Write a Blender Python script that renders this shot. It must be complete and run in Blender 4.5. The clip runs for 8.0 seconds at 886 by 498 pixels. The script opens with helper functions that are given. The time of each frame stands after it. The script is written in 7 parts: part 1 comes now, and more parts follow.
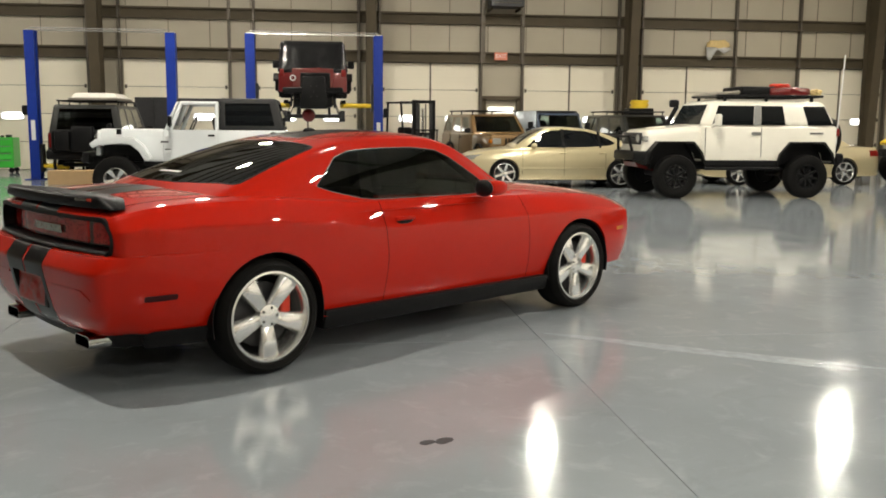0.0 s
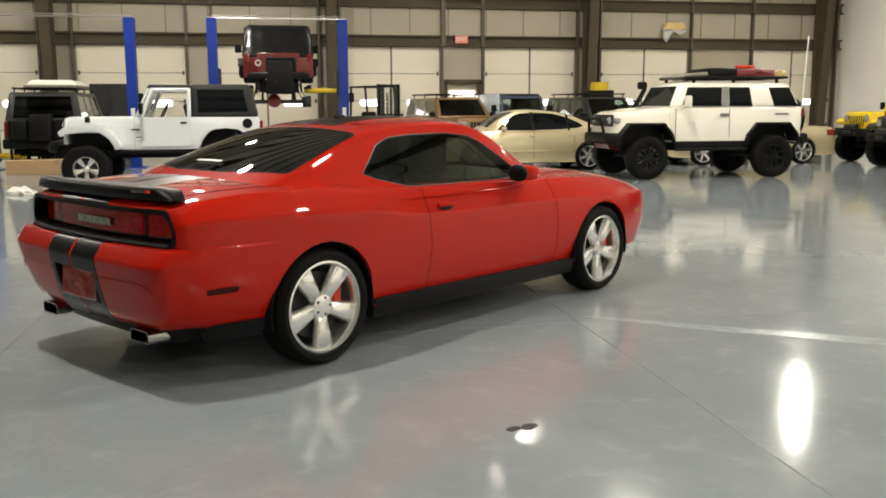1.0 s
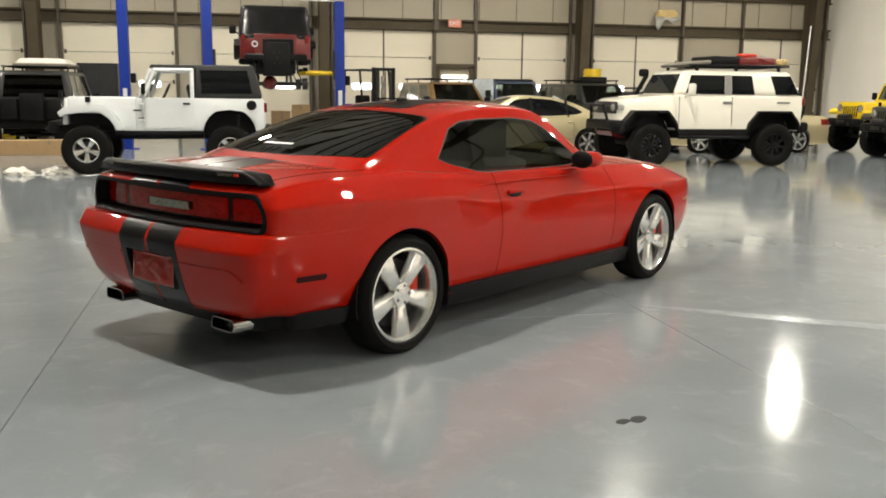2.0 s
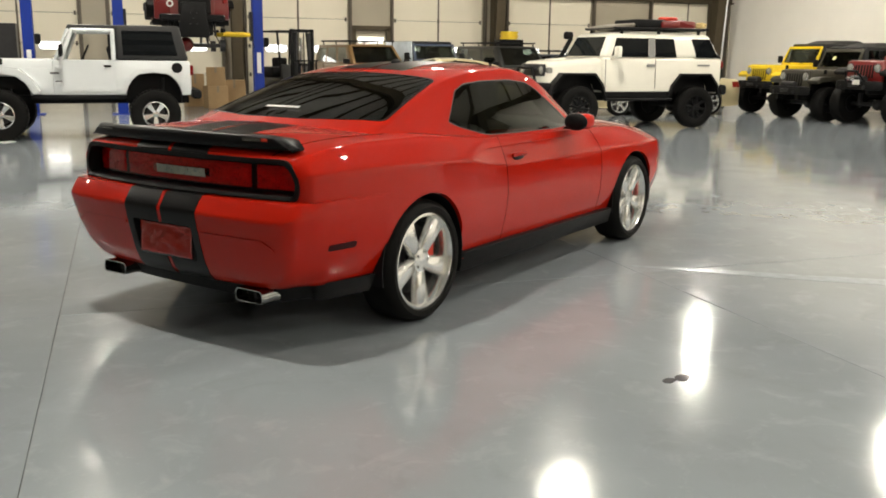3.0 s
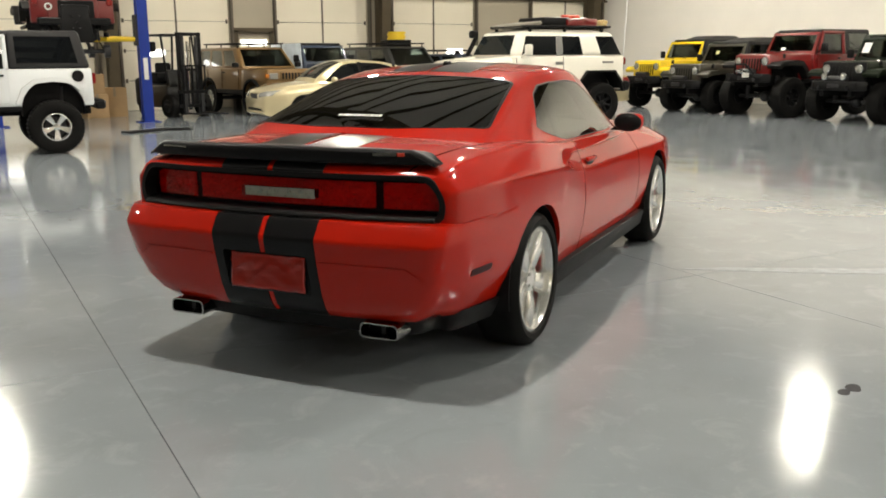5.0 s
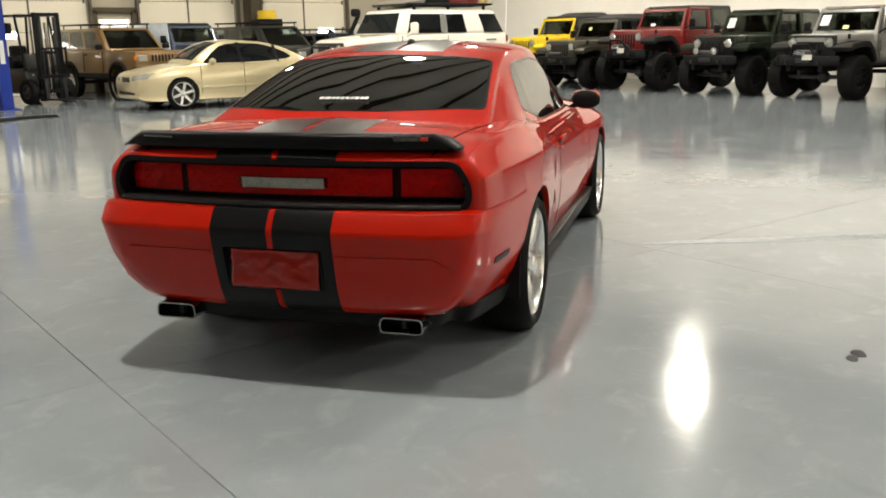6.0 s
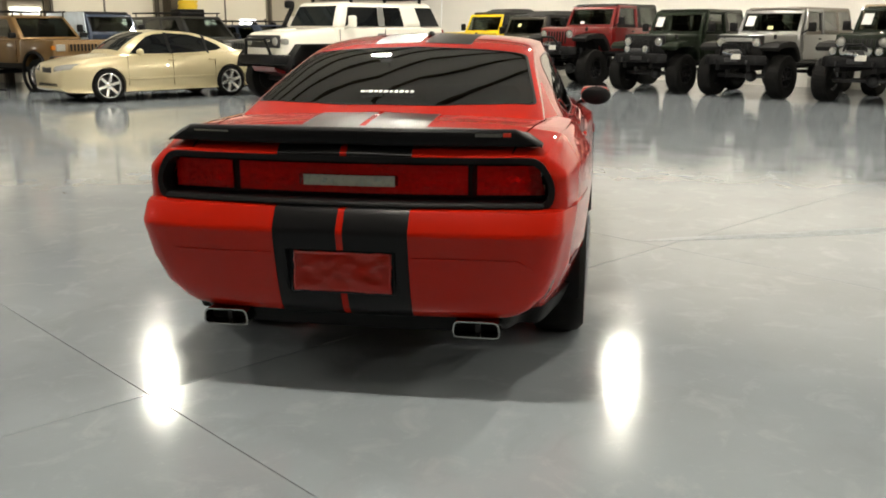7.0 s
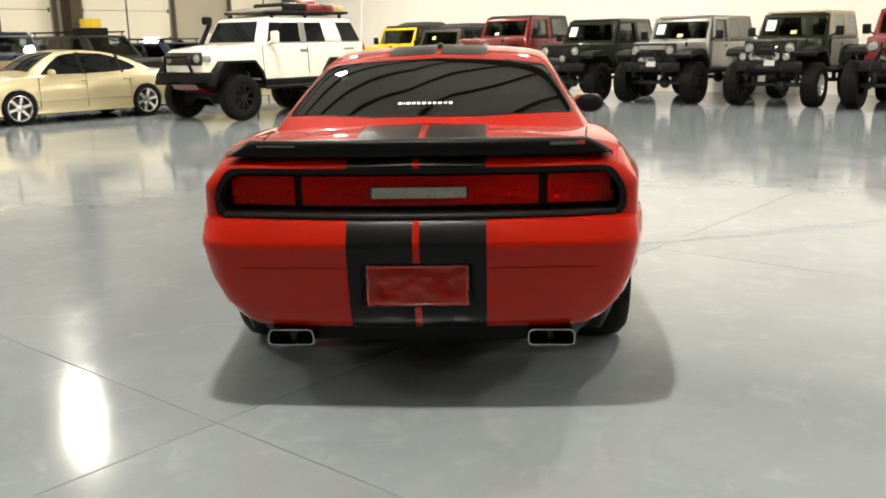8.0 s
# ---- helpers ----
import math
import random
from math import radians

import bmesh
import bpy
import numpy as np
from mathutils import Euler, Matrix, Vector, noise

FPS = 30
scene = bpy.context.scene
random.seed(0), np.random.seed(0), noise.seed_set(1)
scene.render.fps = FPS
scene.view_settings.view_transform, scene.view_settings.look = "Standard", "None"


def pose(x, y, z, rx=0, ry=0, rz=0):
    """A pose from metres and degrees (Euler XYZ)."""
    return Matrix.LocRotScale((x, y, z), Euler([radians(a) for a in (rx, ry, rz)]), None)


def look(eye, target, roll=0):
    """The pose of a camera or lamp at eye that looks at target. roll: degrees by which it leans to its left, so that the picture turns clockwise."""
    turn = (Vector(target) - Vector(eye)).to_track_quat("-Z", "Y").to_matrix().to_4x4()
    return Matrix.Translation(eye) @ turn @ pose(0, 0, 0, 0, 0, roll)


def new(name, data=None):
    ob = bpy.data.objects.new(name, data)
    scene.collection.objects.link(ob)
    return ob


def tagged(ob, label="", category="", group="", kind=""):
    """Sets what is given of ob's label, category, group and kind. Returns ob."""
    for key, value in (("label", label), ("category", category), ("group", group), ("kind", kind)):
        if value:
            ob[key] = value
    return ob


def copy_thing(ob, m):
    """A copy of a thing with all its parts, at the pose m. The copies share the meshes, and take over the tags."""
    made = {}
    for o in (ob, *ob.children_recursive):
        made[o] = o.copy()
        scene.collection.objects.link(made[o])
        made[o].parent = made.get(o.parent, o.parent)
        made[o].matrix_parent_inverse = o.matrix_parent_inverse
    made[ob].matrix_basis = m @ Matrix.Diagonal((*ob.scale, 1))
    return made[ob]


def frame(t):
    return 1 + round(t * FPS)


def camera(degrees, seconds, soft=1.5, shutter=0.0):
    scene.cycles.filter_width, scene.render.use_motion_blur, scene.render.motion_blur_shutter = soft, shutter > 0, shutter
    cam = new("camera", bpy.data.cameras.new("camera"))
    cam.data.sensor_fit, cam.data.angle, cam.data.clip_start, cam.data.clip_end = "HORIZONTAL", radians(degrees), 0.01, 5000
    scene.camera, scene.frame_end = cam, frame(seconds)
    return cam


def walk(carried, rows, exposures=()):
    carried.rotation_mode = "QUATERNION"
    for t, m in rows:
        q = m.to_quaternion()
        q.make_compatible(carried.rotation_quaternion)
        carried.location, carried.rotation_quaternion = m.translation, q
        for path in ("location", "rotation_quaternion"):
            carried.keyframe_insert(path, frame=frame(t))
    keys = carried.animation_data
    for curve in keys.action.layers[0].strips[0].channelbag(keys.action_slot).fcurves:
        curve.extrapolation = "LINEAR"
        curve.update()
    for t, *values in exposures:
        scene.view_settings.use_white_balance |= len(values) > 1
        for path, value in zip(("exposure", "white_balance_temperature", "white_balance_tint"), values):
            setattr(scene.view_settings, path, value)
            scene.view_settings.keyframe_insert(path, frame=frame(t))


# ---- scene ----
cam = camera(52.0, 8.0, soft=1.8)
PATH = [
    (0, (-0.541, 0.025, 1.502), (-0.286, 1.99, 1.227), 0.4),
    (0.5, (-0.819, 0.142, 1.509), (-0.549, 2.098, 1.19), -0.0),
    (1, (-1.186, 0.15, 1.514), (-0.81, 2.09, 1.204), -0.2),
    (1.2, (-1.315, 0.185, 1.522), (-0.935, 2.122, 1.196), -0.1),
    (2.3, (-1.992, 0.477, 1.499), (-1.513, 2.387, 1.15), 0.1),
    (2.5, (-2.131, 0.521, 1.496), (-1.606, 2.417, 1.132), -0.7),
    (3, (-2.436, 0.661, 1.489), (-1.788, 2.506, 1.072), 0.7),
    (3.5, (-2.716, 0.901, 1.489), (-2.023, 2.729, 1.067), -1.3),
    (4, (-2.993, 1.108, 1.484), (-2.174, 2.889, 1.092), 0.0),
    (5.3, (-3.634, 1.788, 1.486), (-2.646, 3.475, 1.065), 0.1),
    (5.5, (-3.726, 1.893, 1.481), (-2.685, 3.548, 1.061), 0.8),
    (6, (-3.973, 2.157, 1.491), (-2.786, 3.698, 1.029), -1.0),
    (6.5, (-4.188, 2.437, 1.474), (-2.938, 3.926, 1.003), -1.0),
    (7, (-4.4, 2.727, 1.482), (-3.058, 4.132, 1.008), -0.0),
    (7.5, (-4.7, 2.97, 1.497), (-3.257, 4.269, 1.014), -0.8),
    (8, (-4.87, 3.245, 1.475), (-3.372, 4.492, 1.027), -1.1),
]
EXPOSURE = [(0.0, -0.15), (1.0, -0.12), (2.5, 0.0), (3.0, -0.06), (3.5, -0.18), (4.0, -0.2), (5.5, 0.08), (6.5, 0.12), (7.0, 0.1), (7.5, 0.08), (8.0, 0.4)]
walk(cam, [(t, look(eye, target, roll)) for t, eye, target, roll in PATH], EXPOSURE)

# ---- light: high-bay lamps under a steel roof ----
world = bpy.data.worlds.new("world")
scene.world = world
world.use_nodes = True
world.node_tree.nodes["Background"].inputs[0].default_value = (0.75, 0.85, 1.0, 1)
world.node_tree.nodes["Background"].inputs[1].default_value = 0.02
LAMP_POWER = 1150.0      # emission of a lamp's lens
LAMP_X, LAMP_Y, LAMP_Z = (-11.3, -3.1, 5.1, 13.4), (-10.0, -2.3, 5.6, 15.0, 22.7), 7.0


from mathutils.bvhtree import BVHTree


# ---- materials ----
def material(name, base, rough=0.5, metal=0.0, coat=0.0, vary=0.12, scale=6.0, bump=0.0, fine=120.0, rough_vary=0.0, spec=0.5, clear=0.0):
    m = bpy.data.materials.new(name)
    m.use_nodes = True
    nt = m.node_tree
    b = nt.nodes["Principled BSDF"]
    b.inputs["Roughness"].default_value = rough
    b.inputs["Metallic"].default_value = metal
    b.inputs["Coat Weight"].default_value = coat
    b.inputs["Coat Roughness"].default_value = 0.04
    b.inputs["Specular IOR Level"].default_value = spec
    b.inputs["Transmission Weight"].default_value = clear
    tc = nt.nodes.new("ShaderNodeTexCoord")
    n1 = nt.nodes.new("ShaderNodeTexNoise")
    n1.inputs["Scale"].default_value = scale
    n1.inputs["Detail"].default_value = 6
    nt.links.new(tc.outputs["Object"], n1.inputs["Vector"])
    mix = nt.nodes.new("ShaderNodeMix")
    mix.data_type = "RGBA"
    mix.inputs["A"].default_value = (*[c * (1 - vary) for c in base], 1)
    mix.inputs["B"].default_value = (*[min(1, c * (1 + vary)) for c in base], 1)
    nt.links.new(n1.outputs["Fac"], mix.inputs["Factor"])
    nt.links.new(mix.outputs["Result"], b.inputs["Base Color"])
    if rough_vary:
        r = nt.nodes.new("ShaderNodeMapRange")
        r.inputs["To Min"].default_value = max(0.02, rough - rough_vary)
        r.inputs["To Max"].default_value = rough + rough_vary
        nt.links.new(n1.outputs["Fac"], r.inputs["Value"])
        nt.links.new(r.outputs["Result"], b.inputs["Roughness"])
    if bump:
        n2 = nt.nodes.new("ShaderNodeTexNoise")
        n2.inputs["Scale"].default_value = fine
        n2.inputs["Detail"].default_value = 3
        nt.links.new(tc.outputs["Object"], n2.inputs["Vector"])
        bp = nt.nodes.new("ShaderNodeBump")
        bp.inputs["Strength"].default_value = bump
        bp.inputs["Distance"].default_value = 0.01
        nt.links.new(n2.outputs["Fac"], bp.inputs["Height"])
        nt.links.new(bp.outputs["Normal"], b.inputs["Normal"])
    return m


def glowing(name, colour, strength):
    m = bpy.data.materials.new(name)
    m.use_nodes = True
    b = m.node_tree.nodes["Principled BSDF"]
    b.inputs["Base Color"].default_value = (*colour, 1)
    b.inputs["Emission Color"].default_value = (*colour, 1)
    b.inputs["Emission Strength"].default_value = strength
    return m


def floor_material():
    """Grey-blue epoxy paint: glossy, a little wavy, with dull scuffs and pale dust."""
    m = material("epoxy_floor", (0.25, 0.28, 0.305), 0.1, vary=0.16, scale=1.4, spec=1.0)
    nt = m.node_tree
    b = nt.nodes["Principled BSDF"]
    tc = nt.nodes.new("ShaderNodeTexCoord")
    big = nt.nodes.new("ShaderNodeTexNoise")
    big.inputs["Scale"].default_value = 1.7
    big.inputs["Detail"].default_value = 5
    big.inputs["Roughness"].default_value = 0.6
    nt.links.new(tc.outputs["Object"], big.inputs["Vector"])
    ramp = nt.nodes.new("ShaderNodeMapRange")
    ramp.inputs["From Min"].default_value = 0.35
    ramp.inputs["From Max"].default_value = 0.75
    ramp.inputs["To Min"].default_value = 0.075
    ramp.inputs["To Max"].default_value = 0.16
    nt.links.new(big.outputs["Fac"], ramp.inputs["Value"])
    nt.links.new(ramp.outputs["Result"], b.inputs["Roughness"])
    # pale smudges and dust at two sizes
    base = b.inputs["Base Color"].links[0].from_socket
    for size, lo, hi, most, tone in ((4.5, 0.54, 0.78, 0.4, (0.4, 0.43, 0.45, 1)), (34.0, 0.62, 0.76, 0.22, (0.42, 0.44, 0.45, 1)), (2.6, 0.56, 0.75, 0.3, (0.17, 0.19, 0.205, 1))):
        spot = nt.nodes.new("ShaderNodeTexNoise")
        spot.inputs["Scale"].default_value = size
        spot.inputs["Detail"].default_value = 7
        spot.inputs["Roughness"].default_value = 0.62
        spot.inputs["Distortion"].default_value = 0.7
        nt.links.new(tc.outputs["Object"], spot.inputs["Vector"])
        cut = nt.nodes.new("ShaderNodeMapRange")
        cut.inputs["From Min"].default_value, cut.inputs["From Max"].default_value = lo, hi
        cut.inputs["To Max"].default_value = most
        nt.links.new(spot.outputs["Fac"], cut.inputs["Value"])
        over = nt.nodes.new("ShaderNodeMix")
        over.data_type = "RGBA"
        over.inputs["B"].default_value = tone
        nt.links.new(cut.outputs["Result"], over.inputs["Factor"])
        nt.links.new(base, over.inputs["A"])
        base = over.outputs["Result"]
    nt.links.new(base, b.inputs["Base Color"])
    wave = nt.nodes.new("ShaderNodeTexNoise")
    wave.inputs["Scale"].default_value = 6.0
    wave.inputs["Detail"].default_value = 1.0
    nt.links.new(tc.outputs["Object"], wave.inputs["Vector"])
    bp = nt.nodes.new("ShaderNodeBump")
    bp.inputs["Strength"].default_value = 0.03
    bp.inputs["Distance"].default_value = 0.003
    nt.links.new(wave.outputs["Fac"], bp.inputs["Height"])
    nt.links.new(bp.outputs["Normal"], b.inputs["Normal"])
    return m


def pane_material(name, tint, shine=0.055):
    """Thin tinted glass: lets through tint, with a sharp gloss."""
    m = bpy.data.materials.new(name)
    m.use_nodes = True
    nt = m.node_tree
    nt.nodes.remove(nt.nodes["Principled BSDF"])
    see = nt.nodes.new("ShaderNodeBsdfTransparent")
    see.inputs["Color"].default_value = (*tint, 1)
    gloss = nt.nodes.new("ShaderNodeBsdfGlossy")
    gloss.inputs["Roughness"].default_value = 0.015
    face = nt.nodes.new("ShaderNodeLayerWeight")
    face.inputs["Blend"].default_value = 0.5
    power = nt.nodes.new("ShaderNodeMath")
    power.operation = "POWER"
    power.inputs[1].default_value = 3.5
    fac = nt.nodes.new("ShaderNodeMath")
    fac.operation = "MULTIPLY_ADD"
    fac.inputs[1].default_value, fac.inputs[2].default_value = 0.9, shine
    mix = nt.nodes.new("ShaderNodeMixShader")
    nt.links.new(face.outputs["Facing"], power.inputs[0])
    nt.links.new(power.outputs["Value"], fac.inputs[0])
    nt.links.new(fac.outputs["Value"], mix.inputs["Fac"])
    nt.links.new(see.outputs["BSDF"], mix.inputs[1])
    nt.links.new(gloss.outputs["BSDF"], mix.inputs[2])
    nt.links.new(mix.outputs["Shader"], nt.nodes["Material Output"].inputs["Surface"])
    return m


M_FLOOR = floor_material()
M_JOINT = material("joint_filler", (0.13, 0.13, 0.13), 0.8, vary=0.9, scale=5)
M_PLATE = material("red_plate_film", (0.6, 0.017, 0.006), 0.3, coat=1.0, vary=0.2, scale=7)
M_STAIN = material("oil_stain", (0.05, 0.05, 0.055), 0.7, vary=0.3, scale=40, spec=0.1)
M_STREAK = material("pale_streak", (0.275, 0.31, 0.335), 0.25, vary=0.3, scale=14)
M_WALL = material("white_wall_paint", (0.9, 0.87, 0.8), 0.6, vary=0.05, scale=1.3, bump=0.15, fine=40)
M_LINER = material("insulation_liner", (0.38, 0.342, 0.265), 0.55, vary=0.08, scale=0.9, bump=0.3, fine=5)
M_DOORPANEL = material("painted_door_panel", (0.74, 0.69, 0.56), 0.5, vary=0.05, scale=1.1, bump=0.1, fine=60)
M_STEEL = material("primed_brown_steel", (0.075, 0.06, 0.038), 0.6, vary=0.2, scale=3, bump=0.15, fine=60, spec=0.2)
M_TRACK = material("galvanised_track", (0.1, 0.085, 0.065), 0.5, metal=0.3, vary=0.2, scale=8)
M_CEIL = material("roof_liner", (0.5, 0.48, 0.44), 0.7, vary=0.08, scale=0.7)
M_BLUE = material("blue_lift_enamel", (0.006, 0.03, 0.26), 0.4, vary=0.15, scale=5, spec=0.3)
M_YELLOW = material("yellow_enamel", (0.72, 0.5, 0.02), 0.4, vary=0.12, scale=7)
M_RED = material("red_car_paint", (0.37, 0.0078, 0.001), 0.5, coat=1.0, vary=0.05, scale=3, spec=0.04)
M_RED.node_tree.nodes["Principled BSDF"].inputs["Coat IOR"].default_value = 1.33
M_RED.node_tree.nodes["Principled BSDF"].inputs["Coat Roughness"].default_value = 0.012
M_STRIPE = material("satin_black_vinyl", (0.006, 0.006, 0.0065), 0.28, vary=0.15, scale=25, spec=0.17)
M_BLACK = material("black_plastic", (0.008, 0.008, 0.0085), 0.42, vary=0.2, scale=20, bump=0.1, fine=300, spec=0.12)
M_GAP = material("panel_gap", (0.02, 0.003, 0.002), 0.8, spec=0.0)
M_GLASS = material("tinted_glass", (0.006, 0.007, 0.008), 0.02, vary=0.05, spec=0.5)
M_GLASS_CLEAR = material("window_glass", (0.012, 0.015, 0.016), 0.03, vary=0.1, spec=0.6)
M_PANE = pane_material("tinted_pane", (0.6, 0.62, 0.58))
M_PANE_JEEP = pane_material("lightly_tinted_pane", (0.5, 0.53, 0.5))
M_LENSPANE = pane_material("red_lens_pane", (0.95, 0.014, 0.01), 0.018)
M_PANE_DARK = pane_material("dark_tinted_pane", (0.3, 0.3, 0.3))
M_TYRE = material("tyre_rubber", (0.0055, 0.0053, 0.005), 0.65, vary=0.25, scale=14, bump=0.3, fine=150, spec=0.12)
M_ALLOY = material("polished_alloy", (0.8, 0.8, 0.78), 0.2, metal=0.85, vary=0.05, scale=9)
M_CHROME = material("chrome", (0.75, 0.76, 0.78), 0.06, metal=1.0, vary=0.03)
M_TIP = material("smoked_chrome", (0.33, 0.33, 0.32), 0.1, metal=1.0, vary=0.15, scale=12)
M_LINING = material("cabin_lining", (0.03, 0.03, 0.03), 0.8, vary=0.1)
M_DARKMETAL = material("dark_metal", (0.04, 0.04, 0.042), 0.45, metal=0.6, vary=0.2, scale=12)
M_CALIPER = material("red_caliper", (0.5, 0.03, 0.01), 0.4)
M_LENS = material("red_lens", (0.2, 0.002, 0.0015), 0.3, coat=0.5, vary=0.5, scale=9, bump=0.15, fine=30, spec=0.25)
M_LENSW = pane_material("clear_lens_pane", (0.82, 0.86, 0.82))
M_MARKER = material("smoked_red_lens", (0.03, 0.001, 0.0015), 0.4, spec=0.2)
M_TRIM = material("black_rubber", (0.006, 0.006, 0.006), 0.5, vary=0.2, scale=20, spec=0.1)
M_WINTRIM = material("brushed_window_trim", (0.07, 0.07, 0.066), 0.4, metal=0.6, vary=0.1, scale=12)
M_SPOILER = material("satin_black_paint", (0.005, 0.005, 0.0055), 0.42, vary=0.15, scale=20, spec=0.11)
M_REFLECT = material("lamp_reflector", (0.62, 0.56, 0.52), 0.35, vary=0.3, scale=60)
M_CUP = material("bright_lamp_cup", (0.95, 0.95, 0.95), 0.2, metal=0.4, vary=0.1, scale=60)
M_FLARE = material("grey_flare_plastic", (0.011, 0.0105, 0.01), 0.55, vary=0.2, scale=12, spec=0.15)
M_BLACKFILM = material("shiny_black_film", (0.01, 0.01, 0.011), 0.16, vary=0.3, scale=6, bump=0.9, fine=6)
M_FILM = material("milky_plastic_film", (0.55, 0.62, 0.68), 0.3, vary=0.3, scale=5, bump=0.5, fine=7)
M_AMBER = material("amber_lens", (0.45, 0.14, 0.01), 0.15, coat=0.8)
M_LAMPGLASS = material("headlamp_glass", (0.4, 0.4, 0.37), 0.12, metal=0.3, coat=1.0, vary=0.25, scale=30)
M_WHITEPAINT = material("white_car_paint", (0.7, 0.73, 0.74), 0.3, coat=0.9, vary=0.03)
M_CREAM = material("warm_white_car_paint", (0.82, 0.79, 0.69), 0.3, coat=0.8, vary=0.03)
M_GOLD = material("champagne_car_paint", (0.55, 0.475, 0.29), 0.3, metal=0.3, coat=1.0, vary=0.04)
M_TAN = material("bronze_car_paint", (0.2, 0.118, 0.045), 0.35, metal=0.3, coat=0.8, vary=0.08)
M_YELLOWCAR = material("yellow_car_paint", (0.78, 0.56, 0.01), 0.3, coat=0.9, vary=0.04)
M_OLIVE = material("grey_olive_car_paint", (0.06, 0.056, 0.042), 0.35, metal=0.4, coat=0.8, vary=0.08)
M_REDCAR = material("crimson_car_paint", (0.15, 0.004, 0.004), 0.32, coat=0.8, vary=0.05)
M_GREENCAR = material("dark_green_car_paint", (0.008, 0.013, 0.0065), 0.4, coat=0.6, vary=0.1, spec=0.1)
M_SILVER = material("silver_car_paint", (0.25, 0.25, 0.24), 0.3, metal=0.5, coat=0.8, vary=0.05)
M_DARKCAR = material("charcoal_car_paint", (0.014, 0.015, 0.014), 0.4, coat=0.35, vary=0.1)
M_NAVY = material("blue_grey_car_paint", (0.03, 0.045, 0.08), 0.35, coat=0.7, vary=0.1)
M_BLACKTOP = material("black_fabric_top", (0.008, 0.008, 0.0085), 0.6, vary=0.2, scale=9, bump=0.3, fine=60)
M_TANTOP = material("tan_hardtop", (0.3, 0.24, 0.16), 0.6, vary=0.1, scale=9)
M_GREYTOP = material("grey_hardtop", (0.19, 0.17, 0.14), 0.6, vary=0.1, scale=9)
M_CARD = material("cardboard", (0.42, 0.28, 0.14), 0.75, vary=0.12, scale=8)
M_GREENBOX = material("green_enamel", (0.05, 0.5, 0.05), 0.35, vary=0.1, coat=0.4)
M_SIGNRED = material("faded_red_sign", (0.72, 0.24, 0.16), 0.5, vary=0.1)
M_PALEYELLOW = material("pale_yellow_paper", (0.75, 0.72, 0.35), 0.6, vary=0.05)
M_WHITE = material("white_plastic", (0.75, 0.75, 0.73), 0.45, vary=0.08)
M_WARMFOAM = material("insulation_foam", (0.6, 0.45, 0.2), 0.8, vary=0.3, scale=20)
M_RAG = material("crumpled_cloth", (0.7, 0.68, 0.62), 0.8, vary=0.15, scale=20, bump=0.4, fine=40)
M_LAMP = glowing("lamp_lens", (1.0, 0.93, 0.8), LAMP_POWER)
M_DAY = glowing("daylight_pane", (1.0, 0.98, 0.92), 5.0)


# ---- mesh helpers ----
def part(name, bm, mat, parent=None, label="", smooth=40):
    """Link a bmesh as one mesh object under a thing or a part."""
    me = bpy.data.meshes.new(name)
    bm.normal_update()
    if smooth:
        for f in bm.faces:
            f.smooth = True
        lim = radians(smooth)
        for e in bm.edges:
            if len(e.link_faces) == 2 and e.link_faces[0].normal.length > 0 and e.link_faces[1].normal.length > 0:
                e.smooth = e.calc_face_angle(0) < lim
    bm.to_mesh(me)
    bm.free()
    me.materials.append(mat)
    ob = new(name, me)
    if parent:
        ob.parent = parent
    if label:
        ob["label"] = label
    return ob


def thing(name, label, category, m=None, group="", kind=""):
    ob = tagged(new(name), label, category, group, kind)
    if m is not None:
        ob.matrix_world = m
    return ob


def box(sx, sy, sz, x=0, y=0, z=0, bevel=0.0, rot=None, seg=1):
    bm = bmesh.new()
    bmesh.ops.create_cube(bm, size=1)
    bmesh.ops.scale(bm, vec=(sx, sy, sz), verts=bm.verts)
    if bevel:
        bmesh.ops.bevel(bm, geom=list(bm.edges), offset=min(bevel, 0.45 * min(sx, sy, sz)), segments=seg, profile=0.5, affect="EDGES")
    if rot:
        bmesh.ops.transform(bm, matrix=pose(0, 0, 0, *rot), verts=bm.verts)
    bmesh.ops.translate(bm, vec=(x, y, z), verts=bm.verts)
    return bm


def hexa(low, high, bevel=0.0, seg=2):
    """A solid with four corners below and four above, each counterclockwise seen from above."""
    bm = bmesh.new()
    v = [bm.verts.new(p) for p in (*low, *high)]
    for f in ((3, 2, 1, 0), (4, 5, 6, 7), (0, 1, 5, 4), (1, 2, 6, 5), (2, 3, 7, 6), (3, 0, 4, 7)):
        bm.faces.new([v[i] for i in f])
    if bevel:
        bmesh.ops.bevel(bm, geom=list(bm.edges), offset=bevel, segments=seg, profile=0.5, affect="EDGES")
    return bm


def rect(x0, x1, w, z, w1=None):
    """Four corners at height z from x0 to x1, half width w at x0 and w1 at x1."""
    w1 = w if w1 is None else w1
    return [(x0, -w, z), (x1, -w1, z), (x1, w1, z), (x0, w, z)]


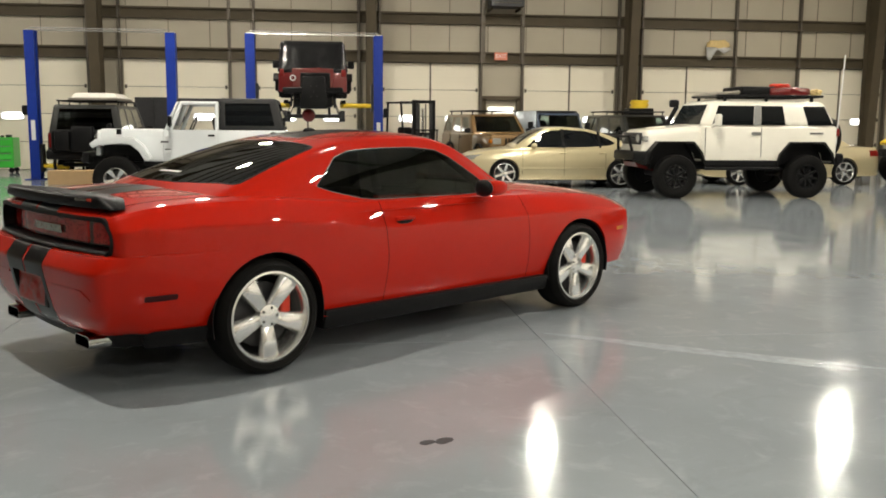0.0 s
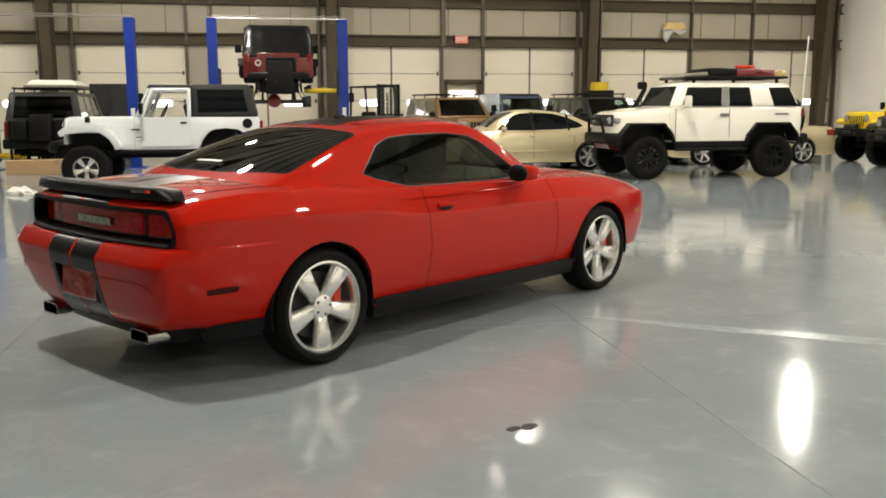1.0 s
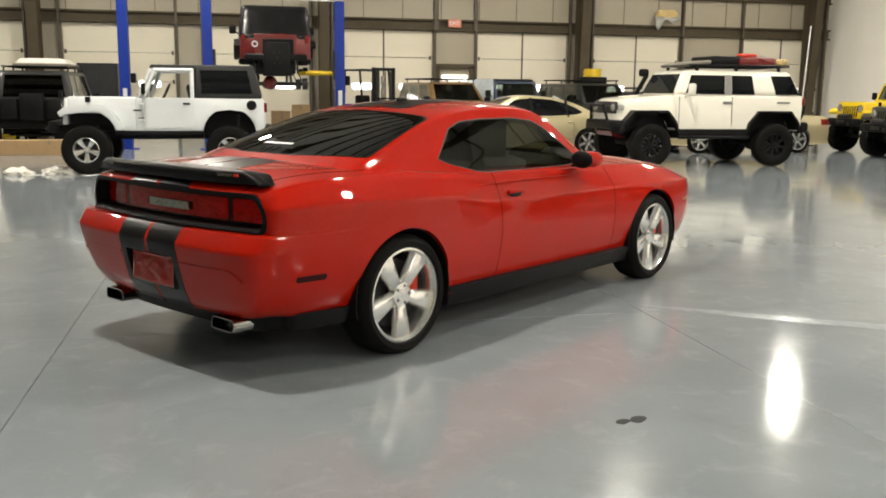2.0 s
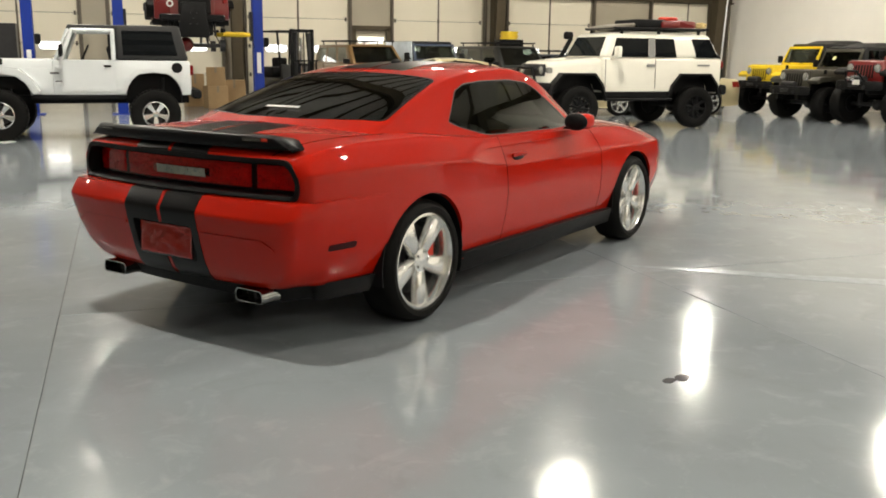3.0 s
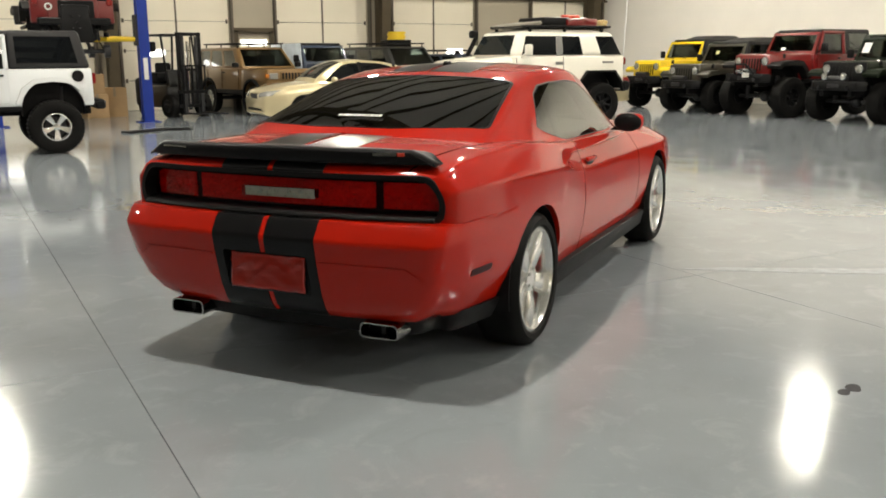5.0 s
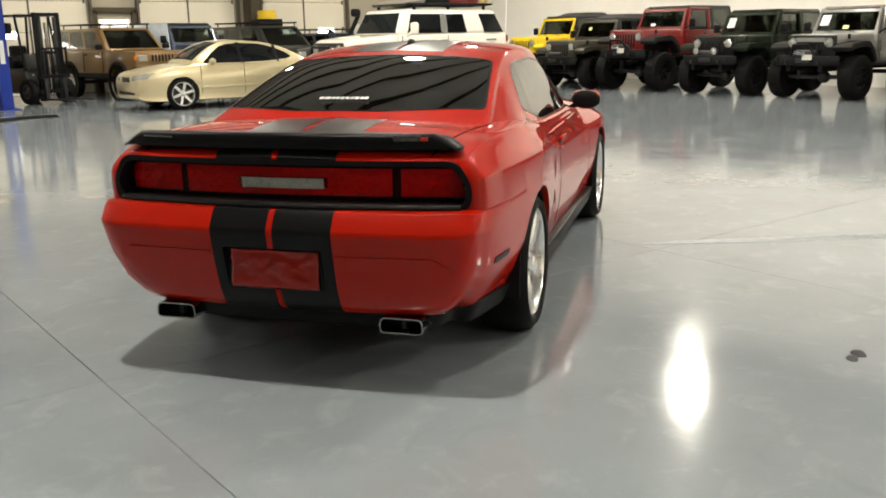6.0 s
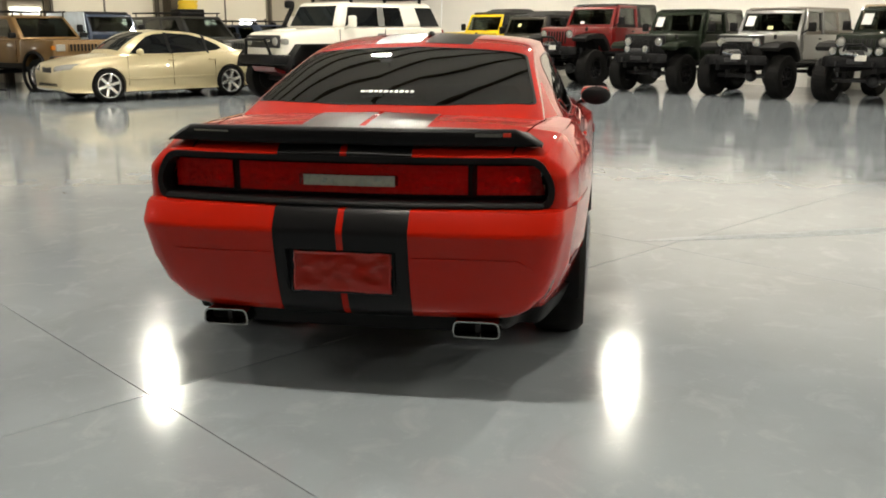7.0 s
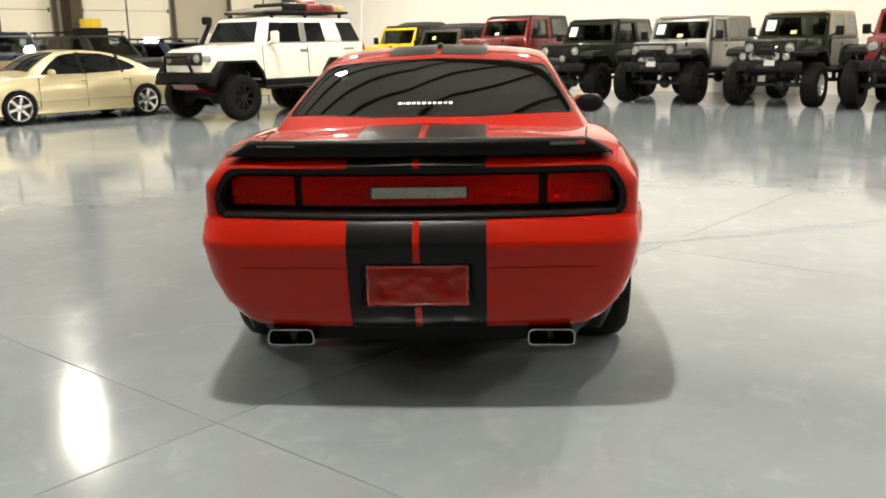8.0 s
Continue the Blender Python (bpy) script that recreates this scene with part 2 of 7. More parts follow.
def quad_panel(q, u0, u1, v0, v1, out=0.006, thick=0.02, bevel=0.0):
    """A pane on the quad q (four points, counterclockwise from outside), between fractions u and v."""
    q = [Vector(p) for p in q]
    at = lambda u, v: (q[0] * (1 - u) + q[1] * u) * (1 - v) + (q[3] * (1 - u) + q[2] * u) * v
    n = (q[1] - q[0]).cross(q[3] - q[0]).normalized()
    c = [at(u0, v0), at(u1, v0), at(u1, v1), at(u0, v1)]
    bm = bmesh.new()
    lo = [bm.verts.new(p + n * (out - thick)) for p in c]
    hi = [bm.verts.new(p + n * out) for p in c]
    bm.faces.new(lo[::-1]), bm.faces.new(hi)
    for i in range(4):
        j = (i + 1) % 4
        bm.faces.new((lo[i], lo[j], hi[j], hi[i]))
    if bevel:
        bmesh.ops.bevel(bm, geom=[e for e in bm.edges if all(v in hi for v in e.verts)] + [e for e in bm.edges if sum(v in hi for v in e.verts) == 1], offset=bevel, segments=2, affect="EDGES")
    return bm


def prism(outline, a0, a1, axis="z"):
    """A closed outline of two coordinates, drawn out along an axis (x: y, z; y: x, z; z: x, y)."""
    put = {"x": lambda p, a: (a, p[0], p[1]), "y": lambda p, a: (p[0], a, p[1]), "z": lambda p, a: (p[0], p[1], a)}[axis]
    bm = bmesh.new()
    lo = [bm.verts.new(put(p, a0)) for p in outline]
    hi = [bm.verts.new(put(p, a1)) for p in outline]
    bm.faces.new(lo), bm.faces.new(hi)
    for i in range(len(outline)):
        j = (i + 1) % len(outline)
        bm.faces.new((lo[i], lo[j], hi[j], hi[i]))
    bmesh.ops.recalc_face_normals(bm, faces=bm.faces)
    return bm


def rounded(points, r, seg=4):
    """An outline with its corners rounded by r."""
    out = []
    n = len(points)
    for i in range(n):
        p, a, b = (Vector(points[k % n]) for k in (i, i - 1, i + 1))
        da, db = a - p, b - p
        ra = min(r, da.length * 0.45, db.length * 0.45)
        s, e = p + da.normalized() * ra, p + db.normalized() * ra
        for k in range(seg + 1):
            t = k / seg
            out.append(tuple(s * (1 - t) ** 2 + p * 2 * t * (1 - t) + e * t * t))
    return out


def dense(points, most=0.08):
    """An outline with points added on its long sides."""
    out = []
    for a, b in zip(points, points[1:] + points[:1]):
        n = max(1, math.ceil(math.dist(a, b) / most))
        out += [(a[0] + (b[0] - a[0]) * k / n, a[1] + (b[1] - a[1]) * k / n) for k in range(n)]
    return out


def swept(outline, ys):
    """A closed outline (x, z) drawn out along y through several stations."""
    bm = bmesh.new()
    rows = [[bm.verts.new((x, y, z)) for x, z in outline] for y in ys]
    for a, b in zip(rows, rows[1:]):
        for i in range(len(outline)):
            j = (i + 1) % len(outline)
            bm.faces.new((a[i], a[j], b[j], b[i]))
    bm.faces.new(rows[0]), bm.faces.new(rows[-1][::-1])
    bmesh.ops.recalc_face_normals(bm, faces=bm.faces)
    return bm


def lathe(profile, seg=32, axis="y"):
    """Turn a profile of (radius, along) about an axis; a closed loop of points."""
    bm = bmesh.new()
    rings = []
    for k in range(seg):
        a = 2 * math.pi * k / seg
        c, s = math.cos(a), math.sin(a)
        put = {"y": lambda r, h: (r * c, h, r * s), "x": lambda r, h: (h, r * c, r * s), "z": lambda r, h: (r * c, r * s, h)}[axis]
        rings.append([bm.verts.new(put(r, h)) for r, h in profile])
    n = len(profile)
    for k in range(seg):
        a, b = rings[k], rings[(k + 1) % seg]
        for i in range(n):
            j = (i + 1) % n
            bm.faces.new((a[i], a[j], b[j], b[i]))
    bmesh.ops.recalc_face_normals(bm, faces=bm.faces)
    return bm


def arc_band(x, z, r, y0, y1, a0=-12, a1=192, seg=28, thick=0.006):
    """A curved band about a wheel, open below, closed on its inner side."""
    bm = bmesh.new()
    rows = []
    for k in range(seg + 1):
        a = radians(a0 + (a1 - a0) * k / seg)
        c, s = math.cos(a), math.sin(a)
        rows.append([bm.verts.new((x + rr * c, y, z + rr * s)) for rr, y in ((r, y1), (r, y0), (0.05, y0), (0.05, y0 - thick * (1 if y1 > y0 else -1)), (r + thick, y0 - thick * (1 if y1 > y0 else -1)), (r + thick, y1))])
    for a, b in zip(rows, rows[1:]):
        for i in range(6):
            j = (i + 1) % 6
            bm.faces.new((a[i], a[j], b[j], b[i]))
    bm.faces.new(rows[0]), bm.faces.new(rows[-1][::-1])
    bmesh.ops.recalc_face_normals(bm, faces=bm.faces)
    return bm


def rod(p, q, r, seg=10, r2=None):
    p, q = Vector(p), Vector(q)
    bm = bmesh.new()
    bmesh.ops.create_cone(bm, cap_ends=True, segments=seg, radius1=r, radius2=r if r2 is None else r2, depth=(q - p).length)
    bmesh.ops.transform(bm, matrix=Matrix.Translation((p + q) / 2) @ (q - p).to_track_quat("Z", "Y").to_matrix().to_4x4(), verts=bm.verts)
    return bm


def ball(x, y, z, rx, ry, rz, seg=16):
    bm = bmesh.new()
    bmesh.ops.create_uvsphere(bm, u_segments=seg, v_segments=max(6, seg // 2), radius=1)
    bmesh.ops.scale(bm, vec=(rx, ry, rz), verts=bm.verts)
    bmesh.ops.translate(bm, vec=(x, y, z), verts=bm.verts)
    return bm


def joined(*bms):
    out = bmesh.new()
    for b in bms:
        me = bpy.data.meshes.new("join")
        b.to_mesh(me)
        b.free()
        out.from_mesh(me)
        bpy.data.meshes.remove(me)
    return out


def moved(bm, m):
    bmesh.ops.transform(bm, matrix=m, verts=bm.verts)
    return bm


def boolean(a, b, operation):
    """Cut, join or meet two closed bmeshes; a and b are used up."""
    obs = []
    for bm in (a, b):
        me = bpy.data.meshes.new("cut")
        bmesh.ops.recalc_face_normals(bm, faces=bm.faces)
        bm.to_mesh(me)
        bm.free()
        obs.append(new("cut", me))
    mod = obs[0].modifiers.new("cut", "BOOLEAN")
    mod.operation, mod.solver, mod.object = operation, "EXACT", obs[1]
    bpy.context.view_layer.update()
    got = bpy.data.meshes.new_from_object(obs[0].evaluated_get(bpy.context.evaluated_depsgraph_get()))
    out = bmesh.new()
    out.from_mesh(got)
    bpy.data.meshes.remove(got)
    for ob in obs:
        me = ob.data
        bpy.data.objects.remove(ob)
        bpy.data.meshes.remove(me)
    return out


def grown(bm, d):
    """A copy of a closed bmesh, larger by d along its normals."""
    out = bm.copy()
    out.normal_update()
    for v, n in [(v, v.normal.copy()) for v in out.verts]:
        v.co += n * d
    return out


def outer_sheet(bm, axis, thick):
    """Of a solid cut by a prism, keep the outer skin alone and give it a thickness inwards."""
    bm.normal_update()
    def keep(f):
        n, c = f.normal, f.calc_center_median()
        return n.z > 0.15 if axis == "z" else n.y * (1 if c.y > 0 else -1) > 0.15
    bmesh.ops.delete(bm, geom=[f for f in bm.faces if not keep(f)], context="FACES")
    bmesh.ops.delete(bm, geom=[v for v in bm.verts if not v.link_faces], context="VERTS")
    bmesh.ops.remove_doubles(bm, verts=bm.verts, dist=0.0005)
    bm.normal_update()
    away = {v: v.normal.copy() for v in bm.verts}
    front = list(bm.faces)
    twin = {v: bm.verts.new(v.co - n * thick) for v, n in away.items()}
    rim = [e for e in bm.edges if len(e.link_faces) == 1]
    for f in front:
        bm.faces.new([twin[v] for v in reversed(f.verts)])
    for e in rim:
        a, b = e.verts
        bm.faces.new((a, b, twin[b], twin[a]))
    bmesh.ops.recalc_face_normals(bm, faces=bm.faces)
    return bm


def smooth_table(xs, values, x):
    """Smooth interpolation without overshoot."""
    xs, values = np.array(xs, float), np.array(values, float)
    i = int(np.clip(np.searchsorted(xs, x) - 1, 0, len(xs) - 2))
    d = np.diff(values) / np.diff(xs)
    def slope(k):
        if k == 0 or k == len(xs) - 1:
            return d[0] if k == 0 else d[-1]
        return 0 if d[k - 1] * d[k] <= 0 else 2 * d[k - 1] * d[k] / (d[k - 1] + d[k])
    h = xs[i + 1] - xs[i]
    t = min(1, max(0, (x - xs[i]) / h))
    return float((2 * t**3 - 3 * t**2 + 1) * values[i] + (t**3 - 2 * t**2 + t) * h * slope(i) + (3 * t**2 - 2 * t**3) * values[i + 1] + (t**3 - t**2) * h * slope(i + 1))


def spline_table(xs, values):
    """A natural cubic spline through a table, as a function: its bends have no kinks, so that gloss runs smoothly."""
    xs, v = np.array(xs, float), np.array(values, float)
    n, h = len(xs), np.diff(xs)
    a, b = np.eye(n), np.zeros(n)
    for i in range(1, n - 1):
        a[i, i - 1:i + 2] = h[i - 1], 2 * (h[i - 1] + h[i]), h[i]
        b[i] = 6 * ((v[i + 1] - v[i]) / h[i] - (v[i] - v[i - 1]) / h[i - 1])
    m = np.linalg.solve(a, b)

    def at(x):
        i = int(np.clip(np.searchsorted(xs, x) - 1, 0, n - 2))
        p, q, k = xs[i + 1] - x, x - xs[i], h[i]
        return float((m[i] * p**3 + m[i + 1] * q**3) / (6 * k) + (v[i] / k - m[i] * k / 6) * p + (v[i + 1] / k - m[i + 1] * k / 6) * q)
    return at


def through_points(pts, sub):
    """A smooth line (Catmull-Rom) through points of two coordinates."""
    p = [Vector(pts[0]) * 2 - Vector(pts[1])] + [Vector(q) for q in pts] + [Vector(pts[-1]) * 2 - Vector(pts[-2])]
    out = []
    for i in range(1, len(p) - 2):
        for k in range(sub):
            t = k / sub
            a, b, c, d = p[i - 1:i + 3]
            out.append(0.5 * (2 * b + (c - a) * t + (2 * a - 5 * b + 4 * c - d) * t * t + (3 * b - a - 3 * c + d) * t**3))
    out.append(Vector(pts[-1]))
    return out


def loft(xs, section, sub=5):
    """A closed solid over stations along x; section(x) gives half of a cross-section, from its foot (y, z) up to the middle line, in one line or in several that meet at creases."""
    bm = bmesh.new()
    rings = []
    for x in xs:
        half = section(x)
        half = [p for piece in half for p in through_points(piece, sub)] if isinstance(half[0], list) else through_points(half, sub)
        ring = [(max(0, p[0]), p[1]) for p in half]
        loop = ring + [(-y, z) for y, z in ring[-2:0:-1]]
        rings.append([bm.verts.new((x, y, z)) for y, z in loop])
    n = len(rings[0])
    for a, b in zip(rings, rings[1:]):
        for i in range(n):
            j = (i + 1) % n
            bm.faces.new((a[i], a[j], b[j], b[i]))
    bm.faces.new(rings[0]), bm.faces.new(rings[-1][::-1])
    bmesh.ops.recalc_face_normals(bm, faces=bm.faces)
    return bm


# ---- structure ----
XW, XE, YS, YN, TOP = -26.0, 18.55, -14.0, 29.3, 8.2
GIRTS = (3.57, 4.77, 6.1, 7.4)
COLUMNS = (-15.5, -7.3, 0.9, 9.25, 17.6)
# overhead doors: left edge, right edge
DOORS = ((-14.6, -11.5), (-10.8, -7.7), (-6.65, -3.5), (-2.63, 0.48), (1.25, 4.38), (5.85, 8.9), (9.8, 12.9), (15.25, 18.3))
DOOR_TOP = 3.4

floor = thing("floor", "glossy grey-blue epoxy painted concrete floor with saw-cut joints", "floor", kind="structure")
part("floor_bed", box(XE - XW + 0.6, YN - YS + 0.6, 0.3, (XE + XW) / 2, (YN + YS) / 2, -0.162), M_JOINT, floor, "dark filler in the joints")

# north wall: liner above the doors and between them
wall_north = thing("wall_north", "white insulated metal wall with brown steel girts", "wall", kind="structure")
part("upper_liner", box(XE - XW, 0.2, TOP - DOOR_TOP, (XE + XW) / 2, YN + 0.1, (TOP + DOOR_TOP) / 2), M_LINER, wall_north)
edges = [XW] + [e for d in DOORS for e in d] + [XE]
for a, b in zip(edges[::2], edges[1::2]):
    part("wall_panel", box(b - a, 0.2, DOOR_TOP, (a + b) / 2, YN + 0.1, DOOR_TOP / 2), M_LINER, wall_north)
for z in GIRTS:
    part("girt", joined(box(XE - XW, 0.16, 0.05, (XE + XW) / 2, YN - 0.08, z + 0.15), box(XE - XW, 0.02, 0.3, (XE + XW) / 2, YN - 0.03, z), box(XE - XW, 0.16, 0.05, (XE + XW) / 2, YN - 0.08, z - 0.15)), M_STEEL, wall_north, "dark brown steel girt")
for k in range(36):
    x = XW + 0.9 + k * 1.24
    part("liner_seam", box(0.02, 0.012, TOP - DOOR_TOP - 0.1, x, YN - 0.006, (TOP + DOOR_TOP) / 2), M_TRACK, wall_north)

for i, x in enumerate(COLUMNS):
    col = thing(f"column_{i + 1}", "tapered brown steel frame column against the wall", "column", kind="structure")
    w, d0, d1 = 0.15, 0.35, 0.85
    part("web", hexa([(x - 0.012, YN - d0 - 0.2, 0), (x + 0.012, YN - d0 - 0.2, 0), (x + 0.012, YN - 0.2, 0), (x - 0.012, YN - 0.2, 0)], [(x - 0.012, YN - d1 - 0.2, TOP - 0.4), (x + 0.012, YN - d1 - 0.2, TOP - 0.4), (x + 0.012, YN - 0.2, TOP - 0.4), (x - 0.012, YN - 0.2, TOP - 0.4)]), M_STEEL, col)
    part("flange", hexa([(x - w, YN - d0 - 0.22, 0), (x + w, YN - d0 - 0.22, 0), (x + w, YN - d0 - 0.2, 0), (x - w, YN - d0 - 0.2, 0)], [(x - w, YN - d1 - 0.22, TOP - 0.4), (x + w, YN - d1 - 0.22, TOP - 0.4), (x + w, YN - d1 - 0.2, TOP - 0.4), (x - w, YN - d1 - 0.2, TOP - 0.4)]), M_STEEL, col)
    part("flange", box(2 * w, 0.02, TOP - 0.4, x, YN - 0.18, (TOP - 0.4) / 2), M_STEEL, col)
    part("base_plate", box(0.4, 0.7, 0.025, x, YN - 0.5, 0.0125), M_STEEL, col)

for i, (a, b) in enumerate(DOORS):
    door = thing(f"door_{i + 1}", "closed cream sectional overhead door with two small lit windows", "overhead door", kind="structure")
    n, h = 4, DOOR_TOP / 4
    for k in range(n):
        part("section", box(b - a - 0.02, 0.05, h - 0.012, (a + b) / 2, YN + 0.06, h * (k + 0.5), bevel=0.008), M_DOORPANEL, door)
        for hx in (a + 0.07, (a + b) / 2, b - 0.07):
            if k:
                part("hinge", box(0.06, 0.02, 0.12, hx, YN + 0.026, h * k), M_TRACK, door)
        part("stile", box(0.05, 0.016, h - 0.03, (a + b) / 2, YN + 0.03, h * (k + 0.5)), M_TRACK, door)
    for s in (a - 0.06, b + 0.06):
        part("track", joined(box(0.06, 0.1, TOP - 1.2, s, YN - 0.12, (TOP - 1.2) / 2), box(0.1, 0.03, TOP - 1.2, s, YN - 0.045, (TOP - 1.2) / 2)), M_TRACK, door, "dark vertical door track")
    for fx in (0.28, 0.76):
        x = a + (b - a) * fx
        part("window_frame", prism(rounded([(x - 0.36, 1.5), (x + 0.36, 1.5), (x + 0.36, 1.77), (x - 0.36, 1.77)], 0.1), YN + 0.012, YN + 0.05, "y"), M_WHITE, door)
        part("pane", prism(rounded([(x - 0.31, 1.54), (x + 0.31, 1.54), (x + 0.31, 1.73), (x - 0.31, 1.73)], 0.09), YN + 0.004, YN + 0.04, "y"), M_DAY, door, "small window bright with daylight")
    part("door_seal", box(b - a, 0.05, 0.04, (a + b) / 2, YN + 0.06, DOOR_TOP + 0.0), M_BLACK, door)

# personnel door between two overhead doors
pdoor = thing("door_9", "white steel exit door with glazed transom in dark frame", "door", kind="structure")
part("leaf", box(0.95, 0.05, 2.05, 5.1, YN - 0.02, 1.025, bevel=0.006), M_DOORPANEL, pdoor)
part("transom_pane", box(0.8, 0.02, 0.16, 5.1, YN - 0.05, 1.93), M_DAY, pdoor, "bright glazed strip")
part("push_bar", box(0.75, 0.06, 0.05, 5.1, YN - 0.07, 1.0, bevel=0.01), M_CHROME, pdoor)
for s in (-0.56, 0.56):
    part("jamb", box(0.12, 0.16, 2.3, 5.1 + s, YN - 0.07, 1.15), M_STEEL, pdoor)
part("lintel", box(1.24, 0.16, 0.14, 5.1, YN - 0.07, 2.3), M_STEEL, pdoor)
for x in (4.5, 5.76):
    part("track", box(0.1, 0.12, TOP - DOOR_TOP, x, YN - 0.1, (TOP + DOOR_TOP) / 2), M_TRACK, wall_north)

# west and south walls are unseen, added to close the hall with little bounce
for nm, sx, sy, x, y in (("wall_east", 0.2, YN - YS + 0.4, XE + 0.1, (YN + YS) / 2), ("wall_west", 0.2, YN - YS + 0.4, XW - 0.1, (YN + YS) / 2), ("wall_south", XE - XW, 0.2, (XE + XW) / 2, YS - 0.1)):
    mt, lb = (M_WALL, "smooth white painted wall") if nm == "wall_east" else (M_LINER, "plain unseen wall added to close the hall")
    tagged(part(nm, box(sx, sy, TOP, x, y, TOP / 2), mt), lb, "wall", kind="structure")
tagged(part("ceiling", box(XE - XW + 0.4, YN - YS + 0.4, 0.2, (XE + XW) / 2, (YN + YS) / 2, TOP + 0.1), M_CEIL), "white roof liner", "ceiling", kind="structure")
roof_frame = thing("roof_frame", "brown steel rafters and purlins under the roof", "roof frame", kind="structure")
for x in COLUMNS:
    part("rafter", joined(box(0.3, YN - YS, 0.03, x, (YN + YS) / 2, TOP - 0.75), box(0.03, YN - YS, 0.7, x, (YN + YS) / 2, TOP - 0.38), box(0.3, YN - YS, 0.03, x, (YN + YS) / 2, TOP - 0.03)), M_STEEL, roof_frame)
for k in range(27):
    y = YS + 1.0 + 1.6 * k
    part("purlin", joined(box(XE - XW, 0.07, 0.02, (XE + XW) / 2, y, TOP - 0.22), box(XE - XW, 0.02, 0.2, (XE + XW) / 2, y, TOP - 0.12)), M_STEEL, roof_frame)

# high-bay lamps
lamp = thing("high_bay_lamp", "white high-bay lamp with glowing lens hung from the roof", "ceiling lamp", group="high-bay lamps")
part("reflector", lathe([(0.1, 0.45), (0.14, 0.42), (0.23, 0.06), (0.24, 0.0), (0.23, 0.0), (0.2, 0.07), (0.12, 0.39), (0.09, 0.42)], 28, "z"), M_CHROME, lamp)
part("ballast", lathe([(0.001, 0.43), (0.12, 0.43), (0.12, 0.7), (0.001, 0.72)], 20, "z"), M_WHITE, lamp)
part("lens", lathe([(0.001, 0.05), (0.185, 0.03), (0.188, 0.0), (0.155, -0.03), (0.09, -0.052), (0.001, -0.06)], 28, "z"), M_LAMP, lamp, "glowing warm white lens")
part("hanger", rod((0, 0, 0.7), (0, 0, TOP - LAMP_Z + 0.02), 0.01), M_DARKMETAL, lamp)
first = True
for x in LAMP_X:
    for y in LAMP_Y:
        if (x < 0 and y < 0 and x + y > -12) or (x < -9 and y < 10):    # left out in the south-west, to darken the coupe's tail and floor there
            continue
        at = pose(x, y, LAMP_Z)
        if first:
            lamp.matrix_world = at
            first = False
        else:
            copy_thing(lamp, at)


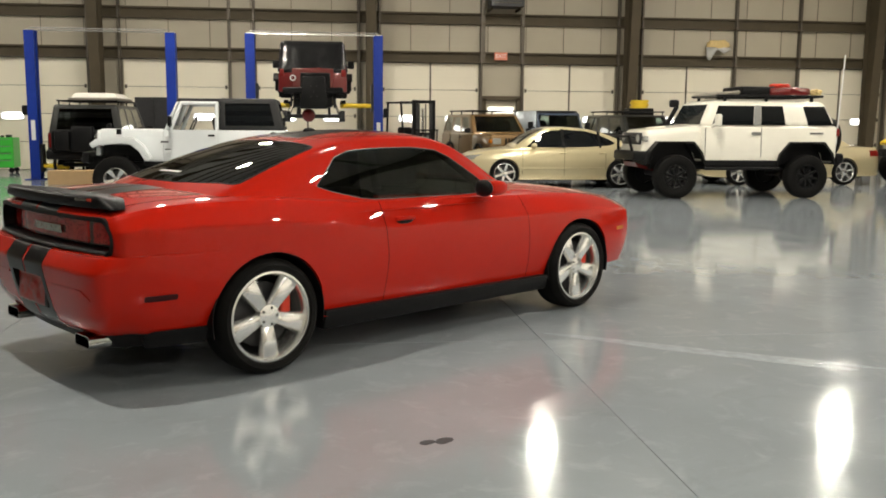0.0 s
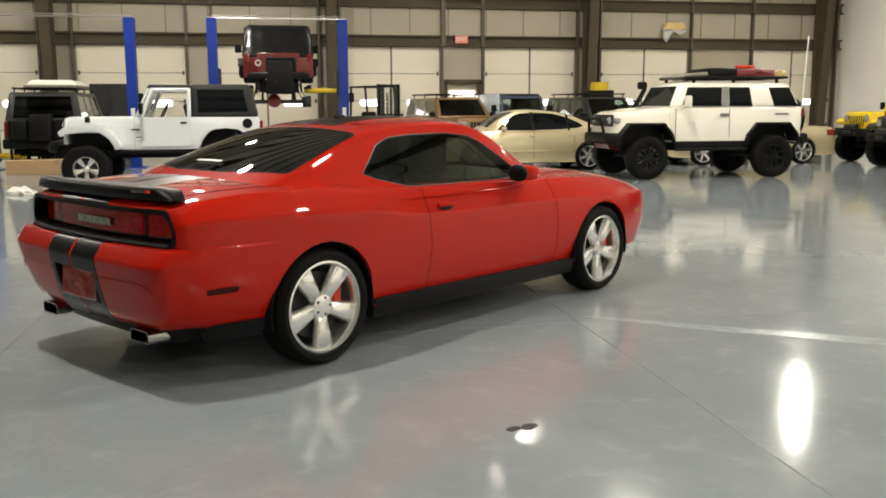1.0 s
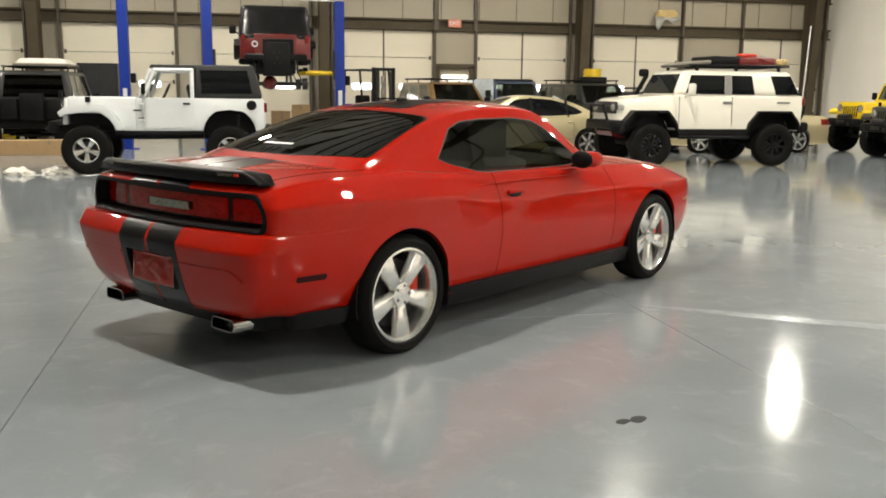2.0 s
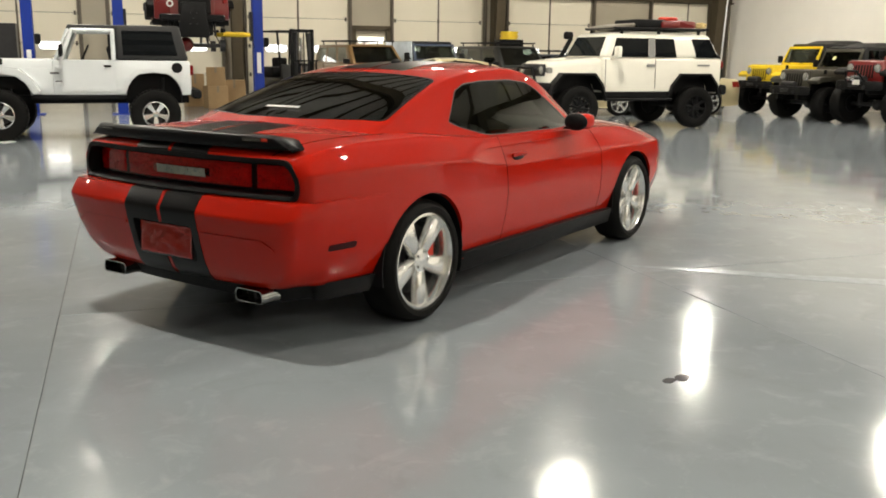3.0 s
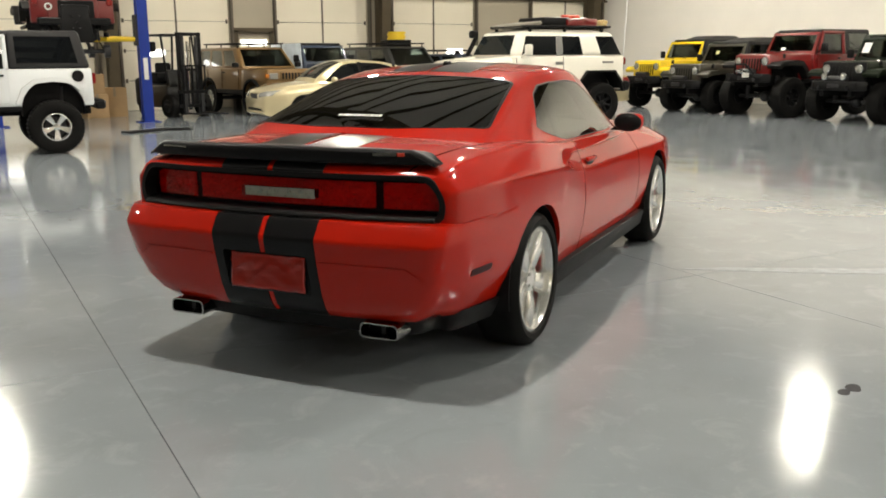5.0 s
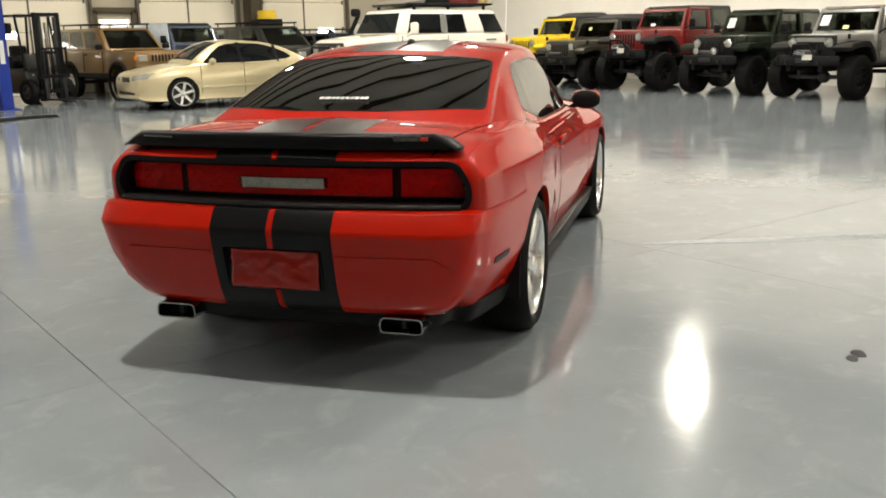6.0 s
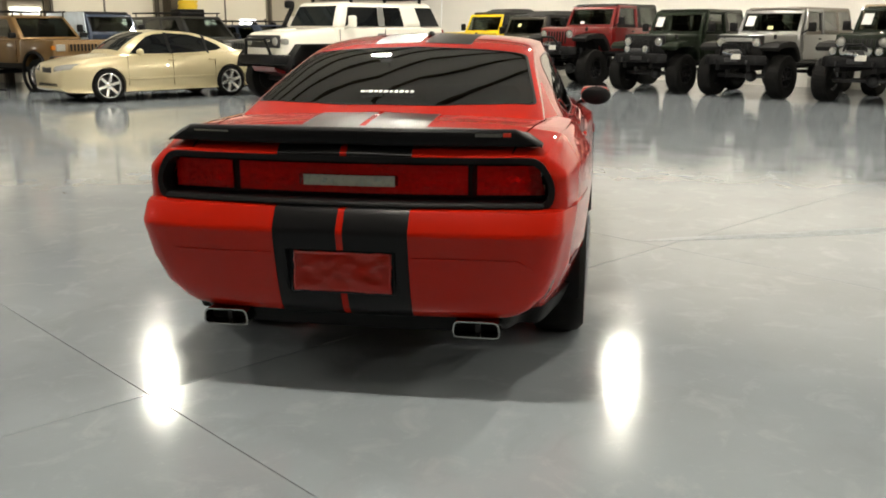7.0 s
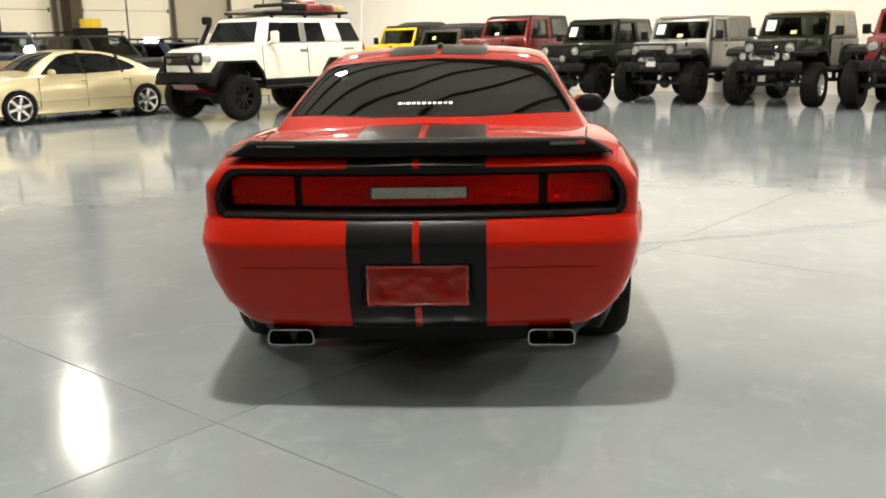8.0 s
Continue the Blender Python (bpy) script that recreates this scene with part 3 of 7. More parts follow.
# ---- wheels ----
def wheel(parent, x, y, r, width, rim, side, style="five", mat=None, lugs=0, name="wheel", z=None, bolts=0):
    """A wheel with tyre and rim; side -1 faces to the car's right, +1 to its left."""
    mat = mat or M_ALLOY
    h = width / 2
    wh = new(name)
    wh.parent = parent
    wh.matrix_local = pose(x, y, r if z is None else z, 0, 0, 0 if side < 0 else 180)
    rb = rim
    s = 0.12 * (r - rb)
    tyre = lathe([(rb, -h * 0.86), (rb + s, -h * 0.97), ((r + rb) / 2, -h), (r - 0.03, -h * 0.93), (r - 0.008, -h * 0.78), (r, -h * 0.5), (r, h * 0.5), (r - 0.008, h * 0.78), (r - 0.03, h * 0.93), (rb, h * 0.86)], 3 * lugs if lugs else 48)
    if lugs:
        # tread blocks: every third step of the tread is sunk, staggered over its two halves
        for v in tyre.verts:
            d = math.hypot(v.co.x, v.co.z)
            if d > r - 0.02 and d > 0:
                k = round(math.atan2(v.co.z, v.co.x) / (2 * math.pi / (3 * lugs)))
                if (k + (1 if v.co.y > 0 else 0)) % 3 == 0:
                    v.co.x, v.co.z = v.co.x * (d - 0.014) / d, v.co.z * (d - 0.014) / d
    part("tyre", tyre, M_TYRE, wh)
    lip = lathe([(rb, -h * 0.88), (rb - 0.012, -h * 0.9), (rb - 0.022, -h * 0.8), (rb - 0.03, -h * 0.4), (rb - 0.03, h * 0.7), (rb, h * 0.86)], 48)
    part("rim", lip, mat, wh)
    spokes = []
    n, w0, w1 = {"five": (5, 0.036, 0.115), "six": (6, 0.045, 0.06), "eight": (8, 0.03, 0.05), "ten": (10, 0.02, 0.03)}[style]
    w0, w1 = w0 * rb / 0.28, w1 * rb / 0.28
    for k in range(n):
        a = 2 * math.pi * (k + (0.5 if n == 5 else 0.25)) / n
        yf0, yf1 = -h * 0.62, -h * 0.8
        b = hexa([(-w0, yf0 + 0.05, 0.03), (w0, yf0 + 0.05, 0.03), (w0 * 0.8, yf0, 0.03), (-w0 * 0.8, yf0, 0.03)][::-1], [(-w1 * 0.62, yf1 + 0.05, rb - 0.02), (w1 * 0.62, yf1 + 0.05, rb - 0.02), (w1 * 0.52, yf1, rb - 0.02), (-w1 * 0.52, yf1, rb - 0.02)][::-1], bevel=0.008, seg=1)
        bmesh.ops.recalc_face_normals(b, faces=b.faces)
        part("spoke", moved(b, Matrix.Rotation(a, 4, "Y")), mat, wh)
    part("hub_cap", lathe([(0.001, -h * 0.72), (0.035, -h * 0.71), (0.07 * rb / 0.28, -h * 0.66), (0.075 * rb / 0.28, -h * 0.3), (0.001, -h * 0.3)], 20), mat, wh)
    for k in range(5):
        a = 2 * math.pi * k / 5
        part("lug_nut", rod((0.052 * math.cos(a) * rb / 0.28, -h * 0.7, 0.052 * math.sin(a) * rb / 0.28), (0.052 * math.cos(a) * rb / 0.28, -h * 0.5, 0.052 * math.sin(a) * rb / 0.28), 0.009, 6), M_DARKMETAL, wh)
    for k in range(bolts):
        a = 2 * math.pi * k / bolts
        part("rim_bolt", rod((0.8 * rb * math.cos(a), -h * 0.93, 0.8 * rb * math.sin(a)), (0.8 * rb * math.cos(a), -h * 0.7, 0.8 * rb * math.sin(a)), 0.012, 8), M_TIP, wh)
    part("brake_disc", lathe([(0.06, -h * 0.05), (rb * 0.72, -h * 0.05), (rb * 0.72, h * 0.1), (0.06, h * 0.1)], 32), M_DARKMETAL, wh)
    part("wheel_back", lathe([(0.02, h * 0.3), (rb - 0.03, h * 0.3), (rb - 0.03, h * 0.4), (0.02, h * 0.4)], 32), M_BLACK, wh)
    return wh


# ---- the red coupe ----
def coupe(m):
    car = thing("coupe", "red two-door muscle coupe with black twin stripes and tinted windows", "car", m)
    def bowed(bm, deep=0.0):
        """Sweep the ends of the tail forward, as seen from above."""
        bmesh.ops.triangulate(bm, faces=[f for f in bm.faces if len(f.verts) > 4])
        for v in bm.verts:
            k = min(1.0, max(0.0, (-2.12 - v.co.x) / 0.3))
            v.co.x += deep + 0.075 * k * k * (3 - 2 * k) * (min(0.9, abs(v.co.y)) / 0.8) ** 2
        return bm

    T = (-2.495, -2.475, -2.40, -2.2, -1.9, -1.47, -1.05, -0.75, -0.4, 0.0, 0.5, 0.8, 1.2, 1.6, 2.0, 2.25, 2.38, 2.43)
    tab = dict(
        zc=(1.0, 1.022, 1.04, 1.075, 1.098, 1.105, 1.09, 1.07, 1.058, 1.05, 1.04, 1.03, 1.02, 0.99, 0.94, 0.89, 0.83, 0.74),
        zt=(0.955, 0.982, 1.003, 1.03, 1.045, 1.045, 1.012, 0.992, 0.982, 0.975, 0.965, 0.955, 0.945, 0.925, 0.885, 0.84, 0.78, 0.70),
        tw=(0.755, 0.785, 0.805, 0.822, 0.838, 0.85, 0.852, 0.848, 0.84, 0.835, 0.82, 0.80, 0.78, 0.75, 0.70, 0.62, 0.54, 0.45),
        sw=(0.838, 0.872, 0.892, 0.912, 0.94, 0.96, 0.945, 0.92, 0.908, 0.905, 0.908, 0.912, 0.922, 0.932, 0.9, 0.83, 0.73, 0.58),
        zs=(0.905, 0.915, 0.92, 0.928, 0.925, 0.912, 0.887, 0.838, 0.818, 0.814, 0.811, 0.81, 0.808, 0.805, 0.79, 0.765, 0.72, 0.65),
        mw=(0.825, 0.865, 0.89, 0.916, 0.946, 0.966, 0.95, 0.932, 0.924, 0.92, 0.925, 0.93, 0.945, 0.958, 0.92, 0.85, 0.75, 0.58),
        zm=(0.66,) * 5 + (0.64,) * 13,
        rw=(0.6, 0.62, 0.66, 0.74, 0.87, 0.9, 0.888, 0.88, 0.875, 0.875, 0.875, 0.875, 0.88, 0.88, 0.84, 0.78, 0.68, 0.5),
        zb=(0.4, 0.4, 0.39, 0.37, 0.34, 0.3, 0.285, 0.278, 0.275, 0.275, 0.275, 0.275, 0.28, 0.28, 0.28, 0.29, 0.3, 0.32),
    )

    def low(x):
        g = {k: smooth_table(T, v, x) for k, v in tab.items()}
        lerp = lambda t, up: (g["sw"] + (g["tw"] - g["sw"]) * t, g["zs"] + (g["zt"] - g["zs"]) * t + up)
        # below the shoulder crease, and from it over to the middle
        return [[(0, g["zb"]), (g["rw"] * 0.96, g["zb"]), (g["rw"], g["zb"] + 0.03), (g["mw"] - 0.012 - (0.3 * (g["mw"] - g["rw"]) if x < -1.92 else 0), (g["zb"] + g["zm"]) / 2 + 0.02), (g["mw"], g["zm"]), (g["sw"] * 0.7 + g["mw"] * 0.3 + 0.006, g["zs"] * 0.6 + g["zm"] * 0.4), (g["sw"] + 0.003, g["zs"] - 0.008)],
                [(g["sw"] - 0.003, g["zs"] + 0.006), lerp(0.5, 0.012), lerp(0.85, 0.008), (g["tw"] - 0.035, g["zt"] + 0.01), (g["tw"] * 0.6, g["zt"] + (g["zc"] - g["zt"]) * 0.75), (0, g["zc"])]]

    xs = sorted(set([-2.495, -2.488, -2.475, -2.45, -2.42, 2.43, 2.41] + [round(-2.38 + 0.08 * k, 3) for k in range(60)]))
    shell = loft([x for x in xs if x <= 2.43], low, 4)
    shell = boolean(shell, box(1.0, 3.0, 0.6, -2.365, 0, 0.46), "DIFFERENCE")
    shell = boolean(shell, box(1.6, 3.0, 0.4, -2.2, 0, 0.135), "DIFFERENCE")
    shell = boolean(shell, box(1.6, 3.0, 0.4, 2.2, 0, 0.115), "DIFFERENCE")
    ring_o = dense(rounded([(-0.825, 0.782), (0.825, 0.782), (0.838, 0.88), (0.775, 0.988), (-0.775, 0.988), (-0.838, 0.88)], 0.05))
    ring_i = dense(rounded([(-0.8, 0.806), (0.8, 0.806), (0.812, 0.88), (0.757, 0.966), (-0.757, 0.966), (-0.812, 0.88)], 0.045))
    shell = boolean(shell, prism(ring_o, -2.7, -2.365, "x"), "DIFFERENCE")
    for x in (-1.508, 1.462):
        for s in (-1, 1):
            cut = rod((x, s * 0.6, 0.352), (x, s * 1.2, 0.352), 0.39, 48)
            shell = boolean(shell, cut, "DIFFERENCE")
    shell = bowed(shell)

    C = (-1.83, -1.5, -1.2, -0.95, -0.7, -0.4, -0.1, 0.12, 0.3, 0.5, 0.68, 0.86)
    ct = dict(
        zr=(1.105, 1.222, 1.312, 1.375, 1.42, 1.445, 1.446, 1.425, 1.37, 1.262, 1.14, 1.015),
        ze=(1.025, 1.143, 1.247, 1.32, 1.367, 1.391, 1.393, 1.372, 1.318, 1.215, 1.105, 0.995),
        ew=(0.755, 0.715, 0.67, 0.64, 0.625, 0.62, 0.62, 0.62, 0.627, 0.642, 0.66, 0.68),
        bw=(0.795, 0.832, 0.848, 0.85, 0.846, 0.84, 0.835, 0.83, 0.824, 0.812, 0.795, 0.765),
    )
    ct = {k: spline_table(C, v) for k, v in ct.items()}

    def top(x):
        g = {k: at(x) for k, at in ct.items()}
        zb = 0.93
        lerp = lambda t: (g["bw"] + (g["ew"] - g["bw"]) * t, zb + (g["ze"] - zb) * t)
        # the sail panel sweeps out into the rear wing
        e = min(1.0, max(0.0, (-0.95 - x) / 0.35)) * min(1.0, max(0.0, (x + 1.83) / 0.14))
        e = e * e * (3 - 2 * e)
        a, b = lerp(0.3), lerp(0.6)
        return [(0, zb), (g["bw"] * 0.97, zb), (g["bw"] + 0.03 * e, zb + 0.01), (a[0] + 0.008 + 0.026 * e, a[1]), (b[0] + 0.013 + 0.002 * e, b[1]), (g["ew"] + 0.012, g["ze"] - 0.035), (g["ew"] - 0.04, g["ze"] + 0.012), (g["ew"] * 0.6, g["ze"] + (g["zr"] - g["ze"]) * 0.72), (0, g["zr"])]

    cabin = loft([round(-1.83 + 0.0672 * k, 4) for k in range(41)], top, 4)
    solid_low, solid_top = shell.copy(), cabin.copy()

    # hollow cabin with real openings; thin panes follow its outside
    rear = rounded(dense([(-1.765, 0.0), (-1.745, 0.25), (-1.69, 0.48), (-1.585, 0.7), (-0.93, 0.595), (-0.93, -0.595), (-1.585, -0.7), (-1.69, -0.48), (-1.745, -0.25)], 2), 0.05)
    front = rounded([(0.8, 0.62), (0.8, -0.62), (0.14, -0.55), (0.14, 0.55)], 0.07)
    side = rounded([(0.6, 0.995), (0.42, 1.12), (0.2, 1.262), (0.08, 1.312), (-0.15, 1.335), (-0.5, 1.332), (-0.71, 1.318), (-0.84, 1.275), (-1.055, 1.098), (-0.95, 1.062), (-0.72, 1.008), (-0.62, 0.997), (-0.3, 0.992), (0.2, 0.988)], 0.018)
    inside = boolean(grown(solid_top, -0.035), box(4, 3, 0.2, 0, 0, 0.88), "DIFFERENCE")
    cabin = boolean(cabin, inside, "DIFFERENCE")
    openings = [("rear_window", rear, "z", 1.0, 1.6, M_PANE_DARK), ("windscreen", front, "z", 0.98, 1.6, M_PANE), ("side_window", side, "y", -0.4, -1.1, M_PANE), ("side_window", side, "y", 0.4, 1.1, M_PANE)]
    for nm, o, ax, a0, a1, mt in openings:
        cabin = boolean(cabin, prism(o, a0, a1, ax), "DIFFERENCE")
        w = part(nm, outer_sheet(boolean(solid_top.copy(), prism(o, a0, a1, ax), "INTERSECT"), ax, 0.005), mt, car, "tinted glass", smooth=30)
        cx, cy = sum(p[0] for p in o) / len(o), sum(p[1] for p in o) / len(o)
        kx, ky = (0.009, 0.03) if ax == "y" else (0.025, 0.02)
        smaller = [(cx + (p[0] - cx) * (1 - kx), cy + (p[1] - cy) * (1 - ky)) for p in o]
        lump = boolean(grown(solid_top, 0.002), prism(o, a0, a1, ax), "INTERSECT")
        lump = boolean(lump, prism(smaller, a0 * 0.5, a1 * 1.2, ax), "DIFFERENCE")
        part("window_trim", outer_sheet(lump, ax, 0.02), M_WINTRIM if ax == "y" else M_TRIM, w, "grey metal window trim" if ax == "y" else "black rubber window trim", smooth=30)
        if ax == "y":
            s = 1 if a1 > 0 else -1
            part("pillar_bar", hexa([(-0.7, s * 0.785 - 0.012, 0.99), (-0.6, s * 0.785 - 0.012, 0.99), (-0.6, s * 0.785 + 0.012, 0.99), (-0.7, s * 0.785 + 0.012, 0.99)], [(-0.62, s * 0.63 - 0.012, 1.33), (-0.54, s * 0.63 - 0.012, 1.33), (-0.54, s * 0.63 + 0.012, 1.33), (-0.62, s * 0.63 + 0.012, 1.33)]), M_TRIM, w)
    # inner faces of the hollow cabin become its lining
    skin = BVHTree.FromBMesh(solid_top)
    lining = cabin.copy()
    for bm, outer in ((cabin, True), (lining, False)):
        bmesh.ops.delete(bm, geom=[f for f in bm.faces if (skin.find_nearest(f.calc_center_median())[3] < 0.01) != outer], context="FACES")
    part("body", shell, M_RED, car, smooth=35)
    part("roof", cabin, M_RED, car, smooth=35)
    part("lining", lining, M_LINING, car, "dark grey cabin lining")
    part("cabin_trim", boolean(grown(solid_low, 0.004), prism([(-1.62, -0.7), (0.78, -0.74), (0.78, 0.74), (-1.62, 0.7)], 0.9, 1.3, "z"), "INTERSECT"), M_BLACK, car, "black dashboard and parcel shelf")
    for s in (-1, 1):
        seat = part("seat", moved(box(0.14, 0.46, 0.42, 0, 0, 0, bevel=0.05, seg=3), pose(-0.42, s * 0.36, 1.1, 0, -12, 0)), M_BLACK, car, "dark seat back")
        part("headrest", moved(box(0.1, 0.24, 0.15, 0, 0, 0, bevel=0.04, seg=3), pose(-0.47, s * 0.36, 1.28, 0, -8, 0)), M_BLACK, seat)
        part("rear_seat", moved(box(0.14, 0.5, 0.16, 0, 0, 0, bevel=0.05, seg=3), pose(-1.12, s * 0.33, 1.1, 0, -25, 0)), M_BLACK, car)
    part("steering_wheel", moved(lathe([(0.165, -0.014), (0.19, -0.014), (0.19, 0.014), (0.165, 0.014)], 24, "x"), pose(0.18, 0.36, 1.06, 0, -25, 0)), M_BLACK, car)

    # stripes over bonnet, roof and boot
    for s in (-1, 1):
        ys = (0.014 * s, 0.275 * s)
        for base, x0, x1, nm in ((solid_low, 0.86, 2.3, "bonnet_stripe"), (solid_low, -2.6, -1.79, "boot_stripe"), (solid_top, -0.83, 0.12, "roof_stripe")):
            out = [(x0, ys[0]), (x1, ys[0]), (x1, ys[1]), (x0, ys[1])]
            part(nm, boolean(grown(base, 0.0018), prism(out, 0.86, 1.6, "z"), "INTERSECT"), M_STRIPE, car, "satin black stripe", smooth=30)

    # shut lines of doors, boot lid and fuel-side panels
    def line(base, outline, s, nm, axis="y", d=0.0012, lo=0.5, hi=1.2, mat=M_GAP):
        part(nm, boolean(grown(base, d), prism(outline, lo * s, hi * s, axis), "INTERSECT"), mat, car, smooth=30)
    for s in (-1, 1):
        line(solid_low, [(-0.605, 0.3), (-0.6005, 0.3), (-0.5775, 0.62), (-0.6025, 0.99), (-0.607, 0.99), (-0.582, 0.62)], s, "door_gap")
        line(solid_low, [(0.848, 0.3), (0.852, 0.3), (0.832, 0.95), (0.828, 0.95)], s, "door_gap")
        line(solid_low, [(-0.605, 0.3), (0.852, 0.3), (0.852, 0.307), (-0.605, 0.307)], s, "door_gap")
        line(solid_low, [(-2.42, 0.66 * s), (-1.66, 0.745 * s), (-1.66, 0.752 * s), (-2.42, 0.667 * s)], 1, "boot_gap", "z", lo=0.9, hi=1.4)
        # handle in a scooped recess
        h = part("door_handle", moved(box(0.17, 0.024, 0.028, 0, 0, 0, bevel=0.01, seg=2), pose(-0.42, s * 0.912, 0.866, 0, 0, 2 * s)), M_RED, car)
        part("recess", moved(ball(0, 0, 0, 0.075, 0.008, 0.022), pose(-0.42, s * 0.905, 0.85)), M_BLACK, h)
        line(solid_low, rounded([(1.99, 0.605), (2.12, 0.605), (2.12, 0.635), (1.99, 0.635)], 0.01), s, "front_marker", d=0.003, mat=M_AMBER)
        part("sill", hexa([(-1.1, s * 0.85 - 0.05, 0.2), (1.08, s * 0.85 - 0.05, 0.2), (1.08, s * 0.85 + 0.05, 0.2), (-1.1, s * 0.85 + 0.05, 0.2)], [(-1.1, s * 0.88 - 0.05, 0.328), (1.08, s * 0.88 - 0.05, 0.318), (1.08, s * 0.88 + 0.05, 0.318), (-1.1, s * 0.88 + 0.05, 0.328)], bevel=0.014), M_BLACK, car, "black plastic sill")
        # mirror
        mir = part("mirror", moved(loft([-0.1, -0.095, -0.06, 0, 0.06, 0.1, 0.12], lambda x: [(0, -0.07 * math.cos(x * 8)), (0.09 * math.cos(x * 8), -0.06 * math.cos(x * 8)), (0.11 * math.cos(x * 8), 0), (0.09 * math.cos(x * 8), 0.06 * math.cos(x * 8)), (0, 0.07 * math.cos(x * 8))], 3), pose(0.37, s * 0.955, 1.04, 0, 0, 8 * s) @ Matrix.Diagonal((0.9, 0.86, 0.84, 1))), M_RED, car)
        part("mirror_glass", moved(ball(0, 0, 0, 0.03, 0.1, 0.063), pose(0.285, s * 0.963, 1.04, 0, 0, 8 * s)), M_BLACK, mir, "black framed mirror glass")
        part("mirror_arm", hexa([(0.34, s * 0.86 - 0.04, 0.98), (0.45, s * 0.86 - 0.04, 0.98), (0.45, s * 0.86 + 0.04, 0.98), (0.34, s * 0.86 + 0.04, 0.98)], [(0.34, s * 0.93 - 0.03, 1.035), (0.42, s * 0.93 - 0.03, 1.035), (0.42, s * 0.93 + 0.03, 1.035), (0.34, s * 0.93 + 0.03, 1.035)], bevel=0.01), M_BLACK, mir)

    # rear bumper: plan outlines stacked in height
    def plan(back, w, fwd, tuck=0.0):
        pts = through_points([(fwd, w), (-2.2, w - 0.034 - 0.5 * tuck), (back + 0.17, w - 0.075 - tuck), (back + 0.045, w * 0.825 - tuck), (back + 0.008, w * 0.4), (back, 0)], 6)
        pts = [tuple(p) for p in pts]
        return pts + [(x, -y) for x, y in pts[-2::-1]]
    seam = [p for piece in low(-1.85) for p in through_points(piece, 12)]

    def seam_width(z):
        return max([p[0] + (q[0] - p[0]) * (z - p[1]) / (q[1] - p[1]) for p, q in zip(seam, seam[1:]) if min(p[1], q[1]) <= z <= max(p[1], q[1]) and abs(q[1] - p[1]) > 1e-6], default=0.86)
    levels = [(z, b, seam_width(max(z, 0.4)) - d, t) for z, b, d, t in ((0.325, -2.45, 0.05, 0.07), (0.335, -2.475, 0.03, 0.053), (0.37, -2.505, 0.012, 0.036), (0.44, -2.535, 0.0, 0.01), (0.55, -2.563, 0.0, 0.0), (0.63, -2.58, 0.0, -0.008), (0.685, -2.59, 0.0, -0.014), (0.703, -2.59, 0.0, -0.016), (0.713, -2.585, 0.0, -0.016), (0.766, -2.552, 0.0, -0.016), (0.783, -2.535, 0.0, -0.013), (0.79, -2.45, 0.002, 0.0))]
    bm = bmesh.new()
    rings = [[bm.verts.new((x, y, z)) for x, y in plan(b, w + 0.001, -1.852, t)] for z, b, w, t in levels]
    for a, b in zip(rings, rings[1:]):
        for i in range(len(a)):
            j = (i + 1) % len(a)
            bm.faces.new((a[i], a[j], b[j], b[i]))
    bm.faces.new(rings[0][::-1]), bm.faces.new(rings[-1])
    bmesh.ops.recalc_face_normals(bm, faces=bm.faces)
    for s in (-1, 1):
        bm = boolean(bm, rod((-1.508, s * 0.6, 0.352), (-1.508, s * 1.2, 0.352), 0.39, 48), "DIFFERENCE")
    # upright pocket for the plate
    bm = boolean(bm, prism(rounded([(-0.228, 0.425), (0.228, 0.425), (0.228, 0.625), (-0.228, 0.625)], 0.012), -2.8, -2.534, "x"), "DIFFERENCE")
    bumper_solid = bm.copy()
    bumper = part("rear_bumper", bm, M_RED, car, smooth=35)
    for s in (-1, 1):
        out = [(0.014 * s, 0.25), (0.275 * s, 0.25), (0.275 * s, 0.9), (0.014 * s, 0.9)]
        part("bumper_stripe", boolean(grown(bumper_solid, 0.0018), prism(out, -2.8, -2.2, "x"), "INTERSECT"), M_STRIPE, bumper, "satin black stripe", smooth=30)
        line(bumper_solid, rounded([(-2.285, 0.53), (-2.1, 0.53), (-2.1, 0.563), (-2.285, 0.563)], 0.012), s, "side_marker", d=0.003, mat=M_MARKER)
        part("crease", boolean(grown(bumper_solid, 0.005), prism([(0.29 * s, 0.59), (0.7 * s, 0.59), (0.76 * s, 0.55), (0.76 * s, 0.562), (0.7 * s, 0.603), (0.29 * s, 0.603)], -2.8, -2.3, "x"), "INTERSECT"), M_RED, bumper, smooth=30)
    plate = part("plate_surround", moved(box(0.02, 0.44, 0.185, 0, 0, 0, bevel=0.008), pose(-2.53, 0, 0.527, 0, 2, 0)), M_STRIPE, bumper)
    bm = bmesh.new()
    grid = []
    for r in range(13):
        grid.append([])
        for k in range(33):
            u, v = k / 32 - 0.5, r / 12 - 0.5
            edge = min(1.0, (0.5 - abs(u)) * 9, (0.5 - abs(v)) * 5)
            fold = noise.fractal(Vector((u * 5 + v * 2.5, v * 3, 3.1)), 1.0, 2.0, 3) + 0.8 * abs(noise.noise(Vector((u * 4 - v * 3, 1.7, u + v))))
            grid[-1].append(bm.verts.new((-2.55 + 0.008 * v - 0.011 * edge * fold, 0.405 * u + 0.006 * noise.noise(Vector((v * 9, 0.3, u))) , 0.528 + 0.162 * v + 0.004 * noise.noise(Vector((u * 8, 2.2, v))))))
    for p, q in zip(grid, grid[1:]):
        for i in range(32):
            bm.faces.new((p[i], q[i], q[i + 1], p[i + 1]))
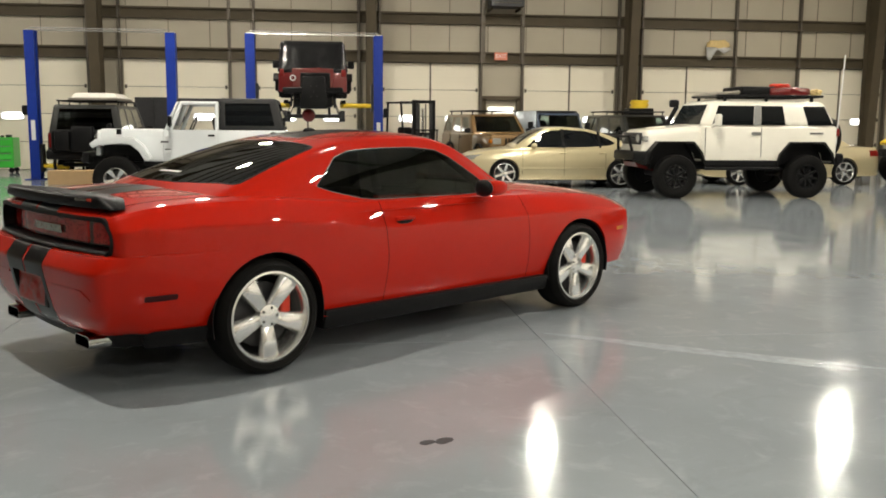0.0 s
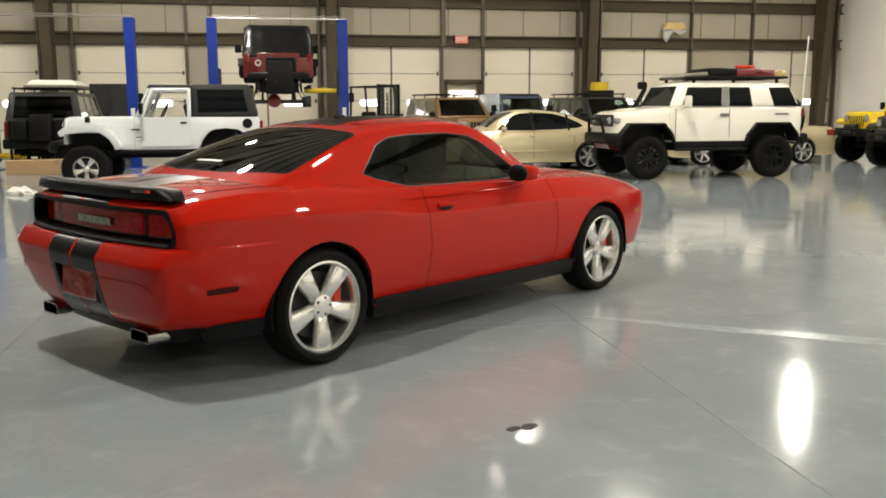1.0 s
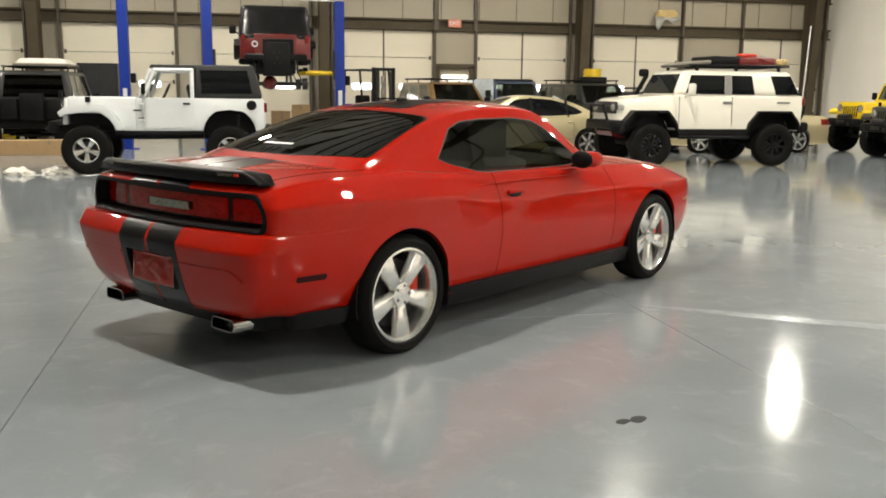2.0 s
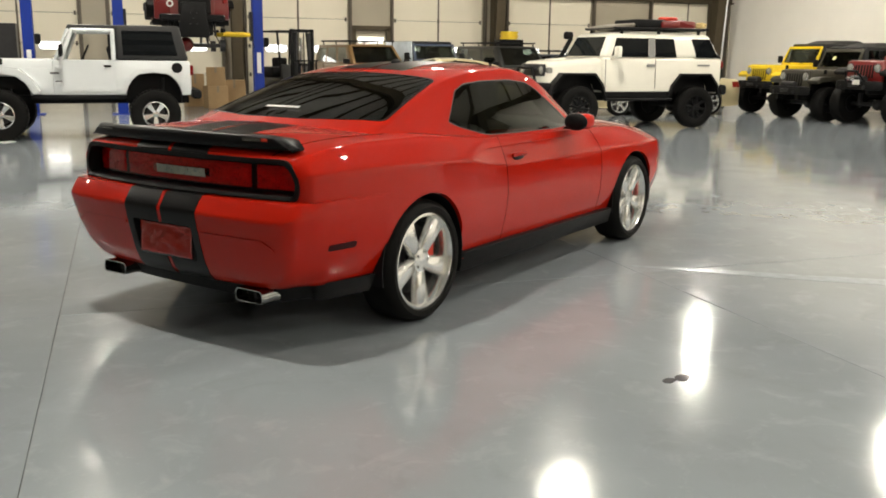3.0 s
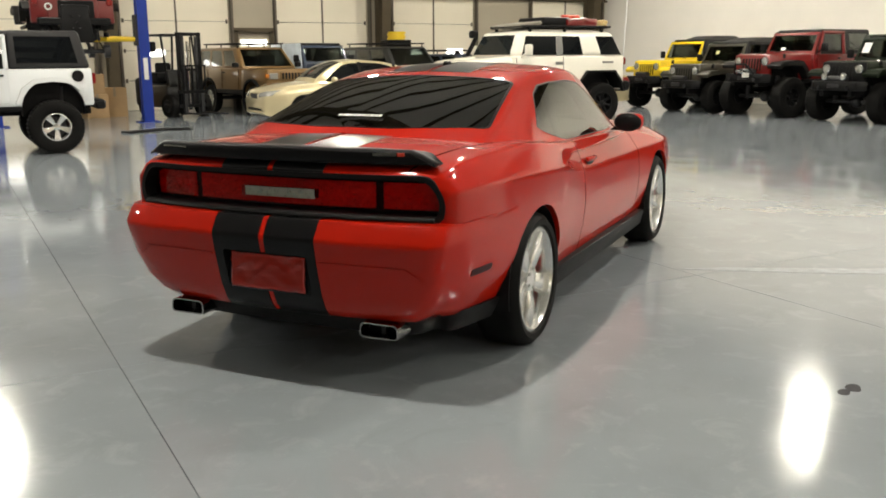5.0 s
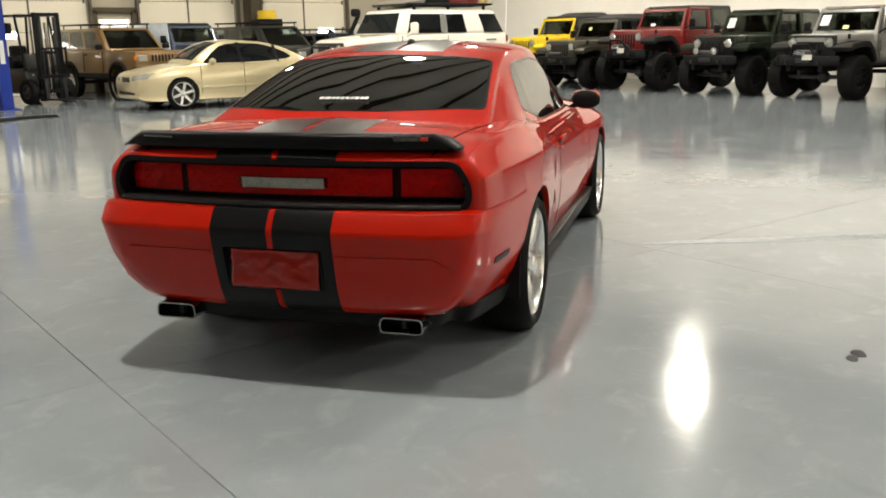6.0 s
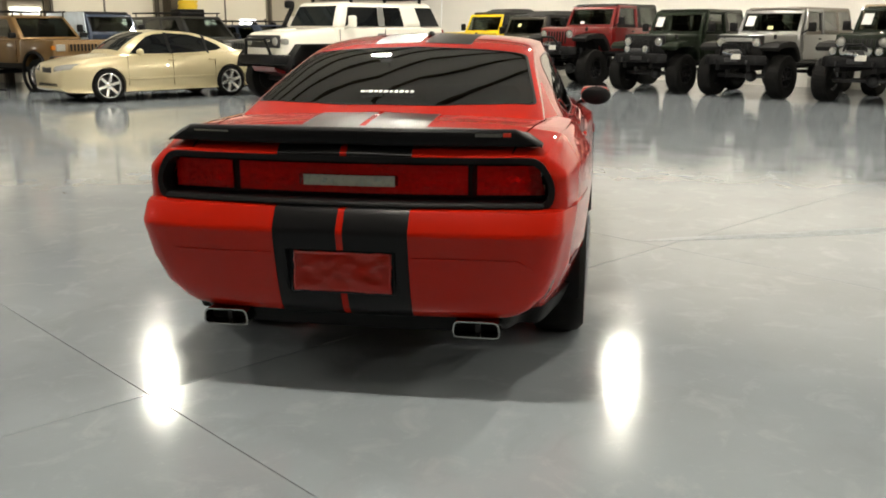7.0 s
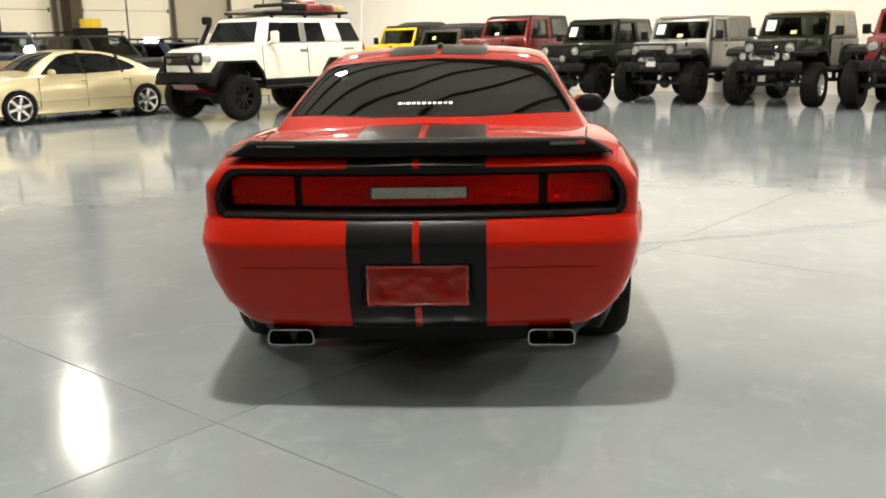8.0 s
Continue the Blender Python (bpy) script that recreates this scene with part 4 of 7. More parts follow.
    bmesh.ops.solidify(bm, geom=list(bm.faces), thickness=0.004)
    part("plate", bm, M_PLATE, plate, "blank red plate under crumpled clear film", smooth=60)

    # lower valance and twin exhausts
    val = [[(x, y * (0.985 - 0.015 * k)) for x, y in plan(-2.44 + 0.03 * k, 0.9 - 0.01 * k, -1.9, 0.085)] for k in range(3)]
    bm = bmesh.new()
    rings = [[bm.verts.new((x, y, z)) for x, y in v] for v, z in zip(val, (0.345, 0.29, 0.245))]
    for a, b in zip(rings, rings[1:]):
        for i in range(len(a)):
            j = (i + 1) % len(a)
            bm.faces.new((a[i], a[j], b[j], b[i]))
    bm.faces.new(rings[0]), bm.faces.new(rings[-1][::-1])
    bmesh.ops.recalc_face_normals(bm, faces=bm.faces)
    part("valance", bm, M_BLACK, car, "black lower valance", smooth=40)
    for s in (-1, 1):
        o = rounded([(s * 0.535 - 0.1, 0.256), (s * 0.535 + 0.1, 0.256), (s * 0.535 + 0.094, 0.326), (s * 0.535 - 0.094, 0.326)], 0.025)
        i = rounded([(s * 0.535 - 0.093, 0.262), (s * 0.535 + 0.093, 0.262), (s * 0.535 + 0.087, 0.32), (s * 0.535 - 0.087, 0.32)], 0.02)
        tip = part("exhaust_tip", boolean(prism(o, -2.485, -2.36, "x"), prism(i, -2.6, -2.38, "x"), "DIFFERENCE"), M_TIP, car, "rectangular chrome exhaust tip")
        part("tip_inner", box(0.03, 0.175, 0.052, -2.39, s * 0.535, 0.291), M_BLACK, tip)
        part("divider", box(0.08, 0.02, 0.05, -2.4, s * 0.535, 0.291), M_DARKMETAL, tip)
        part("pipe", rod((-2.25, s * 0.535, 0.25), (-1.7, s * 0.45, 0.28), 0.045, 14), M_DARKMETAL, tip)
    part("underbody", box(3.9, 1.16, 0.12, 0.12, 0, 0.27), M_BLACK, car)
    part("silencer", moved(lathe([(0.0, -0.42), (0.07, -0.42), (0.085, -0.4), (0.085, 0.4), (0.07, 0.42), (0.0, 0.42)], 20), pose(-2.05, 0, 0.25)), M_DARKMETAL, car)
    part("axle_beam", rod((-1.508, -0.75, 0.35), (-1.508, 0.75, 0.35), 0.05), M_BLACK, car)
    part("axle_beam", rod((1.462, -0.75, 0.35), (1.462, 0.75, 0.35), 0.05), M_BLACK, car)

    # tail panel: one long dark recess with four red lenses and a clear one
    tail = part("tail_panel", bowed(prism(ring_o, -2.41, -2.36, "x")), M_BLACK, car, "black tail lamp surround")
    lip = through_points([(-2.42, 0.815), (-2.495, 0.81), (-2.512, 0.801), (-2.51, 0.787), (-2.44, 0.78)], 4)
    part("tail_lip", bowed(swept([tuple(q) for q in lip], [-0.79 + 0.0988 * k for k in range(17)])), M_BLACK, tail, "rounded black lower lip", smooth=40)
    part("tail_rim", bowed(boolean(prism(ring_o, -2.499, -2.37, "x"), prism(ring_i, -2.6, -2.3, "x"), "DIFFERENCE")), M_BLACK, tail)
    for a, b, mt, lb in ((-0.795, -0.503, M_LENSPANE, "red tail lens"), (-0.489, 0.489, M_LENSPANE, "long red centre lens"), (-0.2, 0.2, M_LENSW, "clear reversing lens"), (0.503, 0.795, M_LENSPANE, "red tail lens")):
        h0, h1 = (0.824, 0.95) if mt is not M_LENSW else (0.862, 0.907)
        lens = part("tail_lens", bowed(prism(dense(rounded([(a, h0), (b, h0), (b - (0.03 if b > 0.7 else 0), h1), (a + (0.03 if a < -0.7 else 0), h1)], 0.02 if mt is not M_LENSW else 0.006)), -2.466 if mt is not M_LENSW else -2.484, -2.42, "x"), 0.033), mt, tail, lb)
        # tilted facets behind the red pane, with brighter cups among them
        rng = random.Random(int(a * 1000))
        dull, bright = bmesh.new(), bmesh.new()
        for row in range(11):
            z = 0.834 + 0.0106 * row
            for k in range(int((b - a - 0.012) / 0.0141)):
                y = a + 0.012 + 0.0141 * k
                clear = mt is M_LENSW
                if abs(y) > 0.79 - 0.025 * row / 11 or (abs(y) < 0.196 and 2 < row < 7) != clear:
                    continue
                cup = 1 < row < 6 and math.sin((abs(y) - 0.21) * 2 * math.pi / 0.145) > -0.3 and (abs(y) > 0.22 or clear) and rng.random() < (0.3 if clear else 0.65)
                ty, tz = rng.uniform(-0.35, 0.35), rng.uniform(-0.1, 0.9) if cup else rng.uniform(0.0, 0.5)
                bm = bright if cup else dull
                bm.faces.new([bm.verts.new(((-2.475 if clear else -2.45) + ty * dy + tz * dz, y + dy, z + dz)) for dy, dz in ((-0.0072, -0.0054), (0.0072, -0.0054), (0.0072, 0.0054), (-0.0072, 0.0054))])
        part("reflector", bowed(dull, 0.033), M_REFLECT, lens, smooth=0)
        part("bulb_cup", bowed(bright, 0.033), M_CUP, lens, "bright faceted reflector cups", smooth=0)
    # boot spoiler: low across, ends turned down
    sp = bmesh.new()
    rows = []
    for k in range(25):
        y = 0.777 * math.sin(math.pi / 2 * (k / 12 - 1))
        e = abs(y) / 0.777
        g = max(0.0, (e - 0.88) / 0.12)          # the ends are cut off at a slant
        fw = 0.1 * e ** 2.5
        zt, zb = 1.101 - 0.006 * e - 0.056 * g, 1.033 - 0.004 * e
        front = -2.2 - 0.115 * e ** 3
        prof = [(front, zb), (front, min(zt, 1.082) - 0.004)] + [(px + fw, pz) for px, pz in ((-2.2 - 0.13 - 0.12 * e ** 3, zt - 0.012), (-2.445, zt - 0.002), (-2.48, zt), (-2.494, zt - 0.007), (-2.5, zt - 0.016), (-2.496, zb + 0.008), (-2.488, zb), (-2.44, zb - 0.003))]
        rows.append([sp.verts.new((px, y, pz)) for px, pz in prof])
    for a, b in zip(rows, rows[1:]):
        for i in range(10):
            j = (i + 1) % 10
            sp.faces.new((a[i], a[j], b[j], b[i]))
    sp.faces.new(rows[0][::-1]), sp.faces.new(rows[-1])
    bmesh.ops.recalc_face_normals(sp, faces=sp.faces)
    spoiler = part("spoiler", sp, M_SPOILER, car, "satin black boot spoiler", smooth=40)
    part("badge", box(0.006, 0.105, 0.014, -2.47, -0.575, 1.078, rot=(0, 0, 10)), M_TIP, spoiler, "small chrome badge strip")
    part("badge_spot", box(0.006, 0.03, 0.014, -2.455, -0.645, 1.078, rot=(0, 0, 12)), M_CALIPER, spoiler)
    part("badge", box(0.006, 0.16, 0.008, -2.472, 0.555, 1.078, rot=(0, 0, -9)), M_TIP, spoiler, "grey lettering strip")
    # pale lettering low on the rear window: plain bars
    ly = 0.15
    for k in range(11):
        lw = (0.022, 0.008, 0.023, 0.02, 0.018, 0.024, 0.02, 0.019, 0.024, 0.02, 0.02)[k]
        part("window_lettering", moved(box(0.028 if k % 3 else 0.024, lw * 0.85, 0.003, 0, 0, 0), pose(-1.637, ly - lw / 2, 1.183, 0, -17, 0)), M_WHITE, car)
        ly -= lw + 0.0045
    part("roof_antenna", moved(ball(0, 0, 0, 0.055, 0.02, 0.022, 12), pose(-0.55, 0.0, 1.44)), M_BLACK, car)

    for x in (-1.508, 1.462):
        for s in (-1, 1):
            part("arch_liner", arc_band(x, 0.352, 0.386, s * 0.62, s * 0.93), M_BLACK, car)
            w = wheel(car, x, s * 0.825, 0.35, 0.255, 0.275, s)
            part("caliper", moved(box(0.07, 0.05, 0.16, 0, 0, 0, bevel=0.015), pose(0.15, -0.02, 0.03)), M_CALIPER, w, "red brake caliper")
    return car


CAR_X, CAR_Y, CAR_TURN = -0.214, 7.071, 36.58
coupe(pose(CAR_X, CAR_Y, 0, 0, 0, CAR_TURN))


# ---- off-road jeeps ----
def ring_lamp(parent, x, y, z, r, face, mat=None, name="headlamp"):
    """A round lamp with a bright rim; face +1 looks forward, -1 back."""
    lamp_ob = part(name, moved(lathe([(0.001, 0.045), (r * 0.6, 0.035), (r * 0.95, 0.012), (r * 0.95, -0.02), (0.001, -0.02)], 20, "x"), Matrix.Translation((x, y, z)) @ Matrix.Rotation(0 if face > 0 else math.pi, 4, "Z")), mat or M_LAMPGLASS, parent)
    part("lamp_ring", moved(lathe([(r * 0.93, -0.02), (r * 1.12, -0.02), (r * 1.12, 0.02), (r * 0.93, 0.028)], 20, "x"), Matrix.Translation((x, y, z)) @ Matrix.Rotation(0 if face > 0 else math.pi, 4, "Z")), M_CHROME, lamp_ob)
    return lamp_ob


def hollow_top(low, high, bevel, front, spans, v0, v1, back_u, back_v):
    """A roof shell with glazed openings cut through its sides and back; the front is cut by front (v0, v1, u0, u1) or left open."""
    z0, z1 = low[0][2], high[0][2]
    shell = hexa(low, high, bevel, 3)
    inner = hexa([(low[0][0] + 0.05, low[0][1] + 0.05, z0 - 0.1), (low[1][0] - 0.05, low[1][1] + 0.05, z0 - 0.1), (low[2][0] - 0.05, low[2][1] - 0.05, z0 - 0.1), (low[3][0] + 0.05, low[3][1] - 0.05, z0 - 0.1)],
                 [(high[0][0] + 0.04, high[0][1] + 0.05, z1 - 0.05), (high[1][0] - 0.04, high[1][1] + 0.05, z1 - 0.05), (high[2][0] - 0.04, high[2][1] - 0.05, z1 - 0.05), (high[3][0] + 0.04, high[3][1] - 0.05, z1 - 0.05)])
    shell = boolean(shell, inner, "DIFFERENCE")
    bx = lambda u, v: ((low[0][0] * (1 - u) + low[1][0] * u) * (1 - v) + (high[0][0] * (1 - u) + high[1][0] * u) * v, z0 + (z1 - z0) * v)
    for a, b in spans:
        shell = boolean(shell, prism([bx(a, v0), bx(b, v0), bx(b, v1), bx(a, v1)], -2, 2, "y"), "DIFFERENCE")
    wy = lambda v: (low[1][1] * (1 - v) + high[1][1] * v)
    mid = (low[0][0] + low[1][0]) / 2
    for (u, va, vb), xa, xb in ((front, mid, mid + 3), ((back_u, back_v[0], back_v[1]), mid - 3, mid)):
        za, zb = z0 + (z1 - z0) * va, z0 + (z1 - z0) * vb
        ya, yb = wy(va) * (1 - 2 * u), wy(vb) * (1 - 2 * u)
        shell = boolean(shell, prism([(ya, za), (-ya, za), (-yb, zb), (yb, zb)], xa, xb, "x"), "DIFFERENCE")
    return shell


def jeep(name, label, m, paint, top, wheelbase=2.42, tyre=0.43, lift=0.16, rim_mat=None, style="five", top_long=True, flare=None, bumper="stinger", doors=True, spare=True, width=0.78, ground=0.0, open_window=False, frames=False, grille_mat=None, lights=0, group="", tyre_width=0.32, rim=0.22, floor_z=0.55, bolts=0, stickers=(), soft=False, plate=False, insert=False):
    """A boxy open-country jeep: x forward, origin on the ground between the axles."""
    j = thing(name, label, "jeep", m, group)
    B = lift                     # height of the body over its standard one
    f, r = wheelbase / 2, -wheelbase / 2
    flare = flare or M_FLARE
    rim_mat = rim_mat or M_ALLOY
    cowl, back = f - 0.83, r - 0.62
    zf, zb = floor_z + B, 1.14 + B   # floor and belt
    w = width
    G = ground
    up = lambda bm: moved(bm, Matrix.Translation((0, 0, G)))
    tub = hexa(rect(back, cowl, w, zf), rect(back, cowl, w - 0.015, zb), 0.035)
    for s in (-1, 1):
        tub = boolean(tub, rod((r, s * (w - 0.28), 0.52 + B * 0.9), (r, s * 1.2, 0.52 + B * 0.9), 0.47, 28), "DIFFERENCE")
    part("tub", up(tub), paint, j)
    hood = hexa(rect(cowl - 0.02, f + 0.36, w - 0.06, 0.86 + B, 0.56), rect(cowl - 0.02, f + 0.34, w - 0.08, 1.155 + B, 0.53), 0.05, 3)
    part("bonnet", up(hood), paint, j)
    part("engine_bay", up(hexa(rect(cowl - 0.02, f + 0.3, 0.45, zf, 0.4), rect(cowl - 0.02, f + 0.3, 0.45, 0.9 + B, 0.4))), M_BLACK, j)
    gr = part("grille", up(hexa([(f + 0.33, -0.56, 0.66 + B), (f + 0.42, -0.56, 0.66 + B), (f + 0.42, 0.56, 0.66 + B), (f + 0.33, 0.56, 0.66 + B)], [(f + 0.33, -0.54, 1.13 + B), (f + 0.38, -0.54, 1.13 + B), (f + 0.38, 0.54, 1.13 + B), (f + 0.33, 0.54, 1.13 + B)], 0.02)), grille_mat or paint, j)
    for k in range(7):
        part("grille_slot", up(box(0.03, 0.052, 0.3, f + 0.393, (k - 3) * 0.088, 0.9 + B, bevel=0.01, rot=(0, -5, 0))), M_BLACK, gr)
    for s in (-1, 1):
        ring_lamp(gr, f + 0.405, s * 0.41, 0.98 + B + G, 0.09, 1)
        part("turn_lamp", up(moved(lathe([(0.001, 0.03), (0.045, 0.02), (0.045, -0.02), (0.001, -0.02)], 14, "x"), Matrix.Translation((f + 0.3, s * 0.7, 0.88 + B)))), M_AMBER, j)
        # front wings with flat tops that turn down behind the wheel
        wing = prism(rounded([(f + 0.4, 0.8 + B), (f + 0.45, 0.88 + B), (f + 0.34, 0.965 + B), (f - 0.12, 1.01 + B), (f - 0.33, 0.985 + B), (f - 0.5, 0.84 + B), (f - 0.64, 0.6 + B), (f - 0.53, 0.56 + B), (f - 0.41, 0.76 + B), (f - 0.27, 0.865 + B), (f - 0.1, 0.89 + B), (f + 0.3, 0.85 + B)], 0.025), s * 0.5, s * (w + 0.14), "y")
        bmesh.ops.bevel(wing, geom=[e for e in wing.edges if abs(e.verts[0].co.y - s * (w + 0.14)) < 1e-4 and abs(e.verts[1].co.y - s * (w + 0.14)) < 1e-4], offset=0.018, segments=2, affect="EDGES")
        part("front_wing", up(wing), flare, j)
        part("side_panel", up(hexa([(cowl - 0.04, s * (w - 0.05) - 0.02, zf), (f - 0.47, s * (w - 0.1) - 0.02, zf), (f - 0.47, s * (w - 0.1) + 0.02, zf), (cowl - 0.04, s * (w - 0.05) + 0.02, zf)], [(cowl - 0.04, s * (w - 0.06) - 0.02, 1.0 + B), (f - 0.4, s * (w - 0.14) - 0.02, 1.0 + B), (f - 0.4, s * (w - 0.14) + 0.02, 1.0 + B), (cowl - 0.04, s * (w - 0.06) + 0.02, 1.0 + B)], 0.008)), paint, j)
        part("inner_wing", up(box(0.75, 0.06, 0.4, f - 0.1, s * 0.52, 0.85 + B)), M_BLACK, j)
        rear = prism(rounded([(r + 0.56, 0.6 + B), (r + 0.45, 0.84 + B), (r + 0.28, 0.97 + B), (r, 1.0 + B), (r - 0.28, 0.97 + B), (r - 0.47, 0.82 + B), (r - 0.41, 0.78 + B), (r - 0.25, 0.91 + B), (r, 0.94 + B), (r + 0.25, 0.91 + B), (r + 0.39, 0.8 + B), (r + 0.5, 0.58 + B)], 0.025), s * (w - 0.05), s * (w + 0.13), "y")
        part("rear_flare", up(rear), flare, j)
        part("arch_liner", up(arc_band(r, 0.52 + B * 0.9, 0.462, s * (w - 0.29), s * (w - 0.004))), M_BLACK, j)
        part("arch_panel", up(box(0.96, 0.02, 0.5, r, s * (w - 0.27), 0.72 + B * 0.9)), M_BLACK, j)
        part("rock_rail", up(box(wheelbase - 0.95, 0.09, 0.08, 0, s * (w - 0.02), zf - 0.03, bevel=0.02)), M_BLACK, j)
        mir = part("mirror", up(box(0.07, 0.17, 0.2, cowl - 0.16, s * (w + 0.15), 1.3 + B, bevel=0.03, seg=2)), M_BLACK, j)
        part("mirror_arm", up(rod((cowl - 0.14, s * (w - 0.03), 1.18 + B), (cowl - 0.15, s * (w + 0.1), 1.26 + B), 0.018)), M_BLACK, mir)
        part("tail_lamp", up(box(0.06, 0.1, 0.17, back - 0.02, s * (w - 0.09), 0.98 + B, bevel=0.012)), M_LENS, j)
        if doors:
            q = [(cowl - 1.0, s * w, zf + 0.06), (cowl - 0.12, s * w, zf + 0.06), (cowl - 0.12, s * w, zb), (cowl - 1.0, s * w, zb)]
            q = q if s < 0 else [q[1], q[0], q[3], q[2]]
            d = part("door", up(quad_panel(q, 0, 1, 0, 1, 0.012, 0.03, 0.008)), paint, j)
            part("handle", up(box(0.12, 0.03, 0.035, cowl - 0.88, s * (w + 0.02), zb - 0.1, bevel=0.01)), M_BLACK, d)
            for hz in (zf + 0.2, zb - 0.12):
                part("hinge", up(box(0.1, 0.03, 0.05, cowl - 0.1, s * (w + 0.015), hz, bevel=0.008)), paint, d)
        part("bonnet_latch", up(box(0.09, 0.025, 0.1, f - 0.02, s * 0.595, 1.1 + B, bevel=0.008)), M_BLACK, j)
    # windscreen
    wz0, wz1 = 1.13 + B, 1.66 + B
    ws = part("windscreen_frame", up(boolean(hexa([(cowl - 0.08, -w + 0.03, wz0), (cowl - 0.02, -w + 0.03, wz0), (cowl - 0.02, w - 0.03, wz0), (cowl - 0.08, w - 0.03, wz0)], [(cowl - 0.3, -w + 0.09, wz1), (cowl - 0.25, -w + 0.09, wz1), (cowl - 0.25, w - 0.09, wz1), (cowl - 0.3, w - 0.09, wz1)], 0.015), box(1.2, 2 * w - 0.25, 0.38, cowl - 0.1, 0, wz0 + 0.275), "DIFFERENCE")), paint, j)
    q = [(cowl - 0.02, -w + 0.03, wz0), (cowl - 0.02, w - 0.03, wz0), (cowl - 0.25, w - 0.09, wz1), (cowl - 0.25, -w + 0.09, wz1)]
    part("windscreen", up(quad_panel(q, 0.06, 0.94, 0.14, 0.9, -0.002, 0.008)), M_PANE_JEEP, ws)
    for s in (-1, 1):
        part("wiper", up(rod((cowl + 0.0, s * 0.25, wz0 + 0.06), (cowl - 0.05, s * 0.25 - 0.35, wz0 + 0.11), 0.008, 6)), M_BLACK, ws)
    for sy, sw2, sh2, v, tone in stickers:
        part("sticker", up(quad_panel(q, sy, sy + sw2, v, v + sh2, 0.004, 0.003)), tone, ws, "pale sticker inside the windscreen")
    if plate:
        part("plate", up(box(0.012, 0.22, 0.11, f + 0.72, 0.12, 0.73 + B * 0.8, bevel=0.005)), M_RAG, j, "blank pale plate")
        part("tow_hook", up(joined(rod((f + 0.71, -0.18, 0.82 + B * 0.8), (f + 0.75, -0.02, 0.8 + B * 0.8), 0.03, 8), ball(f + 0.74, 0.03, 0.8 + B * 0.8, 0.04, 0.05, 0.05, 10))), M_CHROME, j, "bright winch hook")
    if insert:
        part("grille_insert", up(box(0.03, 0.66, 0.085, f + 0.412, 0.0, 1.035 + B, bevel=0.01, rot=(0, -5, 0))), M_SILVER, gr, "pale bar across the grille")
    # top
    tx0 = back + 0.02 if top_long else cowl - 1.25
    tz = 1.73 + B
    low, high = rect(tx0, cowl - 0.28, w - 0.02, zb), rect(tx0 + 0.14, cowl - 0.34, w - 0.1, tz)
    if open_window:
        part("top", up(hexa(rect(tx0, cowl - 1.02, w - 0.02, zb), rect(tx0 + 0.14, cowl - 1.02, w - 0.1, tz), 0.05, 3)), top, j)
        part("roof_panel", up(hexa(rect(cowl - 1.06, cowl - 0.24, w - 0.1, tz - 0.09), rect(cowl - 1.06, cowl - 0.28, w - 0.11, tz - 0.005), 0.02)), top, j)
        for s in (-1, 1):
            for p, q in (((cowl - 0.14, w - 0.02, zb), (cowl - 0.35, w - 0.09, tz - 0.08)), ((cowl - 0.98, w - 0.02, zb), (cowl - 0.98, w - 0.09, tz - 0.08)), ((cowl - 0.33, w - 0.085, tz - 0.1), (cowl - 1.0, w - 0.085, tz - 0.1))):
                part("door_frame", up(rod((p[0], s * p[1], p[2]), (q[0], s * q[1], q[2]), 0.038)), paint, j)
            part("seat", up(joined(box(0.12, 0.5, 0.6, cowl - 0.98, s * 0.36, zb - 0.05, bevel=0.04, rot=(0, 12, 0)), box(0.09, 0.26, 0.18, cowl - 1.06, s * 0.36, zb + 0.34, bevel=0.04))), M_BLACK, j)
        part("steering_wheel", up(moved(lathe([(0.17, -0.012), (0.195, -0.012), (0.195, 0.012), (0.17, 0.012)], 20, "x"), pose(cowl - 0.5, 0.36, zb + 0.08, 0, -25, 0))), M_BLACK, j)
    else:
        spans = ((0.06, 0.46), (0.52, 0.95)) if wheelbase < 2.7 else ((0.05, 0.3), (0.35, 0.63), (0.67, 0.96))
        part("top", up(hollow_top(low, high, 0.05, (0.07, -0.2, 0.93), spans, 0.14, 0.84, 0.14, (0.12, 0.84))), top, j)
        for s in (-1, 1):
            part("seat", up(joined(box(0.12, 0.48, 0.5, cowl - 0.95, s * 0.36, zb + 0.05, bevel=0.04, rot=(0, 12, 0)), box(0.09, 0.26, 0.18, cowl - 1.03, s * 0.36, zb + 0.36, bevel=0.04))), M_BLACK, j)
            part("roll_bar", up(joined(rod((cowl - 1.15, s * (w - 0.16), zb - 0.02), (cowl - 1.2, s * (w - 0.2), tz - 0.1), 0.035, 10), rod((cowl - 1.2, s * (w - 0.2), tz - 0.1), (tx0 + 0.3, s * (w - 0.18), zb), 0.03, 10))), M_BLACK, j)
            if frames:
                for p, q in (((cowl - 0.16, w - 0.01, zb), (cowl - 0.36, w - 0.085, tz - 0.06)), ((cowl - 1.06, w - 0.01, zb), (cowl - 1.06, w - 0.085, tz - 0.06)), ((cowl - 0.34, w - 0.08, tz - 0.08), (cowl - 1.08, w - 0.08, tz - 0.08))):
                    part("door_frame", up(rod((p[0], s * p[1], p[2]), (q[0], s * q[1], q[2]), 0.04)), paint, j)
        if soft:
            part("soft_top_bow", up(hexa(rect(tx0 + 0.2, cowl - 0.5, w - 0.12, tz - 0.05), rect(tx0 + 0.4, cowl - 0.95, w - 0.3, tz + 0.1), 0.07, 4)), top, j, "bulging fabric over the hoops")
